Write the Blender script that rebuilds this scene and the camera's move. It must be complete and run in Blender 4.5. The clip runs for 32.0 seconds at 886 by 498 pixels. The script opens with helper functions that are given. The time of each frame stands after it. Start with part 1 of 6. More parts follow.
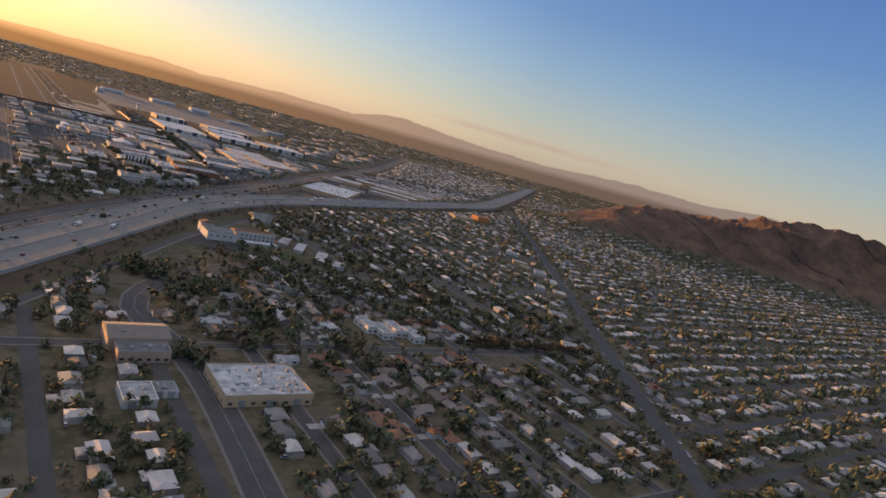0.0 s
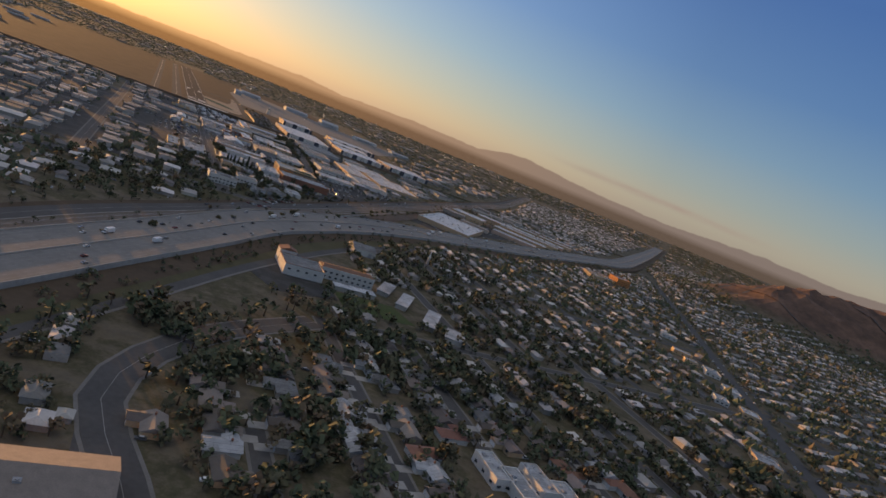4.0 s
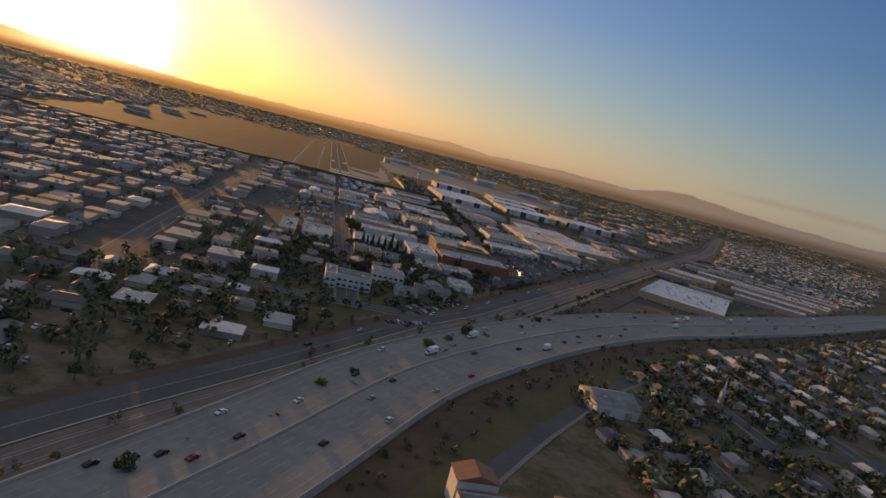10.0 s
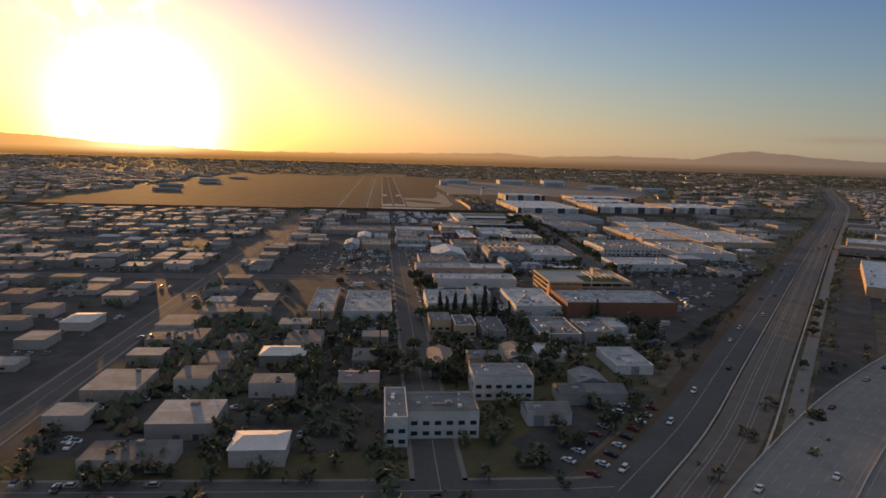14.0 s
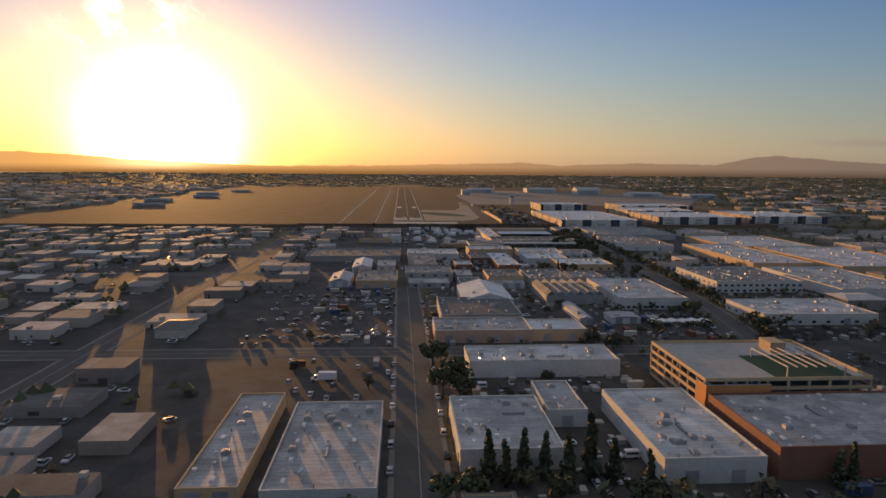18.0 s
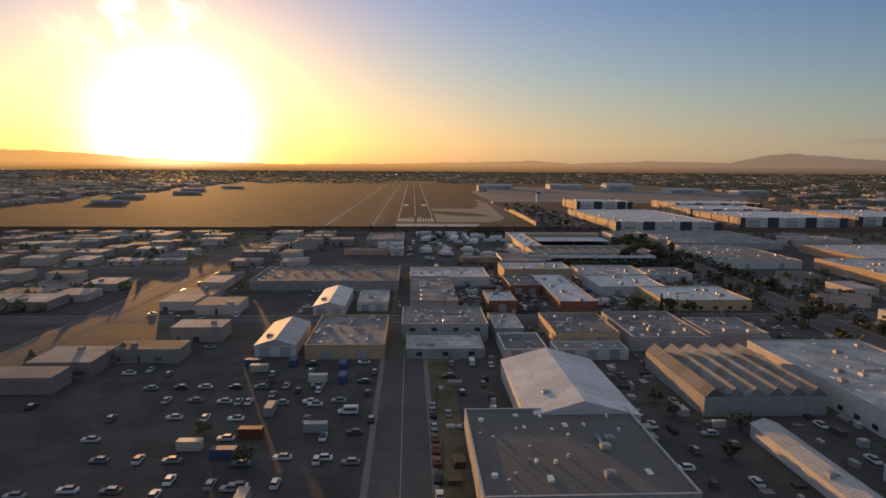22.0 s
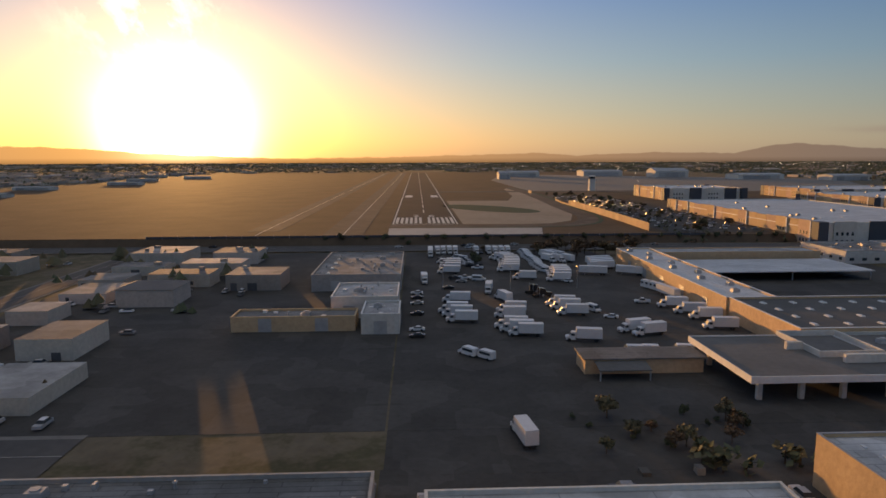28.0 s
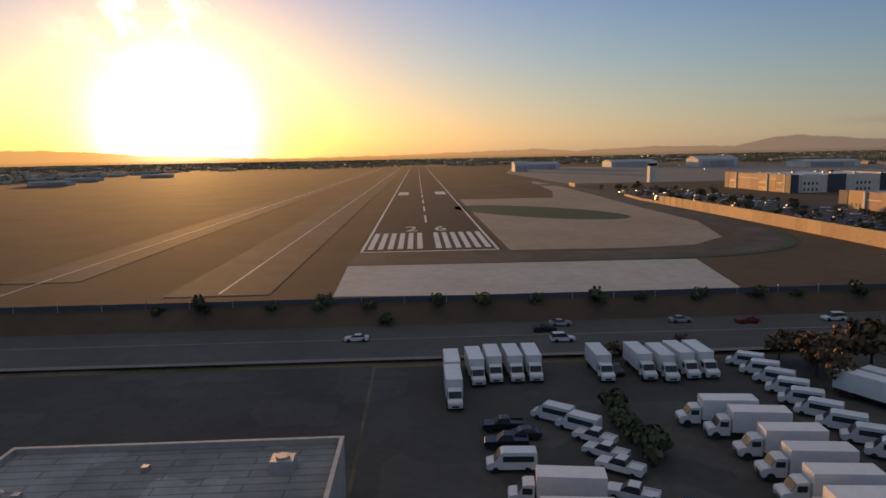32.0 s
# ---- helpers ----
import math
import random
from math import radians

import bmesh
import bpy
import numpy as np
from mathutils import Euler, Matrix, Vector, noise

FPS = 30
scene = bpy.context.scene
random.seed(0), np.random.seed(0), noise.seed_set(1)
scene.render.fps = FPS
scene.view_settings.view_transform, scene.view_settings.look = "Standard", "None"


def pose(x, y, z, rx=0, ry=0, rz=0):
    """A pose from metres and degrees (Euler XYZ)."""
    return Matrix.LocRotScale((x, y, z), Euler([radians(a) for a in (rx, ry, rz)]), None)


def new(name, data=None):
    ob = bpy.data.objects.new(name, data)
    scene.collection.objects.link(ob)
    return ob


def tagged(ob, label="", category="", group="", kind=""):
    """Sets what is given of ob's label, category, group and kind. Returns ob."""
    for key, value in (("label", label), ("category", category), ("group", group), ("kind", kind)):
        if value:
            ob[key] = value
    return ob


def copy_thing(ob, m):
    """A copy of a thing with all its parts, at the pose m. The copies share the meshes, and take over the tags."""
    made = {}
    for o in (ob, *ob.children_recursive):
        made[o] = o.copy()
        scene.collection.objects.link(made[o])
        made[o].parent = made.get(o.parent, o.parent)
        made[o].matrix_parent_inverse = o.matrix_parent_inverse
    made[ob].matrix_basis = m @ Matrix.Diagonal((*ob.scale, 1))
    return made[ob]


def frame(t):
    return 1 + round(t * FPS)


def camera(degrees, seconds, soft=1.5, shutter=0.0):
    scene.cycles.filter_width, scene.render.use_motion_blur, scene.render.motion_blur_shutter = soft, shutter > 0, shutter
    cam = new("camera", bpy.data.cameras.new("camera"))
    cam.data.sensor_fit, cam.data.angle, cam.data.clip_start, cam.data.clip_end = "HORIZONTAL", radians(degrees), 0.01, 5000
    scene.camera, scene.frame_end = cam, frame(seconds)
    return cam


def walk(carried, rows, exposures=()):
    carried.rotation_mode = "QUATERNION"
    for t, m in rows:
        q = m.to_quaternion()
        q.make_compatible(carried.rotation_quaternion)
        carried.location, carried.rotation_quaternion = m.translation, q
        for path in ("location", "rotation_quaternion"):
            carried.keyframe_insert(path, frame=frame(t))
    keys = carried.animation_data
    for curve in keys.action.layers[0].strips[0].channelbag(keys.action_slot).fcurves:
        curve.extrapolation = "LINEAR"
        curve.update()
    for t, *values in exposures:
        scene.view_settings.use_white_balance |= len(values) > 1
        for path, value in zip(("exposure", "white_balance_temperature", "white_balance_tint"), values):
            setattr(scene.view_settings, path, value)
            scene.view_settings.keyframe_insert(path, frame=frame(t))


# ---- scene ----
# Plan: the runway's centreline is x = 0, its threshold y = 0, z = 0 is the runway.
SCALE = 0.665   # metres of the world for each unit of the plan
cam = camera(69.6, 32.0, soft=1.6)
# seconds, x, y, z on the plan, yaw, pitch, roll
PATH = [
    (0, -181.6, -1951.5, 160.7, -37.41, -9.13, 15.18),
    (0.5, -170.5, -1926.9, 158.0, -36.55, -9.05, 16.71),
    (1, -159.4, -1902.2, 155.3, -35.67, -8.89, 18.68),
    (1.5, -148.5, -1877.5, 152.6, -34.60, -8.87, 19.69),
    (2, -137.7, -1852.8, 149.9, -33.38, -8.84, 20.49),
    (2.5, -127.1, -1828.0, 147.2, -32.09, -8.80, 21.24),
    (3, -116.9, -1803.0, 144.5, -30.62, -8.72, 21.89),
    (3.5, -106.9, -1778.1, 141.8, -29.00, -8.81, 22.20),
    (5.5, -75.5, -1675.9, 130.7, -21.98, -9.70, 19.31),
    (6, -69.8, -1649.6, 128.1, -20.82, -9.62, 18.31),
    (6.5, -64.4, -1623.2, 125.5, -19.66, -9.60, 17.55),
    (7, -59.5, -1596.6, 122.9, -18.47, -9.58, 16.82),
    (7.5, -54.9, -1569.8, 120.4, -17.29, -9.54, 16.29),
    (8, -50.8, -1542.8, 118.0, -16.22, -9.47, 15.75),
    (8.5, -47.1, -1515.6, 115.7, -15.17, -9.35, 15.21),
    (9, -43.9, -1488.1, 113.4, -14.11, -9.16, 14.74),
    (9.5, -41.1, -1460.5, 111.3, -13.10, -8.96, 14.44),
    (10, -38.6, -1432.6, 109.2, -12.09, -8.85, 14.31),
    (10.5, -36.3, -1404.7, 107.1, -11.06, -8.80, 13.70),
    (11, -34.3, -1376.7, 105.1, -10.03, -8.80, 12.01),
    (11.5, -32.5, -1348.6, 103.2, -9.08, -8.80, 9.81),
    (12, -30.7, -1320.5, 101.3, -8.13, -8.76, 7.29),
    (12.5, -29.0, -1292.4, 99.4, -7.30, -8.62, 4.75),
    (13, -27.3, -1264.5, 97.6, -6.58, -8.40, 3.07),
    (13.5, -25.7, -1236.6, 95.9, -6.02, -8.37, 2.26),
    (14, -24.0, -1208.9, 94.1, -5.64, -8.18, 1.60),
    (14.5, -22.3, -1181.2, 92.5, -5.33, -7.94, 1.07),
    (16.5, -15.3, -1073.4, 86.6, -4.31, -7.60, 0.80),
    (17, -13.8, -1046.8, 85.0, -4.14, -7.46, 0.61),
    (17.5, -12.4, -1020.3, 83.4, -3.92, -7.35, 0.44),
    (18, -11.0, -993.8, 81.8, -3.76, -7.25, 0.48),
    (18.5, -9.8, -967.3, 80.2, -3.59, -7.15, 0.63),
    (19, -8.6, -940.8, 78.5, -3.38, -7.11, 0.91),
    (19.5, -7.5, -914.3, 76.9, -3.24, -7.14, 0.96),
    (20, -6.5, -887.7, 75.2, -3.08, -7.12, 0.99),
    (20.5, -5.6, -861.0, 73.5, -2.97, -7.19, 0.87),
    (21, -4.8, -834.1, 71.7, -2.91, -7.26, 0.80),
    (21.5, -4.1, -807.1, 70.0, -2.81, -7.31, 0.54),
    (22, -3.6, -779.8, 68.2, -2.74, -7.42, 0.41),
    (22.5, -3.2, -752.4, 66.5, -2.67, -7.52, 0.59),
    (23, -3.0, -724.7, 64.8, -2.64, -7.62, 0.70),
    (23.5, -2.9, -696.9, 63.1, -2.73, -7.76, 0.86),
    (24, -3.0, -668.8, 61.4, -2.74, -7.95, 1.27),
    (24.5, -3.1, -640.7, 59.7, -2.68, -8.14, 1.62),
    (25, -3.3, -612.5, 57.9, -2.63, -8.31, 1.94),
    (25.5, -3.6, -584.2, 56.0, -2.58, -8.42, 2.17),
    (27.5, -5.7, -469.3, 46.8, -2.37, -8.07, 0.01),
    (28, -5.7, -440.3, 44.8, -2.33, -8.04, -0.17),
    (28.5, -5.7, -411.1, 42.9, -2.28, -8.02, -0.42),
    (29, -5.5, -381.9, 41.0, -2.19, -7.98, -0.86),
    (29.5, -5.3, -352.7, 39.2, -2.12, -7.95, -1.10),
    (30, -5.0, -323.4, 37.4, -2.09, -7.97, -1.17),
    (30.5, -4.6, -294.1, 35.7, -2.10, -8.07, -0.99),
    (31, -4.3, -264.7, 34.0, -1.99, -8.21, -0.86),
    (31.5, -3.9, -235.4, 32.3, -1.90, -8.18, -1.15),
    (32, -3.6, -206.1, 30.6, -2.18, -8.27, -1.09),
]


def aircraft_pose(x, y, z, yaw, pitch, roll):
    turn = Matrix.Rotation(radians(yaw), 4, "Z") @ Matrix.Rotation(radians(90 + pitch), 4, "X") @ Matrix.Rotation(radians(roll), 4, "Z")
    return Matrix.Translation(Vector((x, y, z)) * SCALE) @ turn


walk(cam, [(t, aircraft_pose(*p)) for t, *p in PATH], exposures=[(0, 1.22, 8200, 14), (1.5, 1.03, 8000, 13), (4, 0.78, 7800, 10), (9, 0.57, 8000, 10), (13, 0.55, 8100, 10), (26, 0.53, 8200, 10), (32, 0.53, 8200, 10)])

# ---- world, sun ----
SUN_AZ, SUN_EL = -19.8, 2.45   # degrees; azimuth from +y towards +x
world = bpy.data.worlds.new("sky")
scene.world = world
world.use_nodes = True


GAIN = 0.05
# the clear evening sky by height in degrees: warm haze below, deep blue above; from 45 up, out of view, a pale fill
# added to brighten the ground
SKY_BY_HEIGHT = [(0, (0.306, 0.244, 0.181)), (1.5, (0.298, 0.271, 0.213)), (4, (0.211, 0.257, 0.277)), (8, (0.116, 0.221, 0.352)), (13, (0.051, 0.153, 0.384)), (20, (0.0218, 0.0949, 0.341)), (30, (0.0233, 0.0949, 0.341)), (45, (0.185, 0.205, 0.26)), (90, (0.265, 0.275, 0.315))]
# the same away from the sun: cooler and dimmer, with the same added fill from 45 up
SKY_AWAY = [(0, (0.176, 0.169, 0.16)), (1.5, (0.163, 0.181, 0.184)), (4, (0.104, 0.156, 0.209)), (8, (0.0488, 0.12, 0.238)), (13, (0.0169, 0.0759, 0.228)), (20, (0.00521, 0.0495, 0.204)), (30, (0.013, 0.066, 0.223)), (45, (0.185, 0.205, 0.26)), (90, (0.265, 0.275, 0.315))]
AUREOLE = [(3.9, 7.0, (1.0, 0.88, 0.64)), (7.0, 0.75, (1.0, 0.74, 0.28)), (14.0, 0.15, (1.0, 0.66, 0.26))]
CLOUD = (0.2, 0.162, 0.155, 1)
# far ranges: hazy tone away from the sun, painted sunlit haze towards it
HILL_COOL, HILL_SUN_HAZE = (0.112, 0.094, 0.098, 1), (0.5, 0.265, 0.1, 1)
# far plain: the same painted haze, orange on the sun's side
PLAIN_COOL, PLAIN_SUN_HAZE = (0.06, 0.047, 0.042, 1), (0.24, 0.115, 0.042, 1)


class Nodes:
    """Small helper to chain shader nodes."""

    def __init__(self, tree):
        self.tree = tree

    def node(self, kind, **settings):
        n = self.tree.nodes.new("ShaderNode" + kind)
        for key, value in settings.items():
            if key == "op":
                n.operation = value
            elif key == "blend":
                n.blend_type = value
            elif key == "data":
                n.data_type = value
        return n

    def put(self, socket, value):
        if isinstance(value, bpy.types.NodeSocket):
            self.tree.links.new(value, socket)
        elif value is not None:
            socket.default_value = value

    def math(self, op, a, b=None, clamp=False):
        n = self.node("Math", op=op)
        n.use_clamp = clamp
        self.put(n.inputs[0], a)
        self.put(n.inputs[1], b)
        return n.outputs[0]

    def mix(self, fac, a, b, blend="MIX"):
        n = self.node("Mix", data="RGBA", blend=blend)
        self.put(n.inputs[0], fac)
        self.put(n.inputs[6], a)
        self.put(n.inputs[7], b)
        return n.outputs[2]

    def ramp(self, fac, stops, ease="LINEAR"):
        n = self.node("ValToRGB")
        n.color_ramp.interpolation = ease
        els = n.color_ramp.elements
        while len(els) < len(stops):
            els.new(1.0)
        for e, (p, c) in zip(els, stops):
            e.position = p
            e.color = c if len(c) == 4 else (*c, 1)
        self.put(n.inputs[0], fac)
        return n.outputs[0]

    def noise(self, vec, scale, detail=3.0, rough=0.55):
        n = self.node("TexNoise")
        n.inputs["Scale"].default_value = scale
        n.inputs["Detail"].default_value = detail
        n.inputs["Roughness"].default_value = rough
        self.put(n.inputs["Vector"], vec)
        return n.outputs[0]


def build_sky():
    t = world.node_tree
    t.nodes.clear()
    n = Nodes(t)
    co = n.node("TexCoord").outputs["Generated"]
    sep = n.node("SeparateXYZ")
    n.put(sep.inputs[0], co)
    x, y, z = sep.outputs
    el = n.math("MULTIPLY", n.math("ARCSINE", z), 57.2958)
    az = n.math("MULTIPLY", n.math("ARCTAN2", x, y), 57.2958)
    sky = n.node("TexSky")
    sky.sky_type = "NISHITA"
    sky.sun_disc = False
    sky.sun_elevation = radians(SUN_EL)
    sky.sun_rotation = radians(SUN_AZ)
    sky.altitude, sky.air_density, sky.dust_density, sky.ozone_density = 0, 1.0, 1.6, 1.5
    # The sun's bright aureole and the warm dust layer near the horizon.
    sun = Vector((math.sin(radians(SUN_AZ)) * math.cos(radians(SUN_EL)), math.cos(radians(SUN_AZ)) * math.cos(radians(SUN_EL)), math.sin(radians(SUN_EL))))
    dot = n.node("VectorMath", op="DOT_PRODUCT")
    n.put(dot.inputs[0], co)
    dot.inputs[1].default_value = sun
    ang = n.math("MULTIPLY", n.math("ARCCOSINE", n.math("MINIMUM", dot.outputs["Value"], 1.0)), 57.2958)

    def rgb(v):
        c = n.node("CombineColor")
        for s in c.inputs[:3]:
            n.put(s, v)
        return c.outputs[0]

    def bell(width, strength, colour):
        g = n.math("EXPONENT", n.math("MULTIPLY", n.math("POWER", n.math("DIVIDE", ang, width), 2.0), -1.0))
        return n.mix(1.0, (*[c * strength for c in colour], 1), rgb(g), "MULTIPLY")

    haze = n.ramp(n.math("DIVIDE", el, 90.0, True), [(a / 90, c) for a, c in SKY_BY_HEIGHT])
    away = n.ramp(n.math("DIVIDE", el, 90.0, True), [(a / 90, c) for a, c in SKY_AWAY])
    haze = n.mix(n.math("DIVIDE", n.math("SUBTRACT", ang, 22.0), 40.0, True), haze, away)
    light = n.mix(1.0, n.mix(1.0, sky.outputs[0], rgb(GAIN), "MULTIPLY"), haze, "ADD")
    for w, s, c in AUREOLE:
        light = n.mix(1.0, light, bell(w, s, c), "ADD")
    # A thin streak of cloud over the hills.
    stretch = n.node("CombineXYZ")
    n.put(stretch.inputs[0], n.math("MULTIPLY", az, 0.16))
    n.put(stretch.inputs[1], n.math("MULTIPLY", el, 1.1))
    cl = n.noise(stretch.outputs[0], 1.0, 5.0, 0.6)
    band = n.math("EXPONENT", n.math("MULTIPLY", n.math("POWER", n.math("DIVIDE", n.math("SUBTRACT", el, n.math("ADD", 2.0, n.math("MULTIPLY", n.math("SUBTRACT", az, 40.0), -0.022))), 0.27), 2.0), -1.0))
    wide = n.math("EXPONENT", n.math("MULTIPLY", n.math("POWER", n.math("DIVIDE", n.math("SUBTRACT", az, 43.0), 8.0), 4.0), -1.0))
    fog = n.math("MULTIPLY", n.math("MULTIPLY", band, wide), n.math("MULTIPLY", n.math("SUBTRACT", cl, 0.25, True), 2.2, True), True)
    light = n.mix(n.math("MULTIPLY", fog, 0.85), light, CLOUD)
    # Bright wisps of cirrus above the sun.
    wisp_at = n.node("CombineXYZ")
    n.put(wisp_at.inputs[0], n.math("ADD", n.math("MULTIPLY", az, 0.42), n.math("MULTIPLY", el, 0.12)))
    n.put(wisp_at.inputs[1], n.math("MULTIPLY", el, 0.36))
    wisp = n.math("MULTIPLY", n.math("SUBTRACT", n.noise(wisp_at.outputs[0], 1.0, 8.0, 0.6), 0.49, True), 5.0, True)
    near = n.math("EXPONENT", n.math("MULTIPLY", n.math("ADD", n.math("POWER", n.math("DIVIDE", n.math("ADD", az, 21.5), 4.2), 2.0), n.math("POWER", n.math("DIVIDE", n.math("SUBTRACT", el, 10.5), 4.0), 2.0)), -1.0))
    light = n.mix(1.0, light, n.mix(1.0, (1.0, 0.84, 0.66, 1), rgb(n.math("MULTIPLY", wisp, near)), "MULTIPLY"), "ADD")
    # Far ranges and the plain beyond them, too distant to shift; haze is painted into their colour.
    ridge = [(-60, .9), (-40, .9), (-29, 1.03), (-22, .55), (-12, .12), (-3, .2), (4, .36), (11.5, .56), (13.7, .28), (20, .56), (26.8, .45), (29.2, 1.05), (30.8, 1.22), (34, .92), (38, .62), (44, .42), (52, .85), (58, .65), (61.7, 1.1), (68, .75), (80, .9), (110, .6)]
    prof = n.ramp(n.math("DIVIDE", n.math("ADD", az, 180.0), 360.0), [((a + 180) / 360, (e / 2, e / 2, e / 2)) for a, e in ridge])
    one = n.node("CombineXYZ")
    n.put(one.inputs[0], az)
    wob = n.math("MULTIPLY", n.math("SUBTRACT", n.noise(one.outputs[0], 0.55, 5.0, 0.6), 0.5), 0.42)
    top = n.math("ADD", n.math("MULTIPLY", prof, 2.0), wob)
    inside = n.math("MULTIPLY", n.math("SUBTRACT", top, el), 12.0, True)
    # sun glow put into the backdrop's colour, fading with the angle from the sun
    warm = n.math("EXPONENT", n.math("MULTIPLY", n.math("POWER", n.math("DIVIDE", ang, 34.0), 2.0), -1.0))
    hills = n.mix(warm, HILL_COOL, HILL_SUN_HAZE)
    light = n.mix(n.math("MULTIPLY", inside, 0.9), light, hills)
    # band of hazy plain below the horizon, its sunward glow painted in
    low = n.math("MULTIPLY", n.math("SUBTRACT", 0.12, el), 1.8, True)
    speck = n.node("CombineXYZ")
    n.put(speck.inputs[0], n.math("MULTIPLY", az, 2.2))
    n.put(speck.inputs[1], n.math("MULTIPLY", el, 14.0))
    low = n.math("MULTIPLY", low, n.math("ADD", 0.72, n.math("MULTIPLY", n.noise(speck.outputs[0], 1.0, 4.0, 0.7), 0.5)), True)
    light = n.mix(low, light, n.mix(warm, PLAIN_COOL, PLAIN_SUN_HAZE))
    bg = n.node("Background")
    n.put(bg.inputs[0], light)
    bg.inputs[1].default_value = 1.0
    n.put(n.node("OutputWorld").inputs[0], bg.outputs[0])


build_sky()
sun = new("sun", bpy.data.lights.new("sun", "SUN"))
sun.data.energy, sun.data.angle, sun.data.color = 3.4, radians(0.55), (1.0, 0.53, 0.2)
sun.rotation_euler = (radians(90 - SUN_EL), 0, radians(180 - SUN_AZ))


# ---- materials ----
def surface(name, base, other=None, size=1.0, rough=0.85, metal=0.0, bump=0.15, vary=0.0, island=0.0, space="Position", mixing=0.6, spec=0.4, tones=None, seams=0.0, patch=0.0):
    """A worn surface: two colours mixed by stains of about `size` metres, fine grain and relief."""
    m = bpy.data.materials.new(name)
    m.use_nodes = True
    t = m.node_tree
    t.nodes.clear()
    n = Nodes(t)
    other = other or tuple(c * 0.72 for c in base)
    co = n.node("NewGeometry").outputs["Position"] if space == "Position" else n.node("TexCoord").outputs["Object"]
    stain = n.ramp(n.noise(co, 1.0 / size, 4.0), [(0.36, (0, 0, 0)), (0.66, (1, 1, 1))])
    grain = n.noise(co, 9.0 / size, 3.0)
    col = n.mix(n.math("MULTIPLY", stain, mixing), (*base, 1), (*other, 1))
    col = n.mix(0.35, col, n.ramp(grain, [(0.3, (0.35, 0.35, 0.35)), (0.7, (0.65, 0.65, 0.65))]), "OVERLAY")
    if seams:
        bricks = n.node("TexBrick")
        bricks.inputs["Scale"].default_value = 1.0
        bricks.inputs["Brick Width"].default_value = seams * 6
        bricks.inputs["Row Height"].default_value = seams
        bricks.inputs["Mortar Size"].default_value = 0.06
        bricks.inputs["Color1"].default_value = (0.9, 0.9, 0.9, 1)
        bricks.inputs["Color2"].default_value = (1, 1, 1, 1)
        bricks.inputs["Mortar"].default_value = (0.55, 0.55, 0.55, 1)
        n.put(bricks.inputs["Vector"], co)
        col = n.mix(1.0, col, bricks.outputs[0], "MULTIPLY")
    if patch:
        vor = n.node("TexVoronoi")
        vor.distance = "CHEBYCHEV"
        vor.inputs["Scale"].default_value = 0.16
        n.put(vor.inputs["Vector"], co)
        tone = n.node("SeparateColor")
        n.put(tone.inputs[0], vor.outputs["Color"])
        col = n.mix(patch, col, n.ramp(tone.outputs[0], [(0.0, (0.45, 0.45, 0.45)), (0.55, (0.72, 0.72, 0.73)), (0.62, (0.95, 0.95, 0.96)), (1.0, (1.1, 1.1, 1.1))], "CONSTANT"), "MULTIPLY")
        drip = n.ramp(n.noise(co, 0.9, 5.0, 0.7), [(0.56, (1, 1, 1)), (0.6, (0.62, 0.6, 0.57))])
        col = n.mix(patch * 0.8, col, drip, "MULTIPLY")
    if tones:
        col = n.mix(0.75, col, n.ramp(n.node("NewGeometry").outputs["Random Per Island"], tones))
    elif vary or island:
        rnd = n.node("NewGeometry").outputs["Random Per Island"] if island else n.node("ObjectInfo").outputs["Random"]
        hsv = n.node("HueSaturation")
        amount = island or vary
        n.put(hsv.inputs["Value"], n.math("ADD", n.math("MULTIPLY", rnd, 2 * amount), 1.0 - amount))
        n.put(hsv.inputs["Hue"], n.math("ADD", n.math("MULTIPLY", n.math("FRACT", n.math("MULTIPLY", rnd, 7.3)), 0.1 * amount), 0.5 - 0.05 * amount))
        n.put(hsv.inputs["Color"], col)
        col = hsv.outputs[0]
    p = n.node("BsdfPrincipled")
    n.put(p.inputs["Base Color"], col)
    p.inputs["Metallic"].default_value = metal
    p.inputs["Specular IOR Level"].default_value = spec
    n.put(p.inputs["Roughness"], n.math("ADD", n.math("MULTIPLY", grain, 0.2), rough - 0.1, True))
    if bump:
        b = n.node("Bump")
        b.inputs["Strength"].default_value = bump
        b.inputs["Distance"].default_value = size * 0.05
        n.put(b.inputs["Height"], grain)
        n.put(p.inputs["Normal"], b.outputs[0])
    n.put(n.node("OutputMaterial").inputs[0], p.outputs[0])
    return m


ASPHALT = surface("asphalt", (0.085, 0.082, 0.08), (0.115, 0.11, 0.105), 14, 0.9, spec=0.15, bump=0.02)
LOT = surface("lot_asphalt", (0.088, 0.085, 0.08), (0.052, 0.05, 0.048), 9, 0.9, spec=0.15, bump=0.02, patch=0.35)
RUNWAY = surface("runway_asphalt", (0.06, 0.056, 0.053), (0.042, 0.039, 0.037), 22, 0.88, spec=0.06, bump=0.02)
CONCRETE = surface("concrete", (0.4, 0.385, 0.36), (0.29, 0.28, 0.265), 18, 0.88, spec=0.15, bump=0.02)
PAVING = surface("dull_paving", (0.2, 0.19, 0.175), (0.15, 0.14, 0.13), 5, 0.9, spec=0.15)
FREEWAY = surface("freeway_concrete", (0.22, 0.212, 0.2), (0.165, 0.158, 0.15), 25, 0.85, spec=0.15, bump=0.02)
SAND = surface("bare_earth", (0.33, 0.27, 0.21), (0.25, 0.2, 0.155), 30, 0.95, spec=0.06, bump=0.02)
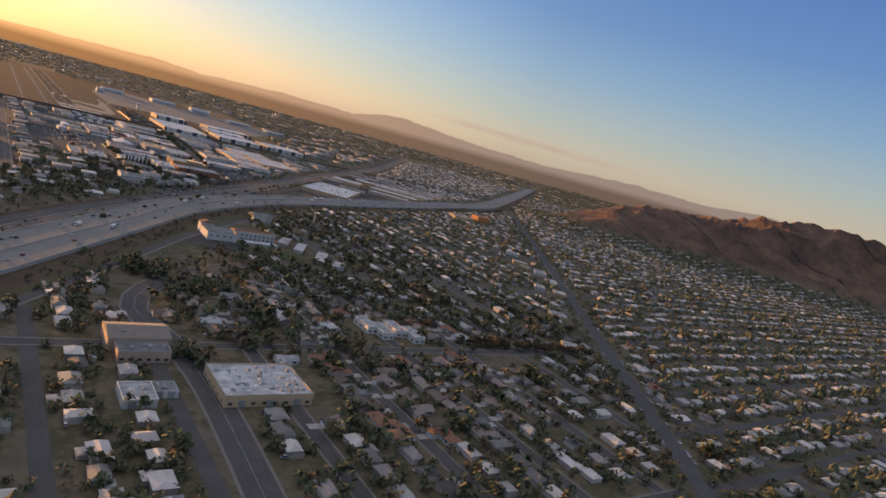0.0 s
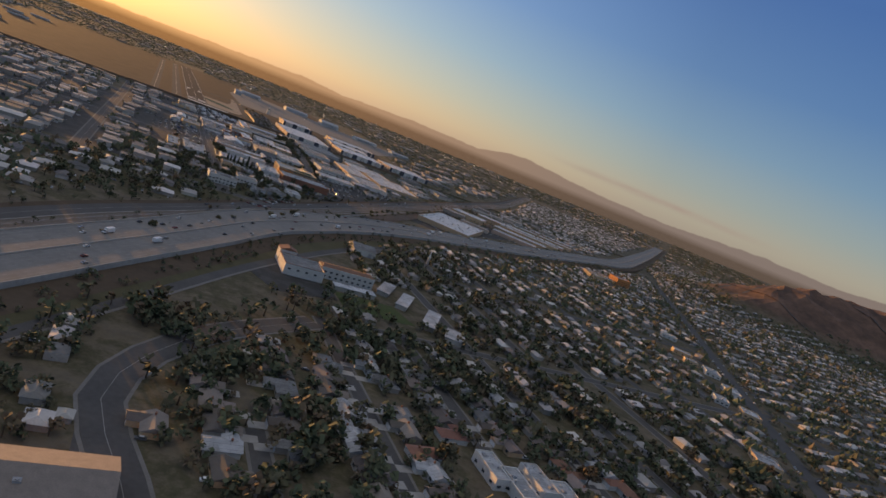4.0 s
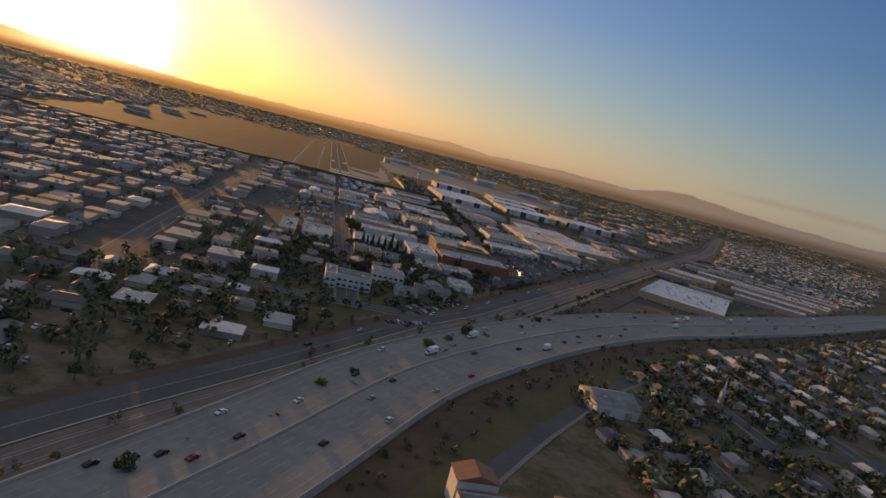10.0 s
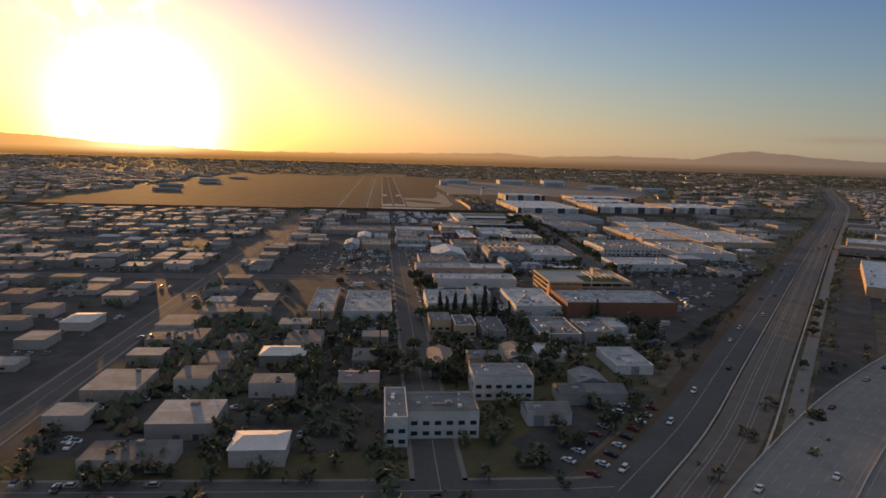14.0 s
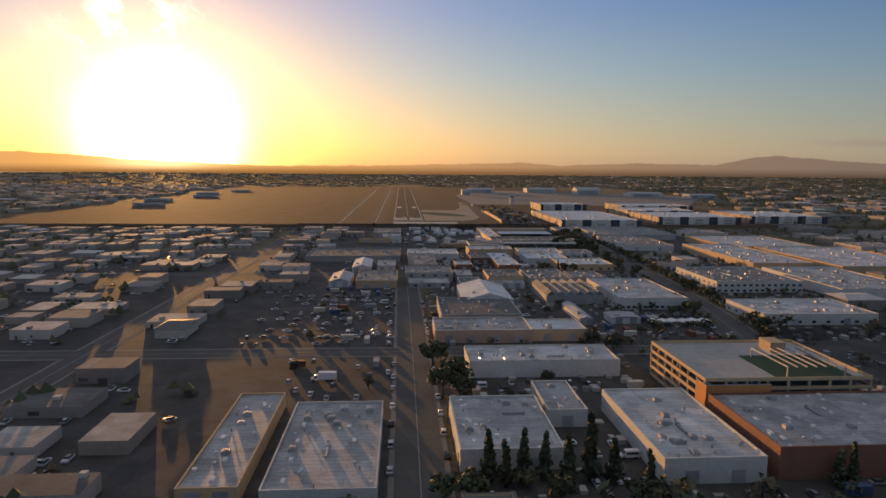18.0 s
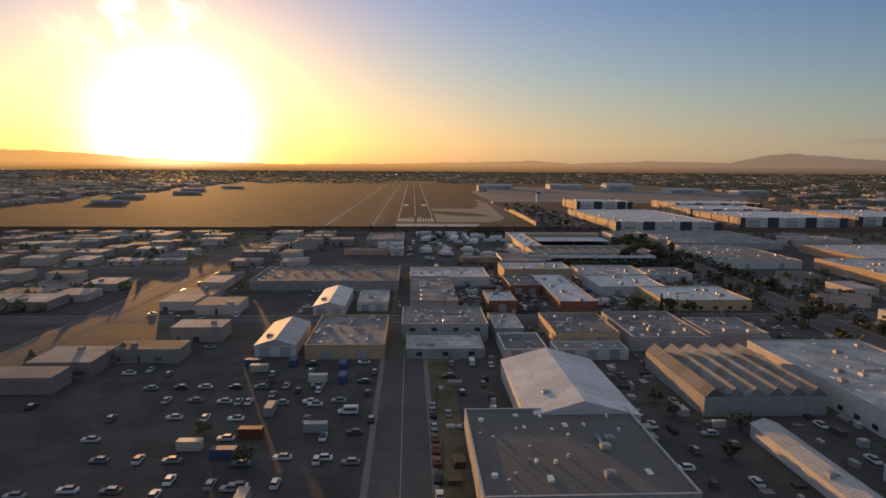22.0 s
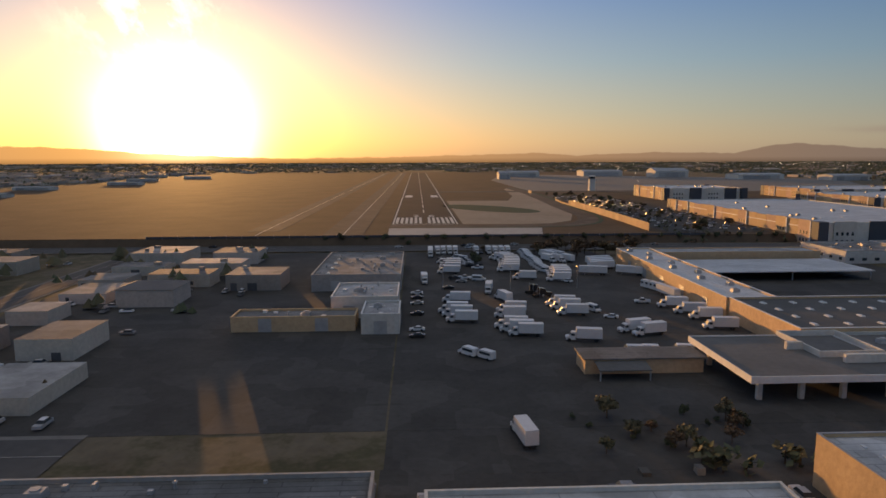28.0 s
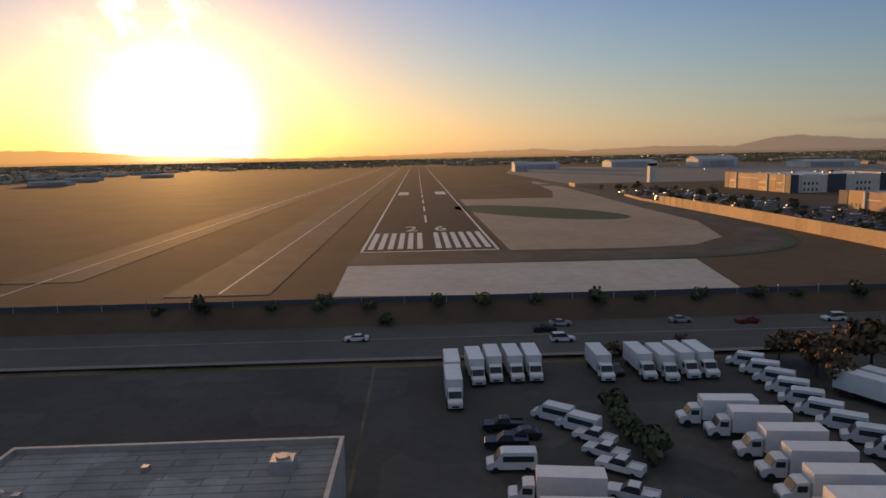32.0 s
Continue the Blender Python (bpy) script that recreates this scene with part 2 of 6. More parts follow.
EARTH = surface("brown_earth", (0.115, 0.086, 0.062), (0.075, 0.057, 0.043), 24, 0.95, spec=0.05, bump=0.02)
GREEN = surface("green_paint", (0.05, 0.085, 0.06), (0.06, 0.08, 0.055), 12, 0.9, spec=0.06)
DRY_GRASS = surface("dry_grass_bank", (0.1, 0.088, 0.048), (0.07, 0.068, 0.036), 16, 0.95, spec=0.15)
LAWN = surface("lawn", (0.06, 0.085, 0.03), (0.10, 0.10, 0.045), 9, 0.95, spec=0.15)
GRAVEL = surface("rail_ballast", (0.16, 0.135, 0.115), (0.11, 0.095, 0.08), 5, 0.95, spec=0.15)
FADED = surface("faded_marking", (0.36, 0.35, 0.33), (0.27, 0.262, 0.25), 5, 0.85, spec=0.15)
MARK = surface("white_marking", (0.62, 0.6, 0.56), (0.45, 0.43, 0.4), 3, 0.8, spec=0.15)
ROOF_WHITE = surface("white_roof_membrane", (0.55, 0.555, 0.56), (0.33, 0.33, 0.33), 5, 0.7, vary=0.22, mixing=0.85, seams=1.4, patch=0.45)
ROOF_BRIGHT = surface("bright_white_roof", (0.62, 0.63, 0.64), (0.46, 0.465, 0.47), 6, 0.55, vary=0.05, seams=1.2, patch=0.22)
ROOF_GREY = surface("grey_roof_felt", (0.27, 0.27, 0.268), (0.17, 0.168, 0.164), 5, 0.85, vary=0.25, mixing=0.8, seams=0.9, patch=0.5)
ROOF_DARK = surface("dark_roof_felt", (0.13, 0.128, 0.125), (0.09, 0.09, 0.088), 7, 0.88, vary=0.2)
METAL_ROOF = surface("corrugated_roof", (0.4, 0.41, 0.42), (0.3, 0.29, 0.28), 6, 0.75, 0.0, vary=0.15, seams=0.6)
WALL_WHITE = surface("white_wall", (0.6, 0.575, 0.53), (0.48, 0.46, 0.42), 6, 0.85, vary=0.1)
WALL_TAN = surface("tan_wall", (0.55, 0.39, 0.235), (0.46, 0.325, 0.195), 6, 0.88, vary=0.12)
WALL_PEACH = surface("peach_wall", (0.5, 0.35, 0.26), (0.42, 0.3, 0.22), 6, 0.88, vary=0.1)
WALL_GREY = surface("grey_wall", (0.38, 0.36, 0.34), (0.29, 0.28, 0.27), 6, 0.88, vary=0.15)
WALL_BRICK = surface("red_brick_wall", (0.27, 0.12, 0.075), (0.2, 0.09, 0.06), 3, 0.9)
WALL_ORANGE = surface("orange_wall", (0.55, 0.23, 0.08), (0.45, 0.18, 0.07), 5, 0.85)
WALL_DARK = surface("slate_wall", (0.06, 0.07, 0.09), (0.05, 0.055, 0.07), 5, 0.7)
TRIM = surface("white_trim", (0.75, 0.73, 0.7), None, 4, 0.7)
STEEL = surface("grey_steel", (0.38, 0.38, 0.385), (0.27, 0.27, 0.275), 1.5, 0.5, 0.25, vary=0.2)
GLASS = surface("window_glass", (0.03, 0.04, 0.05), (0.02, 0.025, 0.03), 2, 0.3, 0, 0, spec=0.3)
RUBBER = surface("tyre_rubber", (0.02, 0.02, 0.02), None, 0.3, 0.9, space="Object")
PAINT_WHITE = surface("white_vehicle_paint", (0.62, 0.63, 0.64), (0.52, 0.53, 0.54), 2, 0.35, vary=0.08, space="Object", bump=0)
PAINT_SILVER = surface("silver_car_paint", (0.42, 0.43, 0.44), None, 2, 0.3, 0.5, vary=0.3, space="Object", bump=0)
PAINT_DARK = surface("black_car_paint", (0.025, 0.026, 0.03), None, 2, 0.25, 0.2, vary=0.3, space="Object", bump=0)
PAINT_RED = surface("red_car_paint", (0.22, 0.03, 0.025), None, 2, 0.3, 0.1, space="Object", bump=0)
LENS = surface("lamp_lens", (0.6, 0.6, 0.58), None, 0.2, 0.15, bump=0)
POLE_WOOD = surface("weathered_pole_wood", (0.12, 0.09, 0.065), (0.08, 0.06, 0.045), 0.6, 0.9)
BARK = surface("bark", (0.10, 0.07, 0.05), (0.06, 0.045, 0.03), 0.5, 0.95, space="Object")
LEAF_A = surface("dark_foliage", (0.062, 0.072, 0.036), (0.046, 0.054, 0.028), 1.2, 0.8, vary=0.3, space="Object")
LEAF_B = surface("olive_foliage", (0.106, 0.0984, 0.054), (0.0792, 0.0744, 0.0408), 1.2, 0.8, vary=0.3, space="Object")
LEAF_C = surface("rust_foliage", (0.1, 0.068, 0.038), (0.075, 0.052, 0.03), 1.2, 0.8, vary=0.25, space="Object")
WOODS = surface("dark_woodland", (0.082, 0.096, 0.052), (0.06, 0.07, 0.04), 4, 0.9, island=0.3)
WOODS_OLIVE = surface("olive_woodland", (0.108, 0.102, 0.058), (0.08, 0.076, 0.044), 4, 0.9, island=0.3)
WOODS_RUST = surface("rust_woodland", (0.13, 0.096, 0.058), (0.095, 0.072, 0.045), 4, 0.9, island=0.3)
ROOFS_FAR = surface("mixed_roofs", (0.37, 0.345, 0.325), (0.27, 0.25, 0.235), 4, 0.8, island=0.8)
SHEDS_FAR = surface("mixed_flat_roofs", (0.3, 0.295, 0.29), (0.19, 0.185, 0.18), 5, 0.85, island=0.6, mixing=0.85, patch=0.4)
CARS_FAR = surface("mixed_car_paint", (0.4, 0.4, 0.4), (0.36, 0.36, 0.37), 3, 0.35, island=0.95, bump=0)
WALLS_FAR = surface("mixed_walls", (0.42, 0.37, 0.32), (0.33, 0.29, 0.25), 6, 0.88, island=0.4)
GOODS = surface("mixed_goods", (0.26, 0.25, 0.235), (0.17, 0.16, 0.15), 3, 0.8, island=0.9)
DOORS_FAR = surface("mixed_doors", (0.1, 0.1, 0.105), (0.07, 0.07, 0.075), 3, 0.6, island=0.7)
TILE_ROOF = surface("shingle_roof", (0.2, 0.165, 0.145), (0.15, 0.125, 0.11), 2.5, 0.9, vary=0.45)
CLAY_ROOF = surface("clay_tile_roof", (0.25, 0.125, 0.085), (0.19, 0.1, 0.07), 2.5, 0.9, vary=0.2)
STUCCO = surface("stucco_wall", (0.44, 0.39, 0.33), (0.36, 0.32, 0.27), 3, 0.9, vary=0.25)


# ---- mesh helpers ----
class Shape:
    """Collects faces for one mesh."""

    def __init__(self):
        self.v, self.f = [], []

    def add(self, verts, faces):
        k = len(self.v)
        self.v += [tuple(p) for p in verts]
        self.f += [tuple(i + k for i in q) for q in faces]
        return self

    def box(self, x0, x1, y0, y1, z0, z1, inset=0.0):
        i = inset
        return self.add([(x0, y0, z0), (x1, y0, z0), (x1, y1, z0), (x0, y1, z0), (x0 + i, y0 + i, z1), (x1 - i, y0 + i, z1), (x1 - i, y1 - i, z1), (x0 + i, y1 - i, z1)],
                        [(3, 2, 1, 0), (4, 5, 6, 7), (0, 1, 5, 4), (1, 2, 6, 5), (2, 3, 7, 6), (3, 0, 4, 7)])

    def slab(self, outline, z0, z1):
        """An upright prism over an outline, counter-clockwise from above."""
        n = len(outline)
        self.add([(x, y, z0) for x, y in outline] + [(x, y, z1) for x, y in outline],
                 [tuple(range(n))[::-1], tuple(range(n, 2 * n))] + [(i, (i + 1) % n, n + (i + 1) % n, n + i) for i in range(n)])
        return self

    def ring(self, x0, x1, y0, y1, z0, z1, w):
        """Four walls of thickness w."""
        o = [(x0, y0), (x1, y0), (x1, y1), (x0, y1)]
        i = [(x0 + w, y0 + w), (x1 - w, y0 + w), (x1 - w, y1 - w), (x0 + w, y1 - w)]
        v = [(x, y, z) for z in (z0, z1) for x, y in o + i]
        f = []
        for a in range(4):
            b = (a + 1) % 4
            f += [(a, b, b + 8, a + 8), (b + 4, a + 4, a + 12, b + 12), (a + 8, b + 8, b + 12, a + 12), (b, a, a + 4, b + 4)]
        return self.add(v, f)

    def profile(self, side, x0, x1, lean=0.0):
        """A side outline of (y, z), counter-clockwise seen from +x, drawn from x0 to x1; lean narrows the upper part."""
        n = len(side)
        zs = [z for _, z in side]
        lo, hi = min(zs), max(zs)
        k = [lean * (z - lo) / (hi - lo) for z in zs]
        v = [(x0 + k[i], y, z) for i, (y, z) in enumerate(side)] + [(x1 - k[i], y, z) for i, (y, z) in enumerate(side)]
        return self.add(v, [tuple(range(n))[::-1], tuple(range(n, 2 * n))] + [(i, (i + 1) % n, n + (i + 1) % n, n + i) for i in range(n)])

    def tube(self, c, r, z0, z1, n=8, r1=None, axis="z"):
        r1 = r if r1 is None else r1
        v = []
        for z, q in ((z0, r), (z1, r1)):
            for i in range(n):
                a, b = q * math.cos(2 * math.pi * i / n), q * math.sin(2 * math.pi * i / n)
                v.append((c[0] + a, c[1] + b, z) if axis == "z" else (z, c[0] + a, c[1] + b))
        return self.add(v, [tuple(range(n))[::-1], tuple(range(n, 2 * n))] + [(i, (i + 1) % n, n + (i + 1) % n, n + i) for i in range(n)])

    def gable(self, x0, x1, y0, y1, z0, z1, over=0.0, along="y", hip=0.0):
        """A pitched roof with a thin eave; hip draws the ridge's ends in."""
        x0, x1, y0, y1 = x0 - over, x1 + over, y0 - over, y1 + over
        if along == "y":
            xm = (x0 + x1) / 2
            a, b = (xm, y0 + hip, z1), (xm, y1 - hip, z1)
            v = [(x0, y0, z0), (x1, y0, z0), (x1, y1, z0), (x0, y1, z0), a, b]
            f = [(0, 1, 4), (1, 2, 5, 4), (2, 3, 5), (3, 0, 4, 5), (3, 2, 1, 0)]
        else:
            ym = (y0 + y1) / 2
            a, b = (x0 + hip, ym, z1), (x1 - hip, ym, z1)
            v = [(x0, y0, z0), (x1, y0, z0), (x1, y1, z0), (x0, y1, z0), a, b]
            f = [(0, 1, 5, 4), (1, 2, 5), (2, 3, 4, 5), (3, 0, 4), (3, 2, 1, 0)]
        return self.add(v, f)

    def mesh(self, name, mat):
        me = bpy.data.meshes.new(name)
        me.from_pydata(self.v, [], self.f)
        me.materials.append(mat)
        return me


def part(name, shape, mat, parent, label="", at=None):
    """One mesh object under a thing or a part; shape may be a ready mesh."""
    me = shape.mesh(name, mat) if isinstance(shape, Shape) else shape
    ob = new(name, me)
    ob.parent = parent
    if at is not None:
        ob.matrix_basis = at
    if label:
        ob["label"] = label
    return ob


def thing(name, m, label, category, group=""):
    ob = new(name)
    ob.empty_display_size = 0.5
    ob.matrix_basis = m
    return tagged(ob, label, category, group)


def setting(name, shape, mat, label=""):
    ob = new(name, shape.mesh(name, mat) if isinstance(shape, Shape) else shape)
    return tagged(ob, label, name.split("_")[0], kind="structure")


def stuff(name, verts, faces, mats, label, category, slots=None):
    me = bpy.data.meshes.new(name)
    me.from_pydata(verts, [], faces)
    for m in mats:
        me.materials.append(m)
    if slots is not None:
        me.polygons.foreach_set("material_index", slots)
    return tagged(new(name, me), label, category, kind="stuff")


# ---- ground ----
HILL = [(1540, -490, 48, 190), (1700, -500, 78, 200), (1842, -582, 112, 230), (2041, -716, 135, 220), (2200, -860, 150, 250), (2400, -1000, 185, 280), (2750, -1150, 210, 380)]


def ground(x, y):
    """The lie of the land."""
    z = np.interp(y, (-1000, -760, -520, -360, -100, -97, -75, -72.5, 6000), (0, -1.0, -2.6, -5.0, -5.0, -4.3, -4.3, 0, 0))
    if x > 700:
        for hx, hy, hz, w in HILL:
            z += hz * 0.68 * math.exp(-((x - hx) ** 2 + (y - hy) ** 2) / (w * w)) * (1.12 - 0.55 * abs(noise.noise((x / 150, y / 190, 3.0))) - 0.16 * abs(noise.noise((x / 62, y / 75, 7.0))))
    return float(z)


def land():
    xs = sorted(set(list(range(-6500, -1000, 500)) + list(range(-1000, 1200, 50)) + list(range(1200, 3100, 25)) + list(range(3100, 9001, 500))))
    ys = sorted(set(list(range(-6500, -2200, 500)) + list(range(-2200, -1500, 50)) + list(range(-1500, 0, 25)) + list(range(0, 1000, 100)) + list(range(1000, 8001, 500)) + [-760, -520, -360, -97, -72.5]))
    v = [(x, y, ground(x, y)) for y in ys for x in xs]
    w = len(xs)
    f = [(j * w + i, j * w + i + 1, (j + 1) * w + i + 1, (j + 1) * w + i) for j in range(len(ys) - 1) for i in range(w - 1)]
    me = bpy.data.meshes.new("ground")
    me.from_pydata(v, [], f)
    m = bpy.data.materials.new("mixed_ground")
    m.use_nodes = True
    t = m.node_tree
    t.nodes.clear()
    n = Nodes(t)
    geo = n.node("NewGeometry")
    co = geo.outputs["Position"]
    sep = n.node("SeparateXYZ")
    n.put(sep.inputs[0], co)
    plots = n.ramp(n.noise(co, 0.035, 6.0, 0.75), [(0.36, (0.125, 0.105, 0.08)), (0.46, (0.145, 0.118, 0.082)), (0.55, (0.08, 0.074, 0.042)), (0.63, (0.135, 0.11, 0.077)), (0.74, (0.2, 0.165, 0.125))])
    fine = n.ramp(n.noise(co, 0.16, 4.0, 0.7), [(0.3, (0.3, 0.3, 0.3)), (0.7, (0.7, 0.7, 0.7))])
    col = n.mix(0.55, plots, fine, "OVERLAY")
    high = n.math("MULTIPLY", n.math("SUBTRACT", sep.outputs[2], 14.0), 0.06, True)
    dry = n.ramp(n.noise(co, 0.02, 5.0, 0.7), [(0.35, (0.075, 0.052, 0.043)), (0.5, (0.13, 0.082, 0.062)), (0.68, (0.2, 0.122, 0.088))])
    col = n.mix(high, col, dry)
    p = n.node("BsdfPrincipled")
    n.put(p.inputs["Base Color"], col)
    p.inputs["Roughness"].default_value = 0.9
    p.inputs["Specular IOR Level"].default_value = 0.12
    n.put(n.node("OutputMaterial").inputs[0], p.outputs[0])
    me.materials.append(m)
    return tagged(new("ground", me), "dry plain with low brown hills under the evening sun", "ground", kind="structure")


land()


BREAKS = (-1e5, -1000, -760, -520, -360, -100, -97, -75, -72.5, 1e5)


def clip_band(outline, lo, hi):
    """The part of an outline between two lines of constant y."""
    for limit, keep in ((lo, 1), (hi, -1)):
        out = []
        for (ax, ay), (bx, by) in zip(outline, outline[1:] + outline[:1]):
            da, db = keep * (ay - limit), keep * (by - limit)
            if da >= 0:
                out.append((ax, ay))
            if da * db < 0:
                t = da / (da - db)
                out.append((ax + (bx - ax) * t, limit))
        outline = out
        if len(outline) < 3:
            return []
    return outline


def sheet(name, outline, mat, label, lift=0.08, z=None):
    """A piece of ground laid on the land: an asphalt lot, a concrete apron, a field."""
    s = Shape()
    seen = {}

    def corner(x, y, drop):
        key = (round(x, 3), round(y, 3), drop)
        if key not in seen:
            seen[key] = len(s.v)
            s.v.append((x, y, (ground(x, y) if z is None else z) + lift - drop))
        return seen[key]

    for lo, hi in zip(BREAKS, BREAKS[1:]):
        piece = clip_band(list(outline), lo, hi)
        if not piece:
            continue
        s.f.append(tuple(corner(x, y, 0) for x, y in piece))
        for p, q in zip(piece, piece[1:] + piece[:1]):
            if p[1] != q[1] or p[1] not in (lo, hi):
                s.f.append((corner(*p, 0), corner(*p, 0.5), corner(*q, 0.5), corner(*q, 0)))
    return setting(name, s, mat, label)


def strip(points, left, right, lift, step=20.0, z=None):
    """A ribbon along a smooth line, from left to right metres off it. Returns a Shape."""
    s = Shape()
    line = smooth(points, step)
    rows = []
    for i, (x, y) in enumerate(line):
        a, b = line[max(i - 1, 0)], line[min(i + 1, len(line) - 1)]
        d = Vector((b[0] - a[0], b[1] - a[1])).normalized()
        nx, ny = d.y, -d.x
        h = (ground(x, y) if z is None else z) + lift
        rows.append([(x + nx * left, y + ny * left, h), (x + nx * right, y + ny * right, h)])
    v = [p for r in rows for p in r]
    s.add(v, [(2 * i, 2 * i + 1, 2 * i + 3, 2 * i + 2) for i in range(len(rows) - 1)])
    return s


def smooth(points, step):
    """Points every step metres along a Catmull-Rom line."""
    out = []
    p = [Vector(q) for q in points]
    p = [2 * p[0] - p[1]] + p + [2 * p[-1] - p[-2]]
    for i in range(1, len(p) - 2):
        n = max(int((p[i + 1] - p[i]).length / step), 1)
        for k in range(n):
            t = k / n
            q = 0.5 * ((2 * p[i]) + (p[i + 1] - p[i - 1]) * t + (2 * p[i - 1] - 5 * p[i] + 4 * p[i + 1] - p[i + 2]) * t * t + (3 * p[i] - p[i - 1] - 3 * p[i + 1] + p[i + 2]) * t ** 3)
            out.append((q.x, q.y))
    out.append(tuple(p[-2]))
    return out


def rect(x0, x1, y0, y1):
    return [(x0, y0), (x1, y0), (x1, y1), (x0, y1)]


# ---- airfield ----
sheet("field_earth", rect(-640, 620, -72.6, 1750), EARTH, "dry brown airfield ground", 0.04, 0)
setting("runway", Shape().box(-24, 24, 0, 1650, -0.4, 0.1), RUNWAY, "dark asphalt runway with white markings")
setting("runway_shoulder", Shape().box(-24, 26, -26, 0, -0.4, 0.09), LOT, "asphalt strip before the runway threshold")
sheet("apron_pad", [(-23, -66), (68, -72), (76, -28), (-24, -26)], CONCRETE, "pale concrete pad before the runway", 0.1, 0)
sand = [(26, -2), (66, -4), (88, 0), (106, 18), (120, 70), (122, 150), (128, 260), (133, 400), (131, 530), (122, 500), (121, 470), (110, 330), (93, 246), (26, 247)]
sheet("field_sand", sand, SAND, "bare sandy ground beside the runway", 0.07, 0)
oval = [(59 + 0.59 * 60 * math.cos(a) + 0.81 * 26 * math.sin(a), 138 - 0.81 * 60 * math.cos(a) + 0.59 * 26 * math.sin(a)) for a in np.linspace(0, 2 * math.pi, 25)[:-1]]
sheet("field_green", oval, GREEN, "green painted oval island beside the runway", 0.1, 0)
loop = [(26, -16), (70, -16), (100, -8), (118, 15), (129, 70), (130, 150), (136, 260), (141, 400), (139, 560)]
setting("taxiway_loop", strip(loop, -8, 8, 0.11, 8, 0.0), LOT, "asphalt taxiway looping round the sandy field")
setting("taxiway_edge", strip(loop, 7.2, 10.5, 0.12, 8, 0.0), GREEN, "green painted taxiway edge")
setting("taxiway_west", Shape().box(-62, -38, -62, 1600, -0.3, 0.1), LOT, "asphalt taxiway beside the runway")
setting("taxiway_far", Shape().box(-112, -92, -40, 1600, -0.3, 0.1), LOT, "second asphalt taxiway")
setting("taxiway_cross", Shape().box(26, 420, 420, 452, -0.3, 0.1), LOT, "asphalt taxiway crossing the field")
setting("apron_north", Shape().slab([(150, 420), (640, 420), (900, 900), (240, 1420), (150, 900)], -0.3, 0.09), PAVING, "dull concrete apron before the hangars")


def runway_markings():
    top = 0.108

    def mark(name, x0, x1, y0, y1, label):
        ob = setting(name, Shape().box(x0, x1, y0, y1, 0.05, top), MARK, label)
        return ob

    k = 0
    for side in (-1, 1):
        for i in range(6):
            c = side * (3.2 + i * 3.35)
            mark("threshold_stripe", c - 0.95, c + 0.95, 6, 51, "white threshold stripe")
        mark("edge_line", side * 22.4 - 0.5, side * 22.4 + 0.5, 0, 1640, "white runway edge line")
        mark("aiming_point", min(side * 11, side * 19.5), max(side * 11, side * 19.5), 312, 354, "white aiming point block")
    mark("threshold_bar", -22.9, 22.9, -0.6, 0.9, "white threshold bar")
    for i in range(26):
        y = 92 + i * 61
        mark("centre_dash", -0.5, 0.5, y, y + 36.5, "white centreline dash")
    for x in (-50, -102):
        setting("taxi_line", Shape().box(x - 0.25, x + 0.25, -60, 1590, 0.06, 0.112), MARK, "pale taxiway line")
    # runway number 26
    for text, x in (("2", -9.5), ("6", 2.8)):
        cu = bpy.data.curves.new("runway_number", "FONT")
        cu.body = text
        cu.size = 10.0
        cu.extrude = 0.02
        ob = new("runway_number", cu)
        ob.matrix_basis = pose(x, 57, 0.13) @ Matrix.Diagonal((1.15, 2.5, 1, 1))
        cu.materials.append(MARK)
        tagged(ob, "white painted runway number", "marking", kind="structure")


runway_markings()

bank = Shape().add([(-700, -76.4, -4.35), (620, -76.4, -4.35), (620, -72.4, 0.12), (-700, -72.4, 0.12), (-700, -70, -5), (620, -70, -5)], [(0, 1, 2, 3), (1, 0, 4, 5), (3, 2, 5, 4), (0, 3, 4), (2, 1, 5)])
setting("ground_bank", bank, EARTH, "steep brown earth bank between street and airfield")


# ---- roads ----
STREETS = [
    ("road_boulevard", [(-900, -86), (-200, -86), (110, -88), (260, -96), (900, -140)], 11),
    ("road_cross", [(-700, -335), (-300, -335), (-66, -336)], 7),
    ("road_middle", [(-700, -486), (190, -487), (260, -480)], 6.5),
    ("road_south", [(-700, -712), (60, -712), (130, -715)], 6),
    ("road_west_street", [(-6, -1040), (-6, -860), (-6, -720), (-7, -500)], 7),
    ("road_diagonal", [(146, -745), (166, -665), (180, -570), (191, -470), (203, -360), (214, -230), (262, -100)], 9),
    ("road_far_west", [(-150, -1080), (-150, -400), (-152, -95)], 6),
    ("road_bend", [(30, -1375), (-30, -1418), (-68, -1463), (-84, -1508), (-74, -1556), (-66, -1610), (-67, -1700), (-80, -1900)], 8),
    ("road_apartments", [(-300, -1030), (-6, -1040), (45, -1040)], 5.5),
]
for k, (name, pts, half) in enumerate(STREETS):
    setting(name, strip(pts, -half, half, 0.14 + 0.012 * k, 20), ASPHALT, "dark asphalt street")
    for a, b in ((half, half + 1.6), (-half - 1.6, -half)):
        setting("pavement", strip(pts, a, b, 0.12, 20), PAVING, "dull concrete pavement along the street")
    setting("road_line", strip(pts, -0.1, 0.1, 0.25, 20), FADED, "faded centre line")

FWY = [(-420, -1850), (-260, -1565), (-140, -1385), (-45, -1245), (18, -1150), (80, -1083), (130, -1036), (185, -990), (260, -937), (340, -892), (520, -785), (700, -672), (900, -538), (1080, -425), (1300, -235), (2020, 450), (3000, 1400)]
FZ = 3.0
setting("freeway", strip(FWY, -27, 27, FZ, 15, 0), FREEWAY, "wide pale concrete freeway")
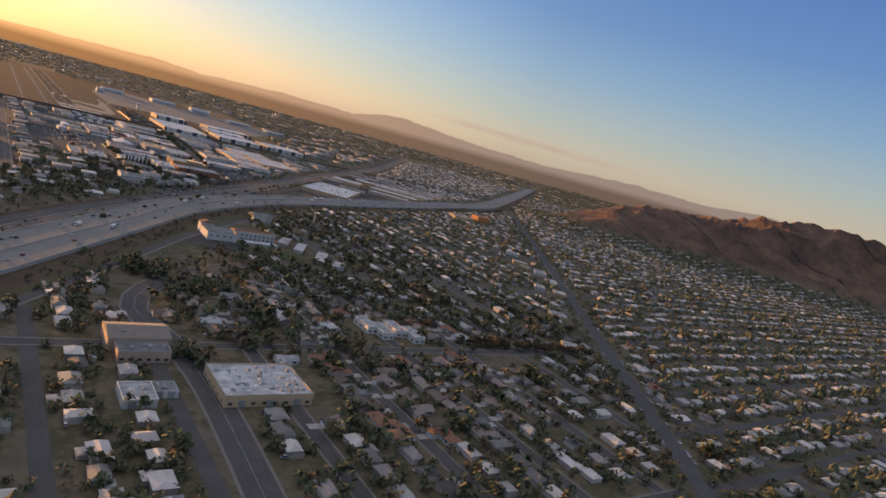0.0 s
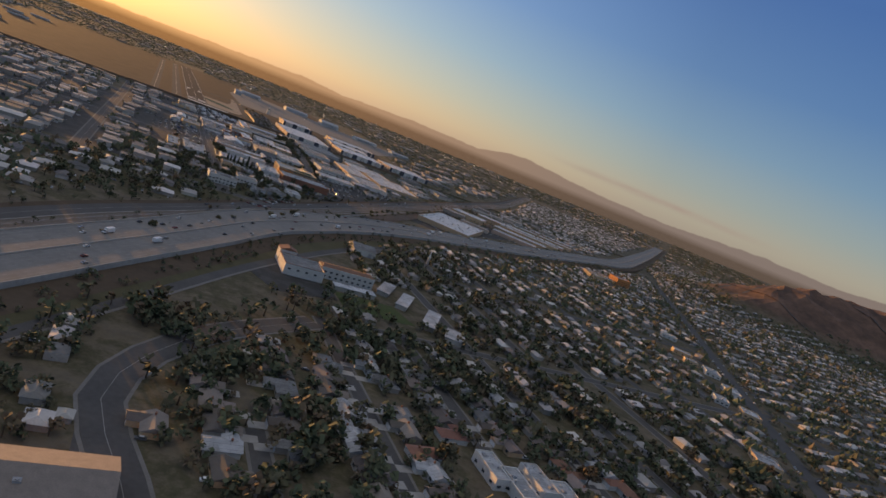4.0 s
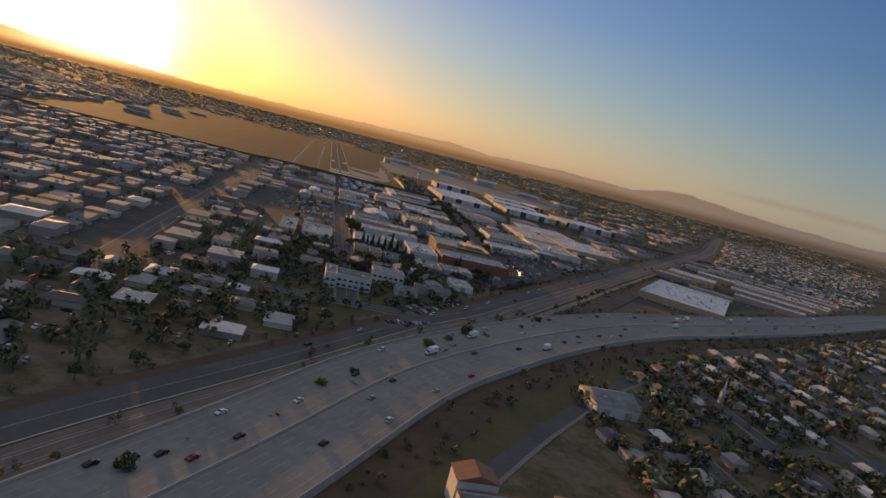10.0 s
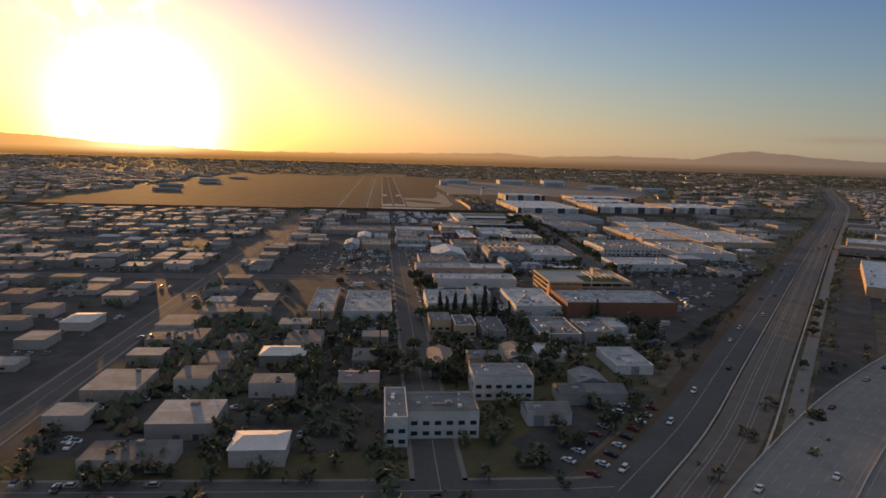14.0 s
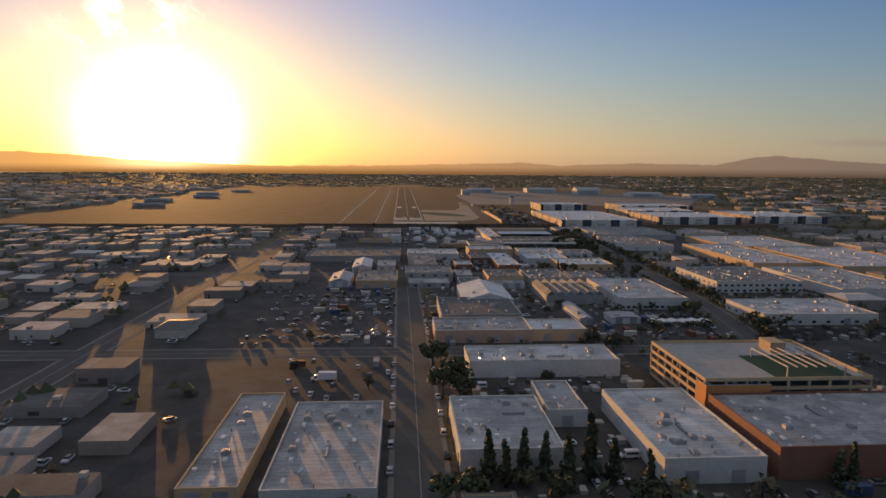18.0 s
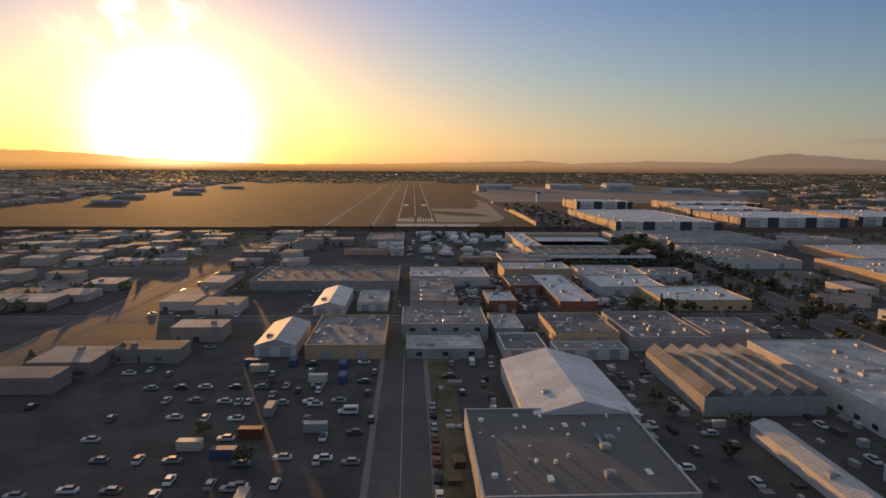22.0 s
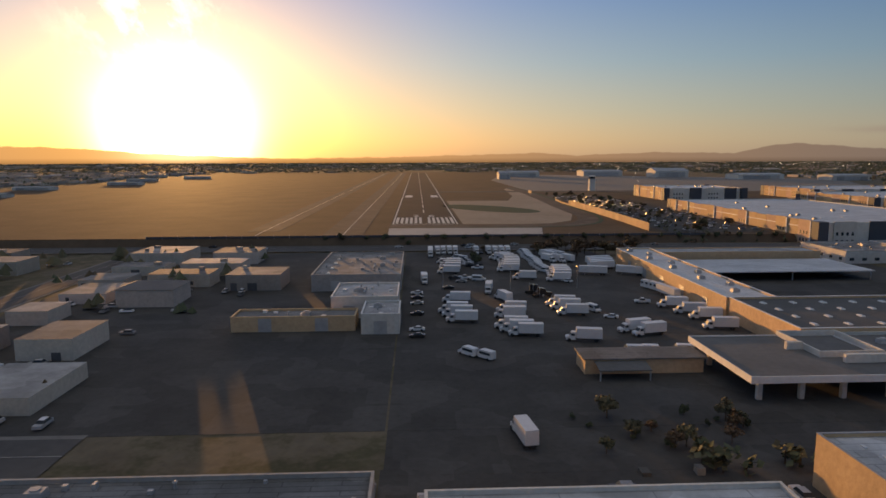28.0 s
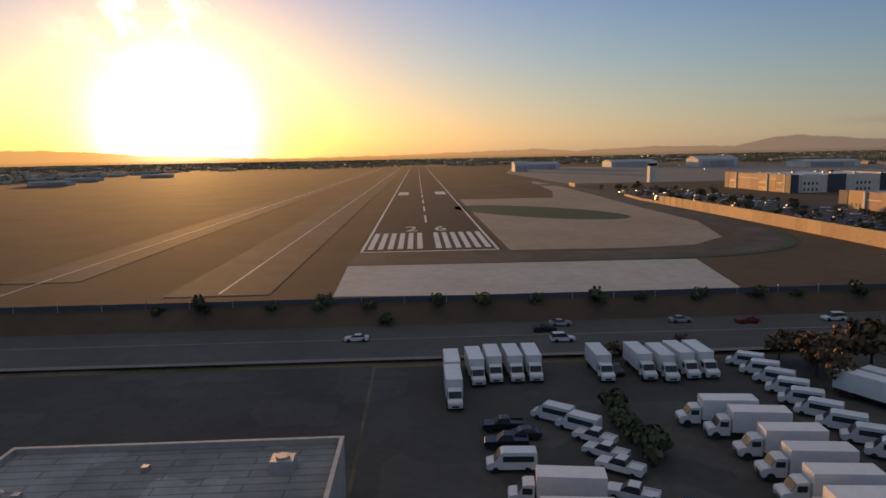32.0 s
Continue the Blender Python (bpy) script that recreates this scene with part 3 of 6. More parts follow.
setting("freeway_bank_near", strip(FWY, 27, 48, 0.3, 15, 0), EARTH, "brown earth bank beside the freeway")
VERGE = [(-260, -1640), (-120, -1440), (-20, -1290), (45, -1205), (88, -1155), (140, -1100), (215, -1040), (300, -985)]
setting("verge_freeway", strip(VERGE, -46, 9, 0.24, 15, 0), DRY_GRASS, "dull olive grass bank below the freeway")
setting("road_frontage", strip(VERGE, 9, 17, 0.26, 15, 0), ASPHALT, "asphalt frontage road below the freeway bank")
setting("pavement", strip(VERGE, 17, 19, 0.28, 15, 0), PAVING, "dull concrete pavement along the frontage road")
for off in (-27.4, 27.0, -0.2):
    s = strip(FWY, off, off + 0.4, FZ + 0.9, 15, 0)
    t = strip(FWY, off + 0.4, off + 0.4, FZ - 4, 15, 0)
    n = len(s.v)
    lower = [(x, y, FZ - 4 if abs(off) > 1 else FZ) for x, y, _ in s.v]
    s.add(lower, [])
    m = n // 2
    for i in range(m - 1):
        s.f += [(2 * i, 2 * i + 2, n + 2 * i + 2, n + 2 * i), (2 * i + 3, 2 * i + 1, n + 2 * i + 1, n + 2 * i + 3)]
    setting("freeway_barrier", s, CONCRETE, "pale concrete freeway barrier")
for off in (-23.5, -19.8, -16.1, -12.4, -8.7, -5.0, -1.8, 1.6, 5.0, 8.7, 12.4, 16.1, 19.8, 23.5):
    solid = abs(off) in (23.5, 1.8, 1.6)
    s = strip(FWY, off - 0.08, off + 0.08, FZ + 0.03, 6 if not solid else 15, 0)
    if not solid:
        s.f = s.f[::2]
    setting("lane_line", s, FADED, "worn white lane line")

RAIL = [(-420, -1700), (-240, -1440), (-122, -1260), (-45, -1160), (30, -1062), (85, -1000), (140, -930), (228, -818), (352, -660), (480, -498), (650, -285), (815, -78), (1110, 300), (1460, 800), (2000, 1560)]
setting("road_rail_side", strip(RAIL, -9, 7, 0.16, 20, 0), ASPHALT, "asphalt road along the railway")
setting("railway_bed", strip(RAIL, 9, 26, 0.3, 20, 0), GRAVEL, "brown ballast railway bed")
setting("road_service", strip(RAIL, 30, 36, 0.16, 20, 0), PAVING, "dull service road along the railway")
setting("verge_rail", strip(RAIL, -16, -9, 0.1, 20, 0), EARTH, "brown verge along the railway road")
for off in (13.0, 14.4, 19.0, 20.4):
    setting("rail", strip(RAIL, off, off + 0.18, 0.5, 20, 0), STEEL, "steel rail")
setting("road_line", strip(RAIL, -1.15, -0.95, 0.18, 20, 0), FADED, "faded line on the road")
setting("kerb_rail", strip(RAIL, 7.6, 8.3, 0.45, 20, 0), CONCRETE, "pale concrete kerb along the railway")
setting("yard_railside", strip(RAIL[4:9], 38, 62, 0.1, 20, 0), LOT, "dark asphalt yard between railway and freeway")
setting("canal_wall", strip(RAIL, 27.2, 28, 1.0, 20, 0), CONCRETE, "low dull wall along the railway")

U, V = Vector((0.605, 0.796)), Vector((0.796, -0.605))   # the housing grid
LINE = smooth(FWY, 40)
RLINE = smooth(RAIL, 40)


def off_line(line, x, y):
    """Signed distance to the right of a line."""
    k = min(range(len(line) - 1), key=lambda i: (line[i][0] - x) ** 2 + (line[i][1] - y) ** 2)
    a, b = line[k], line[k + 1]
    dx, dy = b[0] - a[0], b[1] - a[1]
    return ((x - a[0]) * dy - (y - a[1]) * dx) / math.hypot(dx, dy)


def grid(u, v):
    p = Vector((235, -1722)) + U * u + V * v
    return p.x, p.y


def beyond(x, y):
    """Signed distance east of the avenue."""
    return (x - 235) * V.x + (y + 1722) * V.y


def lane(a, b, half, lift, side, name="road_lane", kerb=False):
    """A straight street, where it lies on its side of the avenue, clear of the freeway and the hills."""
    p, q = Vector(a), Vector(b)
    n = int((q - p).length / 30)
    pts = [tuple(p.lerp(q, i / n)) for i in range(n + 1)]
    pts = [r for r in pts if off_line(LINE, *r) > 50 and ground(*r) < 14 and beyond(*r) * side > -1 and beyond(*r) < 2100 and -2400 < r[1] < 420 and not (-120 < r[0] < 175 and -1352 < r[1] < -1110) and not (r[0] < 25 and r[1] > -1490)]
    if len(pts) > 2:
        line = [pts[0], pts[len(pts) // 2], pts[-1]]
        setting(name, strip(line, -half, half, lift, 30), ASPHALT, "asphalt street between houses")
        if kerb:
            for d in (half, -half - 1.5):
                setting("pavement", strip(line, d, d + 1.5, lift + 0.03, 30), PAVING, "dull concrete pavement along the street")


WEST_STEP, WEST_CROSS, EAST_STEP, EAST_CROSS = 61.0, 206.0, 60.0, 250.0
WEST_X, WEST_Y, EAST_Y, EAST_X = 36.0, -1570.0, -1725.0, 300.0
TILT = 0.03                               # the eastern rows climb a little northward
lane(grid(-760, 0), grid(1500, 0), 7.5, 0.16, 0, "road_avenue")
for k in range(-9, 18):                   # west of the avenue the streets run north
    x = WEST_X + k * WEST_STEP
    lane((x, -2300), (x, 420), 4.2, 0.08 + 0.001 * k, -1, kerb=-2 < k < 5)
for k in range(-3, 9):
    y = WEST_Y + k * WEST_CROSS
    lane((-700, y), (1500, y), 4.2, 0.12 + 0.002 * k, -1, kerb=-2 < k < 2)
for k in range(-11, 34):                  # east of it they run across
    y = EAST_Y + k * EAST_STEP
    lane((100, y + TILT * 100), (2400, y + TILT * 2400), 4.0, 0.08 + 0.001 * k, 1)
for k in range(9):
    x = EAST_X + k * EAST_CROSS
    lane((x, -2300), (x, 420), 4.0, 0.13 + 0.002 * k, 1)


# ---- buildings ----
rng = random.Random(7)
UNIT = Shape().box(-1.2, 1.2, -1.0, 1.0, 0, 1.1, 0.08).tube((0, 0), 0.7, 1.1, 1.35, 10).mesh("rooftop_unit", STEEL)
SKY = Shape().box(-0.7, 0.7, -1.2, 1.2, 0, 0.35, 0.25).mesh("skylight", LENS)
SLATS = [(0.05, 0.0)] + [(0.05, 4.0)] + [(-0.05 - 0.03 * (i % 2), 4.0 - i * 0.25) for i in range(17)]
DOOR = Shape().profile(SLATS, -1.9, 1.9).mesh("roller_door", STEEL)
WIN = Shape().box(-1.1, 1.1, -0.05, 0.05, 0, 1.4).mesh("window", GLASS)
SLIM = Shape().box(-0.65, 0.65, -0.06, 0.06, 0, 1.9).mesh("window", GLASS)
VENT = Shape().tube((0, 0), 0.25, 0, 0.9, 8).tube((0, 0), 0.4, 0.9, 1.15, 8, 0.15).mesh("roof_vent", STEEL)
DUCT = Shape().box(-3.5, 3.5, -0.3, 0.3, 0.25, 0.75).box(-3.2, -2.9, -0.3, 0.3, 0, 0.25).box(2.9, 3.2, -0.3, 0.3, 0, 0.25).box(3.0, 3.6, -0.5, 0.5, 0, 1.0).mesh("roof_duct", STEEL)
TAKEN = []


def shed(x0, x1, y0, y1, h, wall=WALL_WHITE, roof=ROOF_WHITE, units=3, sky=0, doors=2, wins=0, label="", name="industrial_building", turn=0.0, cat="building"):
    """A flat-roofed commercial building with parapet, roof plant and doors."""
    w, d = x1 - x0, y1 - y0
    cx, cy = (x0 + x1) / 2, (y0 + y1) / 2
    b = thing(name, pose(cx, cy, min(ground(cx, y0), ground(cx, y1)), 0, 0, turn), label or "low flat-roofed industrial building on asphalt", cat, "industrial buildings")
    TAKEN.append((x0, x1, y0, y1))
    part("wall", Shape().ring(-w / 2, w / 2, -d / 2, d / 2, -0.6, h, 0.35), wall, b)
    r = part("roof", Shape().box(-w / 2 + 0.36, w / 2 - 0.36, -d / 2 + 0.36, d / 2 - 0.36, h - 0.95, h - 0.55), roof, b)
    g = random.Random(int(cx * 7 + cy * 13))
    part("coping", Shape().ring(-w / 2 - 0.06, w / 2 + 0.06, -d / 2 - 0.06, d / 2 + 0.06, h, h + 0.12, 0.45), g.choice((TRIM, wall, wall, STEEL, roof)), b)
    for _ in range(units):
        part("rooftop_unit", UNIT, None, r, at=pose(g.uniform(-w / 2 + 3, w / 2 - 3), g.uniform(-d / 2 + 3, d / 2 - 3), h - 0.55, 0, 0, g.choice((0, 90))))
        part("roof_vent", VENT, None, r, at=pose(g.uniform(-w / 2 + 2, w / 2 - 2), g.uniform(-d / 2 + 2, d / 2 - 2), h - 0.55))
    fit = Shape()
    for _ in range(max(6, int(w * d / 90))):
        px, py, u = g.uniform(-w / 2 + 1.5, w / 2 - 1.5), g.uniform(-d / 2 + 1.5, d / 2 - 1.5), g.choice((0.25, 0.35, 0.6))
        fit.box(px - u, px + u, py - u * g.choice((1, 1, 3)), py + u, h - 0.56, h - 0.56 + g.choice((0.25, 0.5, 0.8)))
    part("roof_fitting", fit, g.choice((LENS, STEEL, TRIM)), b, "small hatches, pipes and vents on the roof")["kind"] = "stuff"
    if w > 16 and d > 16:
        part("roof_duct", DUCT, None, r, at=pose(g.uniform(-w / 4, w / 4), g.uniform(-d / 4, d / 4), h - 0.55, 0, 0, g.choice((0, 90))))
    if sky:
        nx = max(int(w / 9), 1)
        ny = max(int(d / 11), 1)
        for i in range(nx):
            for j in range(ny):
                if i * ny + j < sky:
                    part("skylight", SKY, None, r, at=pose(-w / 2 + (i + 0.5) * w / nx, -d / 2 + (j + 0.5) * d / ny, h - 0.55))
    for i in range(doors):
        part("roller_door", DOOR, None, b, at=pose(-w / 2 + (i + 0.6) * w / (doors + 0.2), -d / 2 - 0.04, 0.02))
    if wins:
        for row in range(max(int(h // 4.0), 1)):
            for i in range(wins):
                part("window", WIN, None, b, at=pose(-w / 2 + (i + 0.5) * w / wins, -d / 2 - 0.03, 1.4 + row * 3.6))
        k = max(int(d / 7), 1)
        for row in range(max(int(h // 4.0), 1)):
            for i in range(k):
                part("window", WIN, None, b, at=pose(-w / 2 - 0.03, -d / 2 + (i + 0.5) * d / k, 1.4 + row * 3.6, 0, 0, 90))
    return b


# beside the truck lot and the cross street
shed(-46, -12, -201, -142, 6.5, WALL_GREY, ROOF_GREY, 3, 4, label="grey-roofed warehouse beside the truck lot")
shed(-33, -12, -243, -220, 7, WALL_WHITE, ROOF_WHITE, 2, label="white warehouse beside the truck lot")
shed(-22, -11, -262, -245, 6, WALL_WHITE, ROOF_WHITE, 1, doors=1, label="small white warehouse beside the truck lot")
shed(-60, -24, -258, -248, 4.5, WALL_TAN, ROOF_GREY, 1, label="long low tan shed beside the truck lot")
# rows south of the cross street
shed(-5, 43, -399, -361.5, 6.5, WALL_WHITE, ROOF_WHITE, 3, 6, label="white-roofed warehouse with a row of skylights")
shed(-5, 19, -471, -401, 6.5, WALL_GREY, ROOF_GREY, 5, 4, doors=1, label="long grey-roofed workshop with roof vents")
shed(34, 48, -472, -447, 6, WALL_BRICK, ROOF_BRIGHT, 2, doors=1, label="small red brick workshop with a white roof")
shed(70, 89, -471, -389, 6.2, WALL_BRICK, ROOF_BRIGHT, 6, doors=0, label="long red brick workshop with a white roof")
shed(51.5, 69.5, -426, -391, 6, WALL_BRICK, ROOF_GREY, 2, doors=2, label="red brick workshop with roller doors")
shed(54.5, 98, -382, -351, 8.5, WALL_TAN, ROOF_WHITE, 3, 6, doors=0, label="tan warehouse with a pale roof")
shed(105, 146, -388, -350, 6, WALL_WHITE, ROOF_WHITE, 3, 4)
shed(102, 140, -431, -392, 6, WALL_WHITE, ROOF_BRIGHT, 5, 0)
shed(123, 168, -471, -432.5, 6, WALL_TAN, ROOF_BRIGHT, 5, 0, doors=0, wins=6, label="tan office with a bright white roof and wide windows")
shed(150, 176, -384, -358, 5.5, WALL_WHITE, ROOF_GREY, 3)
shed(-8, 27, -529, -497, 8, WALL_GREY, ROOF_GREY, 3, 6, doors=3, wins=4, label="tall grey warehouse with skylights")
shed(-6, 23, -552, -530, 4, WALL_GREY, ROOF_WHITE, 2, doors=2, wins=3, label="low white annex with arched windows")
shed(30, 42, -527, -500, 5.5, WALL_GREY, ROOF_WHITE, 2)
shed(53, 79, -536, -501, 6, WALL_TAN, ROOF_GREY, 4, 3, label="tan workshop with a mottled roof")
shed(82, 112, -544, -500, 6, WALL_GREY, ROOF_GREY, 6, 2)
shed(114, 138, -539, -513, 6, WALL_GREY, ROOF_GREY, 3)
shed(49, 76, -555, -544, 4.2, WALL_WHITE, ROOF_GREY, 1, doors=3)
shed(30, 46, -555, -532, 4.5, WALL_WHITE, ROOF_GREY, 1)
shed(-31, -16, -470, -438, 5, WALL_WHITE, ROOF_WHITE, 2, 2)
shed(-98, -12, -412, -356, 6.5, WALL_GREY, ROOF_GREY, 6, 8, doors=5, label="long grey-roofed warehouse with a row of vents")
shed(-43, -14, -552, -505, 6, WALL_TAN, ROOF_GREY, 3, 3)
shed(10, 53, -665, -620, 7, WALL_GREY, ROOF_DARK, 3, 0, label="wide warehouse with a dark flat roof")
shed(5, 52, -698, -672, 6.6, WALL_PEACH, ROOF_WHITE, 5, 0, doors=4, label="long peach warehouse with a pale roof and many doors")
shed(52.5, 79, -696, -675, 6.2, WALL_TAN, ROOF_BRIGHT, 2, 0, doors=2, label="tan warehouse end with a bright roof")
shed(16, 77, -750, -727, 7, WALL_WHITE, ROOF_WHITE, 6, 4, doors=0, label="long plain white-roofed warehouse on asphalt")
shed(36, 49, -800, -772, 6, WALL_WHITE, ROOF_WHITE, 1, doors=1)
shed(58, 86, -839, -786, 7.5, WALL_WHITE, ROOF_WHITE, 10, 0, doors=2, label="white building with many roof units")
shed(5, 34, -829, -788, 6.5, WALL_WHITE, ROOF_WHITE, 4, 4)
shed(-45, -17, -848, -790, 6, WALL_WHITE, ROOF_WHITE, 7, 4, doors=2, label="white workshop with a patched pale roof")
shed(-66, -51, -844, -778, 5, WALL_TAN, ROOF_WHITE, 3, 2)
shed(90, 160, -838, -797, 9.5, WALL_BRICK, ROOF_WHITE, 5, 6, doors=0, label="big red brick building with a white roof")
shed(89.6, 112, -796.5, -789, 12, WALL_ORANGE, ROOF_GREY, 0, doors=0, label="bright orange wall block beside the brick building")
shed(58, 80, -898, -863, 6.5, WALL_GREY, ROOF_GREY, 2, 3, doors=1)
shed(83, 100, -894, -867, 6.5, WALL_GREY, ROOF_GREY, 1, 2, doors=1)
shed(100.5, 112, -880, -858, 5, WALL_WHITE, ROOF_WHITE, 0, doors=1)
shed(3, 15, -872, -854, 7, WALL_TAN, ROOF_GREY, 0, doors=0, wins=3, name="apartment_house", label="tan three-storey apartment house with a flat roof")
shed(16, 27, -883, -861, 7, WALL_TAN, ROOF_GREY, 0, doors=0, wins=3, name="apartment_house", label="tan apartment house with a flat roof")
shed(30, 42, -890, -862, 6, WALL_GREY, ROOF_DARK, 0, doors=0, wins=3, name="apartment_house", label="grey apartment house with a dark roof")
shed(-14, 10, -1006, -988, 10, WALL_WHITE, ROOF_GREY, 1, doors=0, wins=6, name="apartment_house", label="white three-storey apartment house with rows of windows")
shed(13, 37, -972, -956, 10, WALL_WHITE, ROOF_GREY, 1, doors=0, wins=6, name="apartment_house", label="white three-storey apartment house with rows of windows")
shed(-22, -14.4, -1012, -985, 10.5, WALL_WHITE, ROOF_GREY, 0, doors=0, wins=2, name="apartment_house", label="white apartment tower end with balconies")
shed(50, 64, -925, -908, 4.5, WALL_WHITE, ROOF_BRIGHT, 1, doors=1, label="low workshop with a bright pale roof")
shed(82, 99, -943, -915, 4.5, WALL_WHITE, ROOF_WHITE, 1, doors=1)
# east of the diagonal road
shed(206, 268, -574, -508, 8.5, WALL_WHITE, ROOF_GREY, 5, 8, doors=0, wins=14, name="office_building", label="white two-storey office building with ribbon windows")
shed(185, 250, -668, -627, 6.5, WALL_WHITE, ROOF_WHITE, 6, 6, wins=8)
shed(120, 162, -626, -556, 7.5, WALL_WHITE, ROOF_WHITE, 5, 4, doors=0, wins=12, label="white office and workshop with a wide roof")
shed(291, 345, -470, -330, 8, WALL_TAN, ROOF_WHITE, 10, 16, label="long tan warehouse with a pale roof")
shed(357, 450, -490, -355, 8, WALL_TAN, ROOF_WHITE, 10, 16, label="long tan warehouse with a pale roof")
shed(278, 336, -600, -505, 8, WALL_WHITE, ROOF_WHITE, 8, 12)
shed(226, 282, -330, -235, 6.5, WALL_WHITE, ROOF_GREY, 6, 8)
shed(335, 430, -350, -240, 7.5, WALL_TAN, ROOF_WHITE, 6, 8)
shed(230, 330, -225, -120, 7, WALL_GREY, ROOF_GREY, 6, 6)
# retail by the freeway
def rot_shed(cx, cy, w, d, *rest, **more):
    """A building set square to the railway."""
    return shed(cx - w / 2, cx + w / 2, cy - d / 2, cy + d / 2, *rest, turn=-37.2, **more)


rot_shed(425, -735, 92, 165, 9, WALL_TAN, ROOF_BRIGHT, 34, 24, doors=0, label="big store with a pale roof full of small units")
rot_shed(572, -508, 72, 56, 11, WALL_TAN, ROOF_BRIGHT, 6, 4, doors=0, label="tan store with stepped blocks and a pale roof")
for k, (x, y, w, d) in enumerate(((628, -626, 96, 36), (676, -570, 122, 38), (735, -515, 145, 34), (790, -455, 150, 40), (850, -400, 160, 34), (690, -425, 90, 40), (905, -335, 150, 40))):
    rot_shed(x, y, w, d, 7.5 + k % 3, WALL_TAN if k % 3 else WALL_PEACH, ROOF_BRIGHT if k % 2 else ROOF_WHITE, 8, 6, doors=0, label="long row of shops with a pale flat roof")
sheet("lot_retail", [(300, -800), (345, -835), (900, -440), (800, -330)], LOT, "asphalt car parks round the stores", 0.1)


def truck_depot():
    """The long building round the lot's east side, with its court, south block and stepped front."""
    b = thing("depot_building", pose(90, -140, -5), "long tan depot building with a pale flat roof and a courtyard", "building")
    TAKEN.append((84, 188, -312, -138))
    part("wall", Shape().ring(0, 16, -110.5, 0, -0.5, 7, 0.4), WALL_TAN, b, "tan stucco wall lit by the sun")
    part("wall", Shape().ring(16.4, 92, -14, 0, -0.5, 7, 0.4), WALL_TAN, b)
    south = part("wall", Shape().ring(0.5, 96, -148, -111, -0.5, 7.2, 0.4), WALL_TAN, b)
    r = part("roof", Shape().box(0.4, 15.6, -110.1, -0.4, 6.1, 6.5), ROOF_BRIGHT, b)
    part("roof", Shape().box(16.8, 91.6, -13.6, -0.4, 6.1, 6.5), ROOF_WHITE, b)
    dark = part("roof", Shape().box(0.9, 95.6, -147.6, -111.4, 6.2, 6.6), ROOF_DARK, b, "dark felt roof with rows of skylights")
    part("coping", Shape().ring(-0.1, 16.1, -110.6, 0.1, 7, 7.15, 0.6), TRIM, b)
    part("coping", Shape().ring(0.4, 96.1, -148.1, -110.9, 7.2, 7.35, 0.6), TRIM, b)
    part("court_roof", Shape().box(24, 92, -50, -18, 3.6, 4.0), ROOF_BRIGHT, b, "pale canopy roof in the court")
    for x, y in ((25, -49), (91, -49), (25, -19), (91, -19), (58, -49), (58, -19)):
        part("column", Shape().tube((x, y), 0.25, 0, 3.6), STEEL, b)
    for i in range(9):
        part("rooftop_unit", UNIT, None, r, at=pose(4 + (i * 5) % 9, -8 - i * 11.5, 6.5, 0, 0, 90 * (i % 2)))
    for i in range(10):
        for j in range(4):
            part("skylight", SKY, None, dark, at=pose(8 + i * 9.2, -117 - j * 8.3, 6.6))
    part("annex_wall", Shape().ring(-6, 9, -166, -148.5, -0.5, 7.0, 0.4), WALL_WHITE, b, "white stepped annex")
    part("annex_roof", Shape().box(-5.6, 8.6, -165.6, -148.9, 5.0, 5.4), ROOF_GREY, b)
    part("parapet", Shape().box(-10, -6.2, -160, -159, 5.0, 7.4), WALL_WHITE, b)
    part("parapet", Shape().box(-3, 9.2, -170.5, -169.5, 5.7, 7.6), WALL_WHITE, b)
    part("front_wall", Shape().ring(9.4, 90, -169, -148.5, -0.5, 6.4, 0.4), WALL_WHITE, b)
    front = part("front_roof", Shape().box(9.8, 89.6, -168.6, -148.9, 5.2, 5.6), ROOF_DARK, b)
    part("fascia", Shape().box(9.4, 90, -171.5, -169.05, 5.4, 6.9), TRIM, b, "white fascia band over the ribbon window")
    for i in range(7):
        part("ribbon_window", Shape().box(11 + i * 11.4, 21 + i * 11.4, -169.12, -168.98, 2.9, 4.6), GLASS, b, "dark ribbon window")
    for i in range(5):
        part("rooftop_unit", UNIT, None, front, at=pose(16 + i * 15, -156 - 5 * (i % 2), 5.6))
    for i in range(5):
        part("roller_door", DOOR, None, b, at=pose(-0.05, -20 - i * 19, 0, 0, 0, -90))


truck_depot()


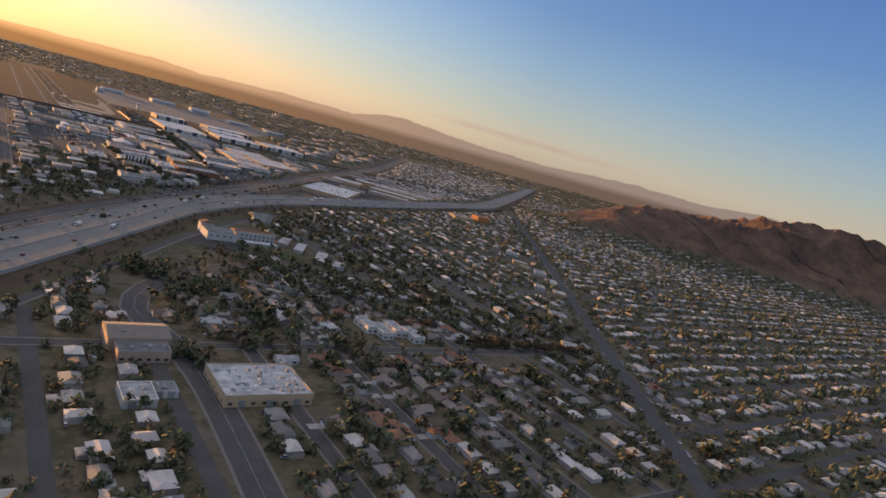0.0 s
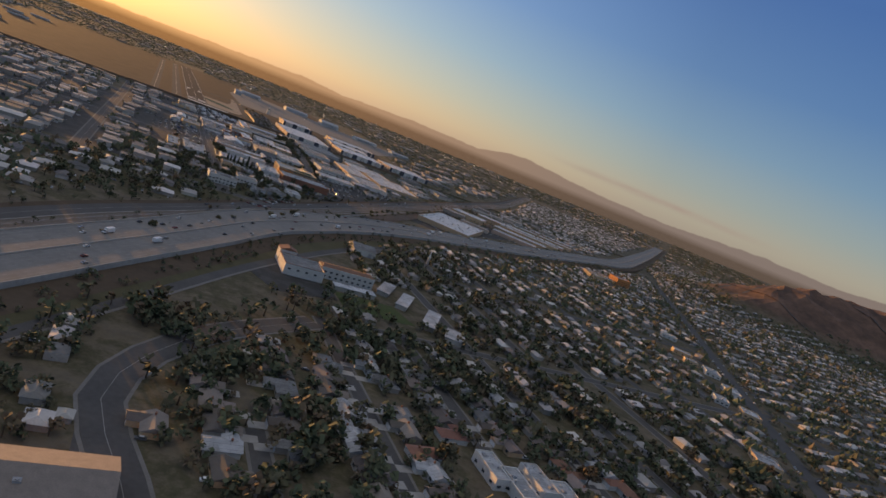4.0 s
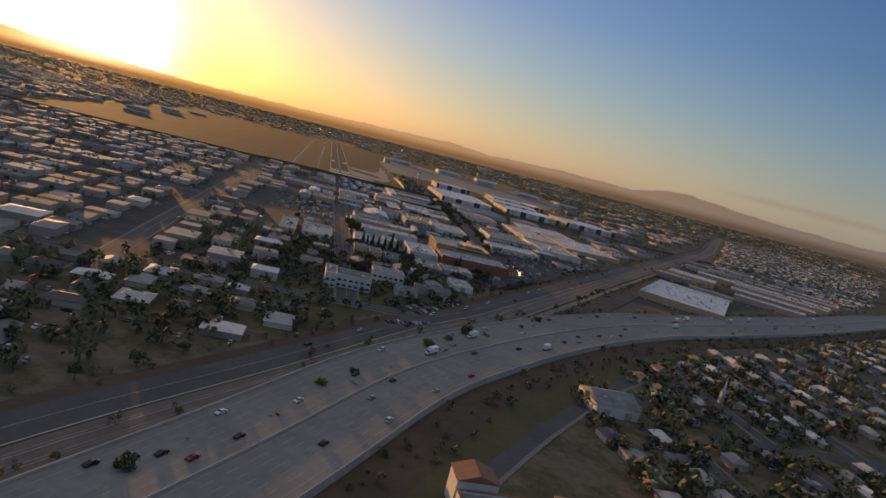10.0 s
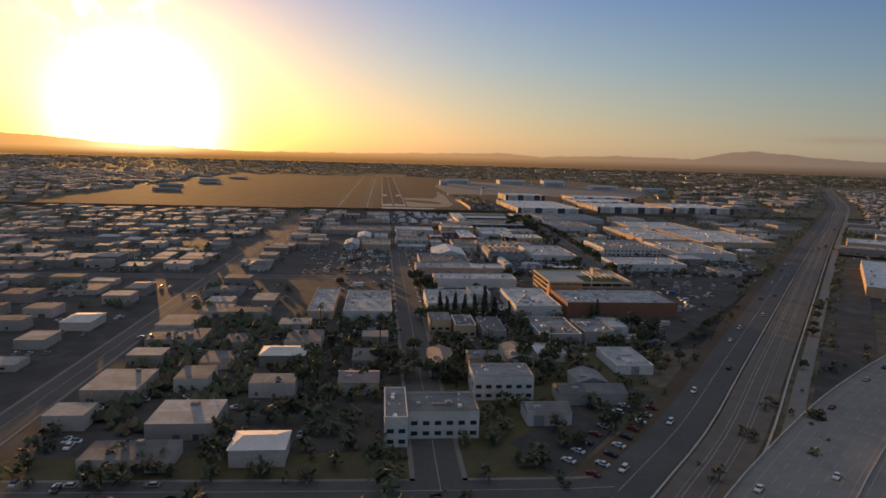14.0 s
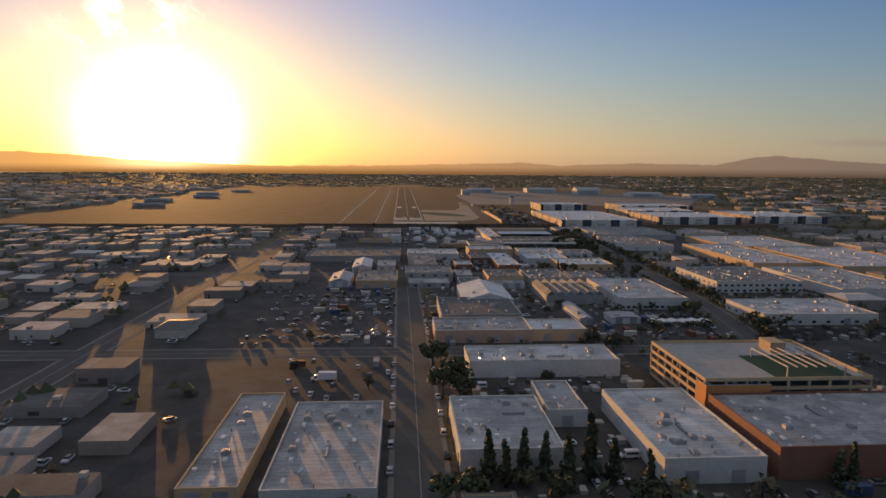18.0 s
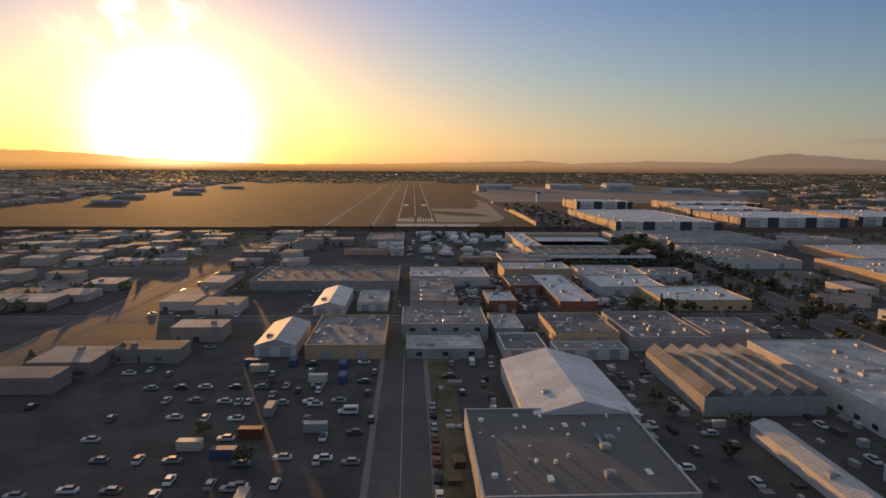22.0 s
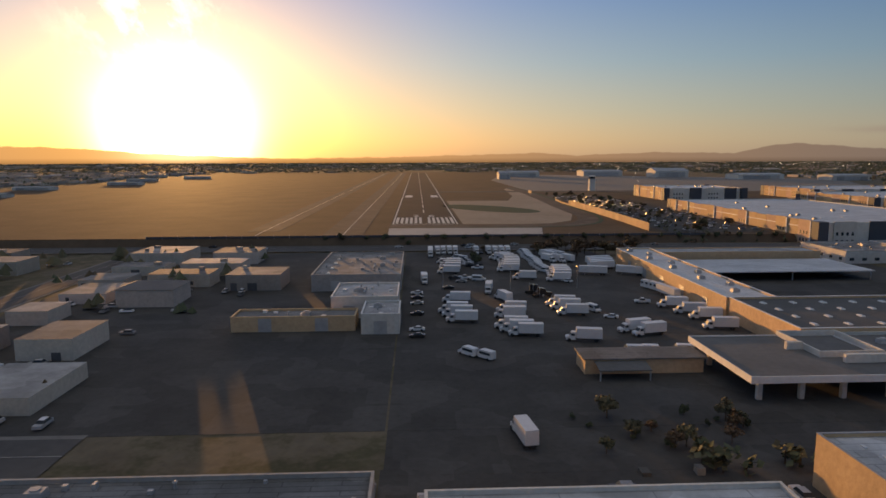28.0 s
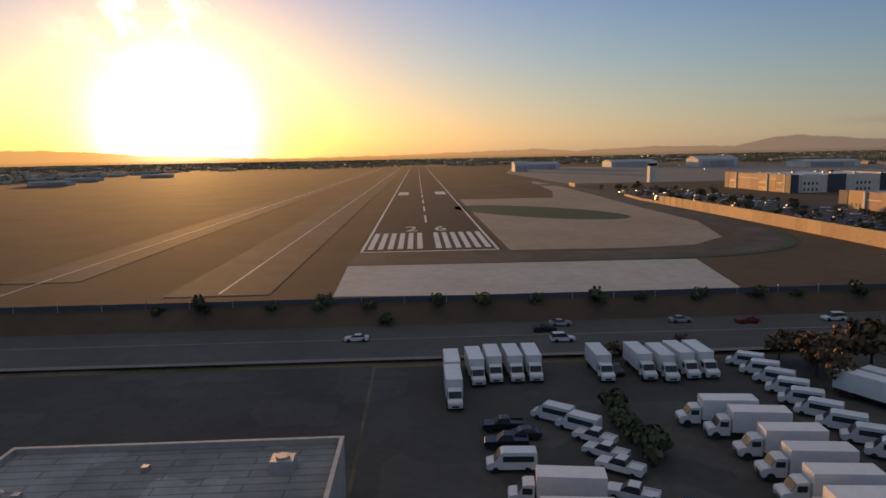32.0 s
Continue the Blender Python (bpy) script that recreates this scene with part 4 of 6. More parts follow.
def filling_canopy():
    b = thing("canopy", pose(62, -318.5, -5), "flat canopy on square columns beside the depot", "canopy")
    part("roof", Shape().box(0, 36, 0, 30, 4.6, 5.6), ROOF_DARK, b)
    part("fascia", Shape().ring(-0.25, 36.25, -0.25, 30.25, 4.4, 5.9, 0.25), TRIM, b, "white fascia band")
    for x in (3, 12, 21, 31):
        for y in (2.5, 25):
            part("column", Shape().box(x - 0.5, x + 0.5, y - 0.5, y + 0.5, 0, 4.6), WALL_WHITE, b)
    g = thing("guard_hut", pose(33, -299, -5), "small tan hut with a lean-to roof at the lot's edge", "hut")
    part("wall", Shape().ring(0, 28, 0, 8, -0.3, 3.6, 0.3), WALL_TAN, g)
    part("roof", Shape().box(-0.5, 28.5, -0.5, 8.5, 3.6, 3.9), ROOF_GREY, g)
    part("awning", Shape().add([(2, -5, 2.6), (14, -5, 2.6), (14, -0.4, 3.3), (2, -0.4, 3.3), (2, -5, 2.4), (14, -5, 2.4), (14, -0.4, 3.1), (2, -0.4, 3.1)], [(0, 1, 2, 3), (7, 6, 5, 4), (0, 4, 5, 1), (1, 5, 6, 2), (2, 6, 7, 3), (3, 7, 4, 0)]), ROOF_DARK, g, "dark lean-to roof")
    part("low_wall", Shape().box(28.3, 30.5, 8.2, 8.6, 0, 1.5).box(30.5, 31.2, 7.9, 8.9, 0, 1.9), WALL_WHITE, g, "low white wall")
    for x in (2.3, 13.7):
        part("post", Shape().box(x - 0.15, x + 0.15, -4.9, -4.6, 0, 2.5), STEEL, g)


filling_canopy()


def carport(x, y, turn):
    b = thing("carport", pose(x, y, ground(x, y), 0, 0, turn), "white fabric carport on slim posts in a yard", "carport", "carports")
    part("roof", Shape().gable(-2.6, 2.6, -3, 3, 2.5, 3.4, 0.2, "y"), TRIM, b)
    for px in (-2.5, 2.5):
        for py in (-2.8, 2.8):
            part("post", Shape().box(px - 0.06, px + 0.06, py - 0.06, py + 0.06, 0, 2.5), STEEL, b)


for k in range(6):
    carport(125 + k * 5.6, -665 - (k % 2) * 0.8, 3 * (k % 3))


def gable_hall(x0, x1, y0, y1, h, ridge, label, bays=1, along="y", mat=METAL_ROOF, wall=WALL_WHITE):
    """A hall under one or several pitched roofs."""
    w, d = x1 - x0, y1 - y0
    cx, cy = (x0 + x1) / 2, (y0 + y1) / 2
    b = thing("gabled_hall", pose(cx, cy, ground(cx, cy)), label, "building", "industrial buildings")
    TAKEN.append((x0, x1, y0, y1))
    part("wall", Shape().ring(-w / 2, w / 2, -d / 2, d / 2, -0.5, h, 0.3), wall, b)
    for i in range(bays):
        a = -w / 2 + w * i / bays
        part("roof", Shape().gable(a, a + w / bays, -d / 2, d / 2, h + 0.02, h + ridge, 0.25 if bays == 1 else 0.0, along), mat, b)
    for i in range(2):
        part("roller_door", DOOR, None, b, at=pose(-w / 4 + i * w / 2, -d / 2 - 0.04, 0.02))
    part("rooftop_unit", UNIT, None, b, at=pose(-w / 4, -d / 4, h + ridge * 0.35))
    return b


gable_hall(46, 73, -978, -966, 4.5, 2.2, "long apartment house under a grey hipped roof", 1, "x", ROOF_GREY, STUCCO)
gable_hall(57, 70, -965, -950, 4.5, 2.2, "apartment wing under a grey pitched roof", 1, "y", ROOF_GREY, STUCCO)
gable_hall(29, 45, -997, -985, 4.5, 2.4, "pale corner house under a grey pitched roof", 1, "x", ROOF_GREY, WALL_WHITE)
gable_hall(-40, -24, -965, -950, 5, 2.2, "tan apartment house under a brown pitched roof", 1, "x", TILE_ROOF, WALL_TAN)
gable_hall(-2, 9, -945, -922, 6, 2.2, "white apartment house under a brown pitched roof", 1, "y", TILE_ROOF, WALL_WHITE)
gable_hall(16, 30, -938, -925, 6, 2.2, "tan apartment house under a grey pitched roof", 1, "x", ROOF_GREY, WALL_TAN)
gable_hall(34, 46, -935, -912, 5, 2.0, "white house under a grey pitched roof", 1, "y", ROOF_GREY, WALL_WHITE)
gable_hall(26, 56, -623, -574, 6, 4.2, "white gabled hall with a bright white roof", mat=ROOF_BRIGHT)
gable_hall(79, 115, -610, -564, 6, 2.6, "grey sawtooth workshop with a row of ridged roofs", 6, mat=ROOF_GREY, wall=WALL_GREY)
gable_hall(85, 92, -664, -624, 3.6, 1.4, "long narrow shed with a pale ridged roof")
gable_hall(103, 119, -662, -648, 3.6, 0.7, "low shed with a pale metal roof")
gable_hall(-62, -47, -548, -512, 4.5, 2.4, "white gabled shed with a pale roof", mat=METAL_ROOF)
gable_hall(-51, -36, -480, -436, 5, 2.2, "white gabled shed with a bright roof", mat=ROOF_BRIGHT)


def parking_garage():
    b = thing("parking_garage", pose(90, -795, -1), "pale concrete parking garage with open decks", "garage")
    TAKEN.append((88, 152, -797, -746))
    w, d = 58, 46
    for k in range(5):
        z = k * 3.2
        part("deck", Shape().box(0, w, 0, d, z, z + 0.35), CONCRETE, b)
        if k < 5:
            part("parapet", Shape().ring(-0.2, w + 0.2, -0.2, d + 0.2, z + 0.35, z + 1.4, 0.25), WALL_TAN, b)
    for k in range(4):
        z = k * 3.2 + 0.35
        for i in range(9):
            x = i * w / 8
            for y in (0.4, d - 0.4):
                part("column", Shape().box(x - 0.35, x + 0.35, y - 0.35, y + 0.35, z, z + 2.85), WALL_TAN, b)
        for i in range(1, 7):
            y = i * d / 7
            for x in (0.4, w - 0.4):
                part("column", Shape().box(x - 0.35, x + 0.35, y - 0.35, y + 0.35, z, z + 2.85), WALL_TAN, b)
    for i in range(7):
        part("pergola_beam", Shape().box(30 + i * 3.4, 30.4 + i * 3.4, 3, 26, 16.4, 16.8), STEEL, b)
    for x, y in ((30, 3), (50.6, 3), (30, 25.6), (50.6, 25.6)):
        part("pergola_post", Shape().box(x, x + 0.4, y, y + 0.4, 13.1, 16.4), STEEL, b)
    part("court", Shape().box(26, 54, 2, 28, 13.16, 13.2), GREEN, b, "green sports court on the top deck")
    part("stair_tower", Shape().box(40, 46, 30, 38, 0, 17.5), WALL_TAN, b)
    part("ramp_wall", Shape().box(0.5, w - 0.5, 22.8, 23.2, 0, 13), WALL_GREY, b)


parking_garage()


def business_block(x0, x1, y0, y1, h=11):
    """A tilt-up business park building: white walls, tan bays and slate-blue corners."""
    w, d = x1 - x0, y1 - y0
    b = thing("business_park_building", pose((x0 + x1) / 2, (y0 + y1) / 2, 0.0 if y0 > -80 else ground(x0, y0)), "white and tan tilt-up business building with dark corners", "building", "business park")
    TAKEN.append((x0, x1, y0, y1))
    part("wall", Shape().ring(-w / 2, w / 2, -d / 2, d / 2, -5.5, h, 0.4), WALL_WHITE, b)
    r = part("roof", Shape().box(-w / 2 + 0.42, w / 2 - 0.42, -d / 2 + 0.42, d / 2 - 0.42, h - 1.1, h - 0.7), ROOF_BRIGHT, b)
    for sy in (-1, 1):
        part("corner_panel", Shape().box(-w / 2 - 0.9, -w / 2 + 5, sy * d / 2 - 3.5, sy * d / 2 + 3.5, -5, h + 0.5), WALL_DARK, b, "slate-blue glazed corner")
        part("corner_panel", Shape().box(w / 2 - 5, w / 2 + 0.9, sy * d / 2 - 5, sy * d / 2 + 5, -5, h + 0.5), WALL_DARK, b, "slate-blue corner tower")
    k = max(int(d / 12), 4)
    for i in range(k):
        y = -d / 2 + 4 + (i + 0.5) * (d - 8) / k
        half = (d - 8) / k / 2
        end = i in (0, k - 1) or i % 4 == 2
        part("bay", Shape().box(-w / 2 - (0.9 if end else 0.35), -w / 2 + 0.2, y - half + 0.1, y + half - 0.1, -5, h + (0.8 if end else 0.1 + 0.4 * (i % 2))), WALL_TAN if i % 3 else WALL_PEACH, b, "tan projecting bay" if end else "tan wall panel")
        if end:
            for j in range(3):
                for z in (1.2, 5.6):
                    part("window", SLIM, None, b, at=pose(-w / 2 - 0.94, y - 3 + j * 3.0, z, 0, 0, 90))
            part("pilaster", Shape().box(-w / 2 - 1.1, -w / 2 - 0.2, y - half - 0.5, y - half + 0.5, -5, h + 0.4), TRIM, b, "white pilaster")
        else:
            part("band", Shape().box(-w / 2 - 0.45, -w / 2 - 0.2, y - half + 0.1, y + half - 0.1, h * 0.72, h * 0.76), TRIM, b)
    k = max(int(w / 22), 3)
    for i in range(k):
        x = -w / 2 + 6 + (i + 0.5) * (w - 12) / k
        part("bay", Shape().box(x - 6.5, x + 6.5, -d / 2 - 0.7, -d / 2 + 0.2, -5, h + 0.6), WALL_DARK if i % 2 else WALL_WHITE, b)
        if i % 2 == 0:
            for j in range(4):
                for z in (1.2, 5.6):
                    part("window", SLIM, None, b, at=pose(x - 4.5 + j * 3.0, -d / 2 - 0.74, z))
    for i in range(10):
        part("skylight", SKY, None, r, at=pose(rng.uniform(-w / 2 + 8, w / 2 - 8), rng.uniform(-d / 2 + 8, d / 2 - 8), h - 0.7))
        part("rooftop_unit", UNIT, None, r, at=pose(rng.uniform(-w / 2 + 8, w / 2 - 8), rng.uniform(-d / 2 + 8, d / 2 - 8), h - 0.7))


business_block(219, 335, -92, 118, 13)
business_block(261, 350, 240, 330, 12.5)
business_block(375, 500, -60, 60)
business_block(380, 500, 85, 190)
business_block(530, 650, -40, 90)
business_block(420, 560, 230, 330)
shed(197, 234, -150, -114, 6, WALL_WHITE, ROOF_GREY, 3, 2, doors=0, wins=6, label="low white office beside the boulevard")


def control_tower():
    b = thing("control_tower", pose(240, 450, 0), "white control tower with a glazed cab beside the apron", "tower")
    part("shaft", Shape().box(-4, 4, -4, 4, 0, 17), WALL_WHITE, b)
    for x in (-3, 0, 3):
        part("rib", Shape().box(x - 0.3, x + 0.3, -4.25, -3.9, 0, 16.5), TRIM, b)
    c = part("cab", Shape().tube((0, 0), 4.2, 17, 19.6, 8, 4.8), GLASS, b, "dark glazed cab")
    part("cab_roof", Shape().tube((0, 0), 5.4, 19.6, 21.2, 8, 4.6), WALL_WHITE, c)
    part("balcony", Shape().tube((0, 0), 5.4, 16.6, 17.0, 8), CONCRETE, b)
    part("antenna", Shape().tube((0, 0), 0.1, 21.2, 26, 6), STEEL, b)


control_tower()


def hangar(x0, x1, y0, y1, h, ridge, label):
    b = thing("hangar", pose((x0 + x1) / 2, (y0 + y1) / 2, 0), label, "hangar", "hangars")
    w, d = x1 - x0, y1 - y0
    part("wall", Shape().ring(-w / 2, w / 2, -d / 2, d / 2, 0, h, 0.4), WALL_WHITE, b)
    part("roof", Shape().gable(-w / 2, w / 2, -d / 2, d / 2, h, h + ridge, 0.5, "x"), METAL_ROOF, b)
    for i in range(4):
        part("hangar_door", Shape().box(-w * 0.4 + i * w * 0.2, -w * 0.4 + (i + 1) * w * 0.2 - 0.2, -d / 2 - 0.25, -d / 2 - 0.02, 0, h * 0.8), STEEL, b)


hangar(175, 200, 960, 1000, 13, 6, "white hangar with a pitched roof beside the apron")
hangar(215, 300, 1150, 1210, 11, 4, "long pale hangar with a metal roof")
hangar(420, 520, 1180, 1250, 12, 4, "long pale hangar with a metal roof")
hangar(560, 640, 1060, 1120, 15, 7, "large grey hangar with a pitched roof")
hangar(680, 780, 900, 960, 10, 3, "low hangar with a metal roof")
hangar(820, 900, 800, 850, 10, 3, "low hangar with a metal roof")
for i in range(5):
    hangar(-560 - (i % 2) * 50, -500 - (i % 2) * 50, 350 + i * 190, 366 + i * 190, 4.5, 1.2, "low row of small aircraft hangars")


def boundary_wall():
    """The tan blast wall along the field's east edge, in panels."""
    b = thing("blast_wall", pose(0, 0, 0), "long tan concrete wall lit orange along the airfield", "wall")
    for i in range(36):
        y = -50 + i * 8.2
        x = 139 + 3 * math.sin(i / 36 * math.pi) + (6 if i > 30 else 0) * (i - 30) / 6
        part("panel", Shape().box(x - 0.2, x + 0.2, y, y + 8.15, 0, 5.0 if i < 27 else 1.6), WALL_TAN, b)
    c = thing("blast_wall", pose(143, 385, 0), "short tan concrete wall on the airfield", "wall")
    part("panel", Shape().box(-0.2, 0.2, 0, 22, 0, 3.5), WALL_TAN, c)


boundary_wall()


def field_fence():
    b = thing("fence", pose(0, -73.5, 0), "low dark fence along the airfield's south edge", "fence")
    for i in range(36):
        x = -160 + i * 9.0
        part("post", Shape().box(x - 0.06, x + 0.06, -0.06, 0.06, -0.2, 1.8), STEEL, b)
        part("mesh_panel", Shape().box(x + 0.06, x + 8.94, -0.02, 0.02, 0.1, 1.3), WALL_DARK, b)


field_fence()


# ---- school, church and near blocks ----
def school():
    b = thing("school_building", pose(62, -1262, 0), "white school with red and pale roofs and rows of windows", "school")
    part("hall_wall", Shape().ring(-40, -8, -24, 4, 0, 9, 0.4), WALL_WHITE, b)
    part("hall_roof", Shape().box(-39.5, -8.5, -23.5, 3.5, 7.8, 8.2), ROOF_GREY, b, "flat grey felt roof behind a white parapet")
    part("coping", Shape().ring(-40.2, -7.8, -24.2, 4.2, 9.0, 9.25, 0.7), CLAY_ROOF, b, "red clay tile coping")
    part("main_wall", Shape().ring(-6, 40, -8, 8, 0, 9, 0.4), WALL_WHITE, b)
    part("main_roof", Shape().gable(-6, 40, -8, 8, 9, 10.8, 0.3, "x", 2), CLAY_ROOF, b, "red clay tile roof")
    part("parapet", Shape().box(-6, 40, -8.3, -7.9, 8.9, 9.7), WALL_WHITE, b)
    part("gym_wall", Shape().ring(-40, -26, 6, 16, 0, 11, 0.4), WALL_WHITE, b)
    part("gym_roof", Shape().gable(-40, -26, 6, 16, 11, 13.5, 0.4), CLAY_ROOF, b)
    for row in range(2):
        for i in range(9):
            part("window", WIN, None, b, at=pose(-3 + i * 5, -8.04, 1.6 + row * 3.8))
    for i in range(4):
        part("window", WIN, None, b, at=pose(-36 + i * 7, -24.04, 4.5))
    TAKEN.append((20, 105, -1290, -1245))
    for k, (x, y, w, d, a) in enumerate(((118, -1262, 10, 34, 30), (128, -1285, 9, 40, 30), (140, -1318, 10, 46, 30), (150, -1345, 14, 24, 30), (80, -1290, 34, 9, 0))):
        c = thing("classroom_wing", pose(x, y, 0, 0, 0, -a), "long low classroom wing with a pale flat roof", "school", "classroom wings")
        part("wall", Shape().ring(-w / 2, w / 2, -d / 2, d / 2, 0, 3.6, 0.3), STUCCO, c)
        part("roof", Shape().box(-w / 2 - 0.8, w / 2 + 0.8, -d / 2 - 0.8, d / 2 + 0.8, 3.6, 4.0), ROOF_WHITE, c)
        for i in range(int(d / 4)):
            part("window", WIN, None, c, at=pose(-w / 2 - 0.04, -d / 2 + 2 + i * 4, 1.2, 0, 0, 90))
    sheet("lot_school", [(10, -1330), (60, -1318), (60, -1292), (22, -1240), (-22, -1262)], LOT, "school car park", 0.12)
    sheet("field_school", [(62, -1335), (120, -1335), (112, -1300), (62, -1298)], LAWN, "dull green school field", 0.12)


school()
gable_hall(116, 140, -1156, -1132, 6, 4, "pale church hall with a pitched roof", 1, "x", ROOF_GREY)


def steeple():
    b = thing("church_steeple", pose(225, -1101, 0), "slim white church spire", "church")
    part("base", Shape().box(-1.2, 1.2, -1.2, 1.2, 0, 8), WALL_WHITE, b)
    part("spire", Shape().tube((0, 0), 1.2, 8, 17, 4, 0.05), TRIM, b)


steeple()
shed(-64, -14, -1652, -1612, 7, WALL_TAN, ROOF_WHITE, 22, 8, doors=3, wins=8, label="large low building with a mottled white roof")
shed(-107, -79, -1597, -1582, 7, WALL_PEACH, ROOF_GREY, 2, doors=0, wins=6, name="apartment_house", label="peach apartment house with stepped roofs")
gable_hall(-110, -76, -1581, -1556, 8, 3.5, "tan apartment house under a brown pitched roof", 1, "x", TILE_ROOF, WALL_PEACH)
shed(-112, -96, -1650, -1630, 5, WALL_WHITE, ROOF_WHITE, 1)
shed(-97, -84, -1640, -1628, 4, WALL_WHITE, ROOF_GREY, 1)
for k, (x, y) in enumerate(((88, -1526), (96, -1538), (112, -1532), (122, -1545))):
    shed(x - 5, x + 5, y - 12, y + 12, 6, WALL_WHITE, ROOF_WHITE, 1, doors=0, wins=2, name="apartment_house", label="white apartment block among houses")
shed(795, 830, -778, -750, 15, WALL_ORANGE, ROOF_GREY, 2, doors=0, wins=6, name="office_building", label="tall orange-lit office block among houses")
for k in range(3):
    shed(722 + k * 8, 782 + k * 4, -784 + k * 18, -772 + k * 18, 7, WALL_TAN, ROOF_WHITE, 2, doors=0, wins=6, name="apartment_house", label="long pale apartment row near the freeway")


def utility_pole(x, y, h=10.5, turn=0):
    b = thing("utility_pole", pose(x, y, ground(x, y), 0, 0, turn), "tall wooden utility pole with cross-arms beside the street", "pole", "utility poles")
    part("pole", Shape().tube((0, 0), 0.17, -0.5, h, 7, 0.1), POLE_WOOD, b)
    for z in (h - 0.6, h - 1.8):
        part("cross_arm", Shape().box(-1.3, 1.3, -0.08, 0.08, z - 0.08, z + 0.08), POLE_WOOD, b)
    part("transformer", Shape().tube((0.35, 0), 0.25, h - 3.4, h - 2.4, 8), STEEL, b)


for k in range(9):
    utility_pole(12 + k * 38, -478.5)
    utility_pole(3.5, -600 - k * 40, 10.5, 90)


def lot_lamp(x, y):
    b = thing("lot_lamp", pose(x, y, ground(x, y)), "slim steel lamp post standing in the lot", "lamp", "lot lamps")
    part("pole", Shape().tube((0, 0), 0.1, 0, 8.5, 7, 0.07), STEEL, b)
    part("lamp_head", Shape().box(-0.25, 0.25, -0.2, 1.1, 8.4, 8.65, 0.05), STEEL, b)


for k in range(3):
    lot_lamp(4 + k * 26, -200)


# ---- vehicles (built facing +y) ----
WHEEL = Shape().tube((0, 0.36), 0.36, -0.13, 0.13, 12, axis="x").mesh("wheel", RUBBER)
BIG_WHEEL = Shape().tube((0, 0.5), 0.5, -0.18, 0.18, 12, axis="x").mesh("wheel", RUBBER)
HEADLAMP = Shape().box(-0.2, 0.2, -0.04, 0.04, -0.1, 0.1, 0.02).mesh("headlamp", LENS)


def wheels(b, xs, ys, me):
    for x in xs:
        for y in ys:
            part("wheel", me, None, b, at=pose(x, y, 0))


def car(m, paint, label, suv=False):
    b = thing("car", m, label, "car", "cars")
    h = 1.75 if suv else 1.42
    part("body", Shape().profile([(-2.3, 0.35), (2.2, 0.3), (2.3, 0.55), (2.2, 0.78), (1.1, 0.95), (-1.9, 1.0), (-2.3, 0.9)], -0.9, 0.9, 0.06), paint, b)
    back = -2.15 if suv else -1.7
    part("glass_house", Shape().profile([(back, 0.95), (1.05, 0.93), (0.3, h - 0.06), (back + (0.15 if suv else 0.7), h - 0.05)], -0.82, 0.82, 0.14), GLASS, b)
    part("roof", Shape().profile([(back + (0.2 if suv else 0.75), h - 0.05), (0.28, h - 0.06), (0.1, h), (back + (0.35 if suv else 0.9), h)], -0.69, 0.69, 0.05), paint, b)
    wheels(b, (-0.85, 0.85), (-1.4, 1.4), WHEEL)
    return b


def van(m):
    b = thing("van", m, "white passenger van parked in the lot", "van", "vans")
    part("body", Shape().profile([(-2.9, 0.45), (2.7, 0.4), (2.85, 0.7), (2.75, 1.05), (1.9, 1.3), (1.2, 2.25), (0.9, 2.4), (-2.8, 2.4), (-2.9, 2.2)], -1.0, 1.0, 0.1), PAINT_WHITE, b)
    part("windscreen", Shape().profile([(1.24, 2.22), (1.93, 1.32), (1.98, 1.32), (1.3, 2.24)], -0.86, 0.86), GLASS, b, "dark windscreen")
    for x in (-1.0, 0.96):
        part("side_window", Shape().box(x, x + 0.04, -2.5, 1.0, 1.35, 2.0), GLASS, b)
    wheels(b, (-0.9, 0.9), (-1.8, 1.8), WHEEL)
    for x in (-0.7, 0.7):
        part("headlamp", HEADLAMP, None, b, at=pose(x, 2.82, 0.85))
    return b


def box_truck(m, length=7.0):
    b = thing("box_truck", m, "white box truck with a tall cargo body", "truck", "box trucks")
    part("cargo_box", Shape().box(-1.25, 1.25, -length / 2 - 1.2, length / 2 - 1.2, 1.05, 3.75, 0.03), PAINT_WHITE, b)
    part("chassis", Shape().box(-0.5, 0.5, -length / 2 - 1, length / 2 + 1.6, 0.6, 1.0), RUBBER, b, "dark steel chassis")
    y = length / 2 - 1.05
    part("cab", Shape().profile([(y, 0.55), (y + 2.6, 0.5), (y + 2.7, 1.2), (y + 2.55, 1.45), (y + 1.7, 1.6), (y + 1.2, 2.5), (y + 0.9, 2.65), (y, 2.65)], -1.05, 1.05, 0.08), PAINT_WHITE, b)
    part("windscreen", Shape().profile([(y + 1.25, 2.45), (y + 1.72, 1.64), (y + 1.77, 1.64), (y + 1.3, 2.47)], -0.9, 0.9), GLASS, b, "dark windscreen")
    for x in (-1.03, 0.97):
        part("side_window", Shape().box(x, x + 0.06, y + 0.25, y + 1.25, 1.65, 2.3), GLASS, b)
    wheels(b, (-1.0, 1.0), (y + 1.7, -length / 2 + 0.4), BIG_WHEEL)
    for x in (-0.75, 0.75):
        part("headlamp", HEADLAMP, None, b, at=pose(x, y + 2.7, 1.0))
    return b


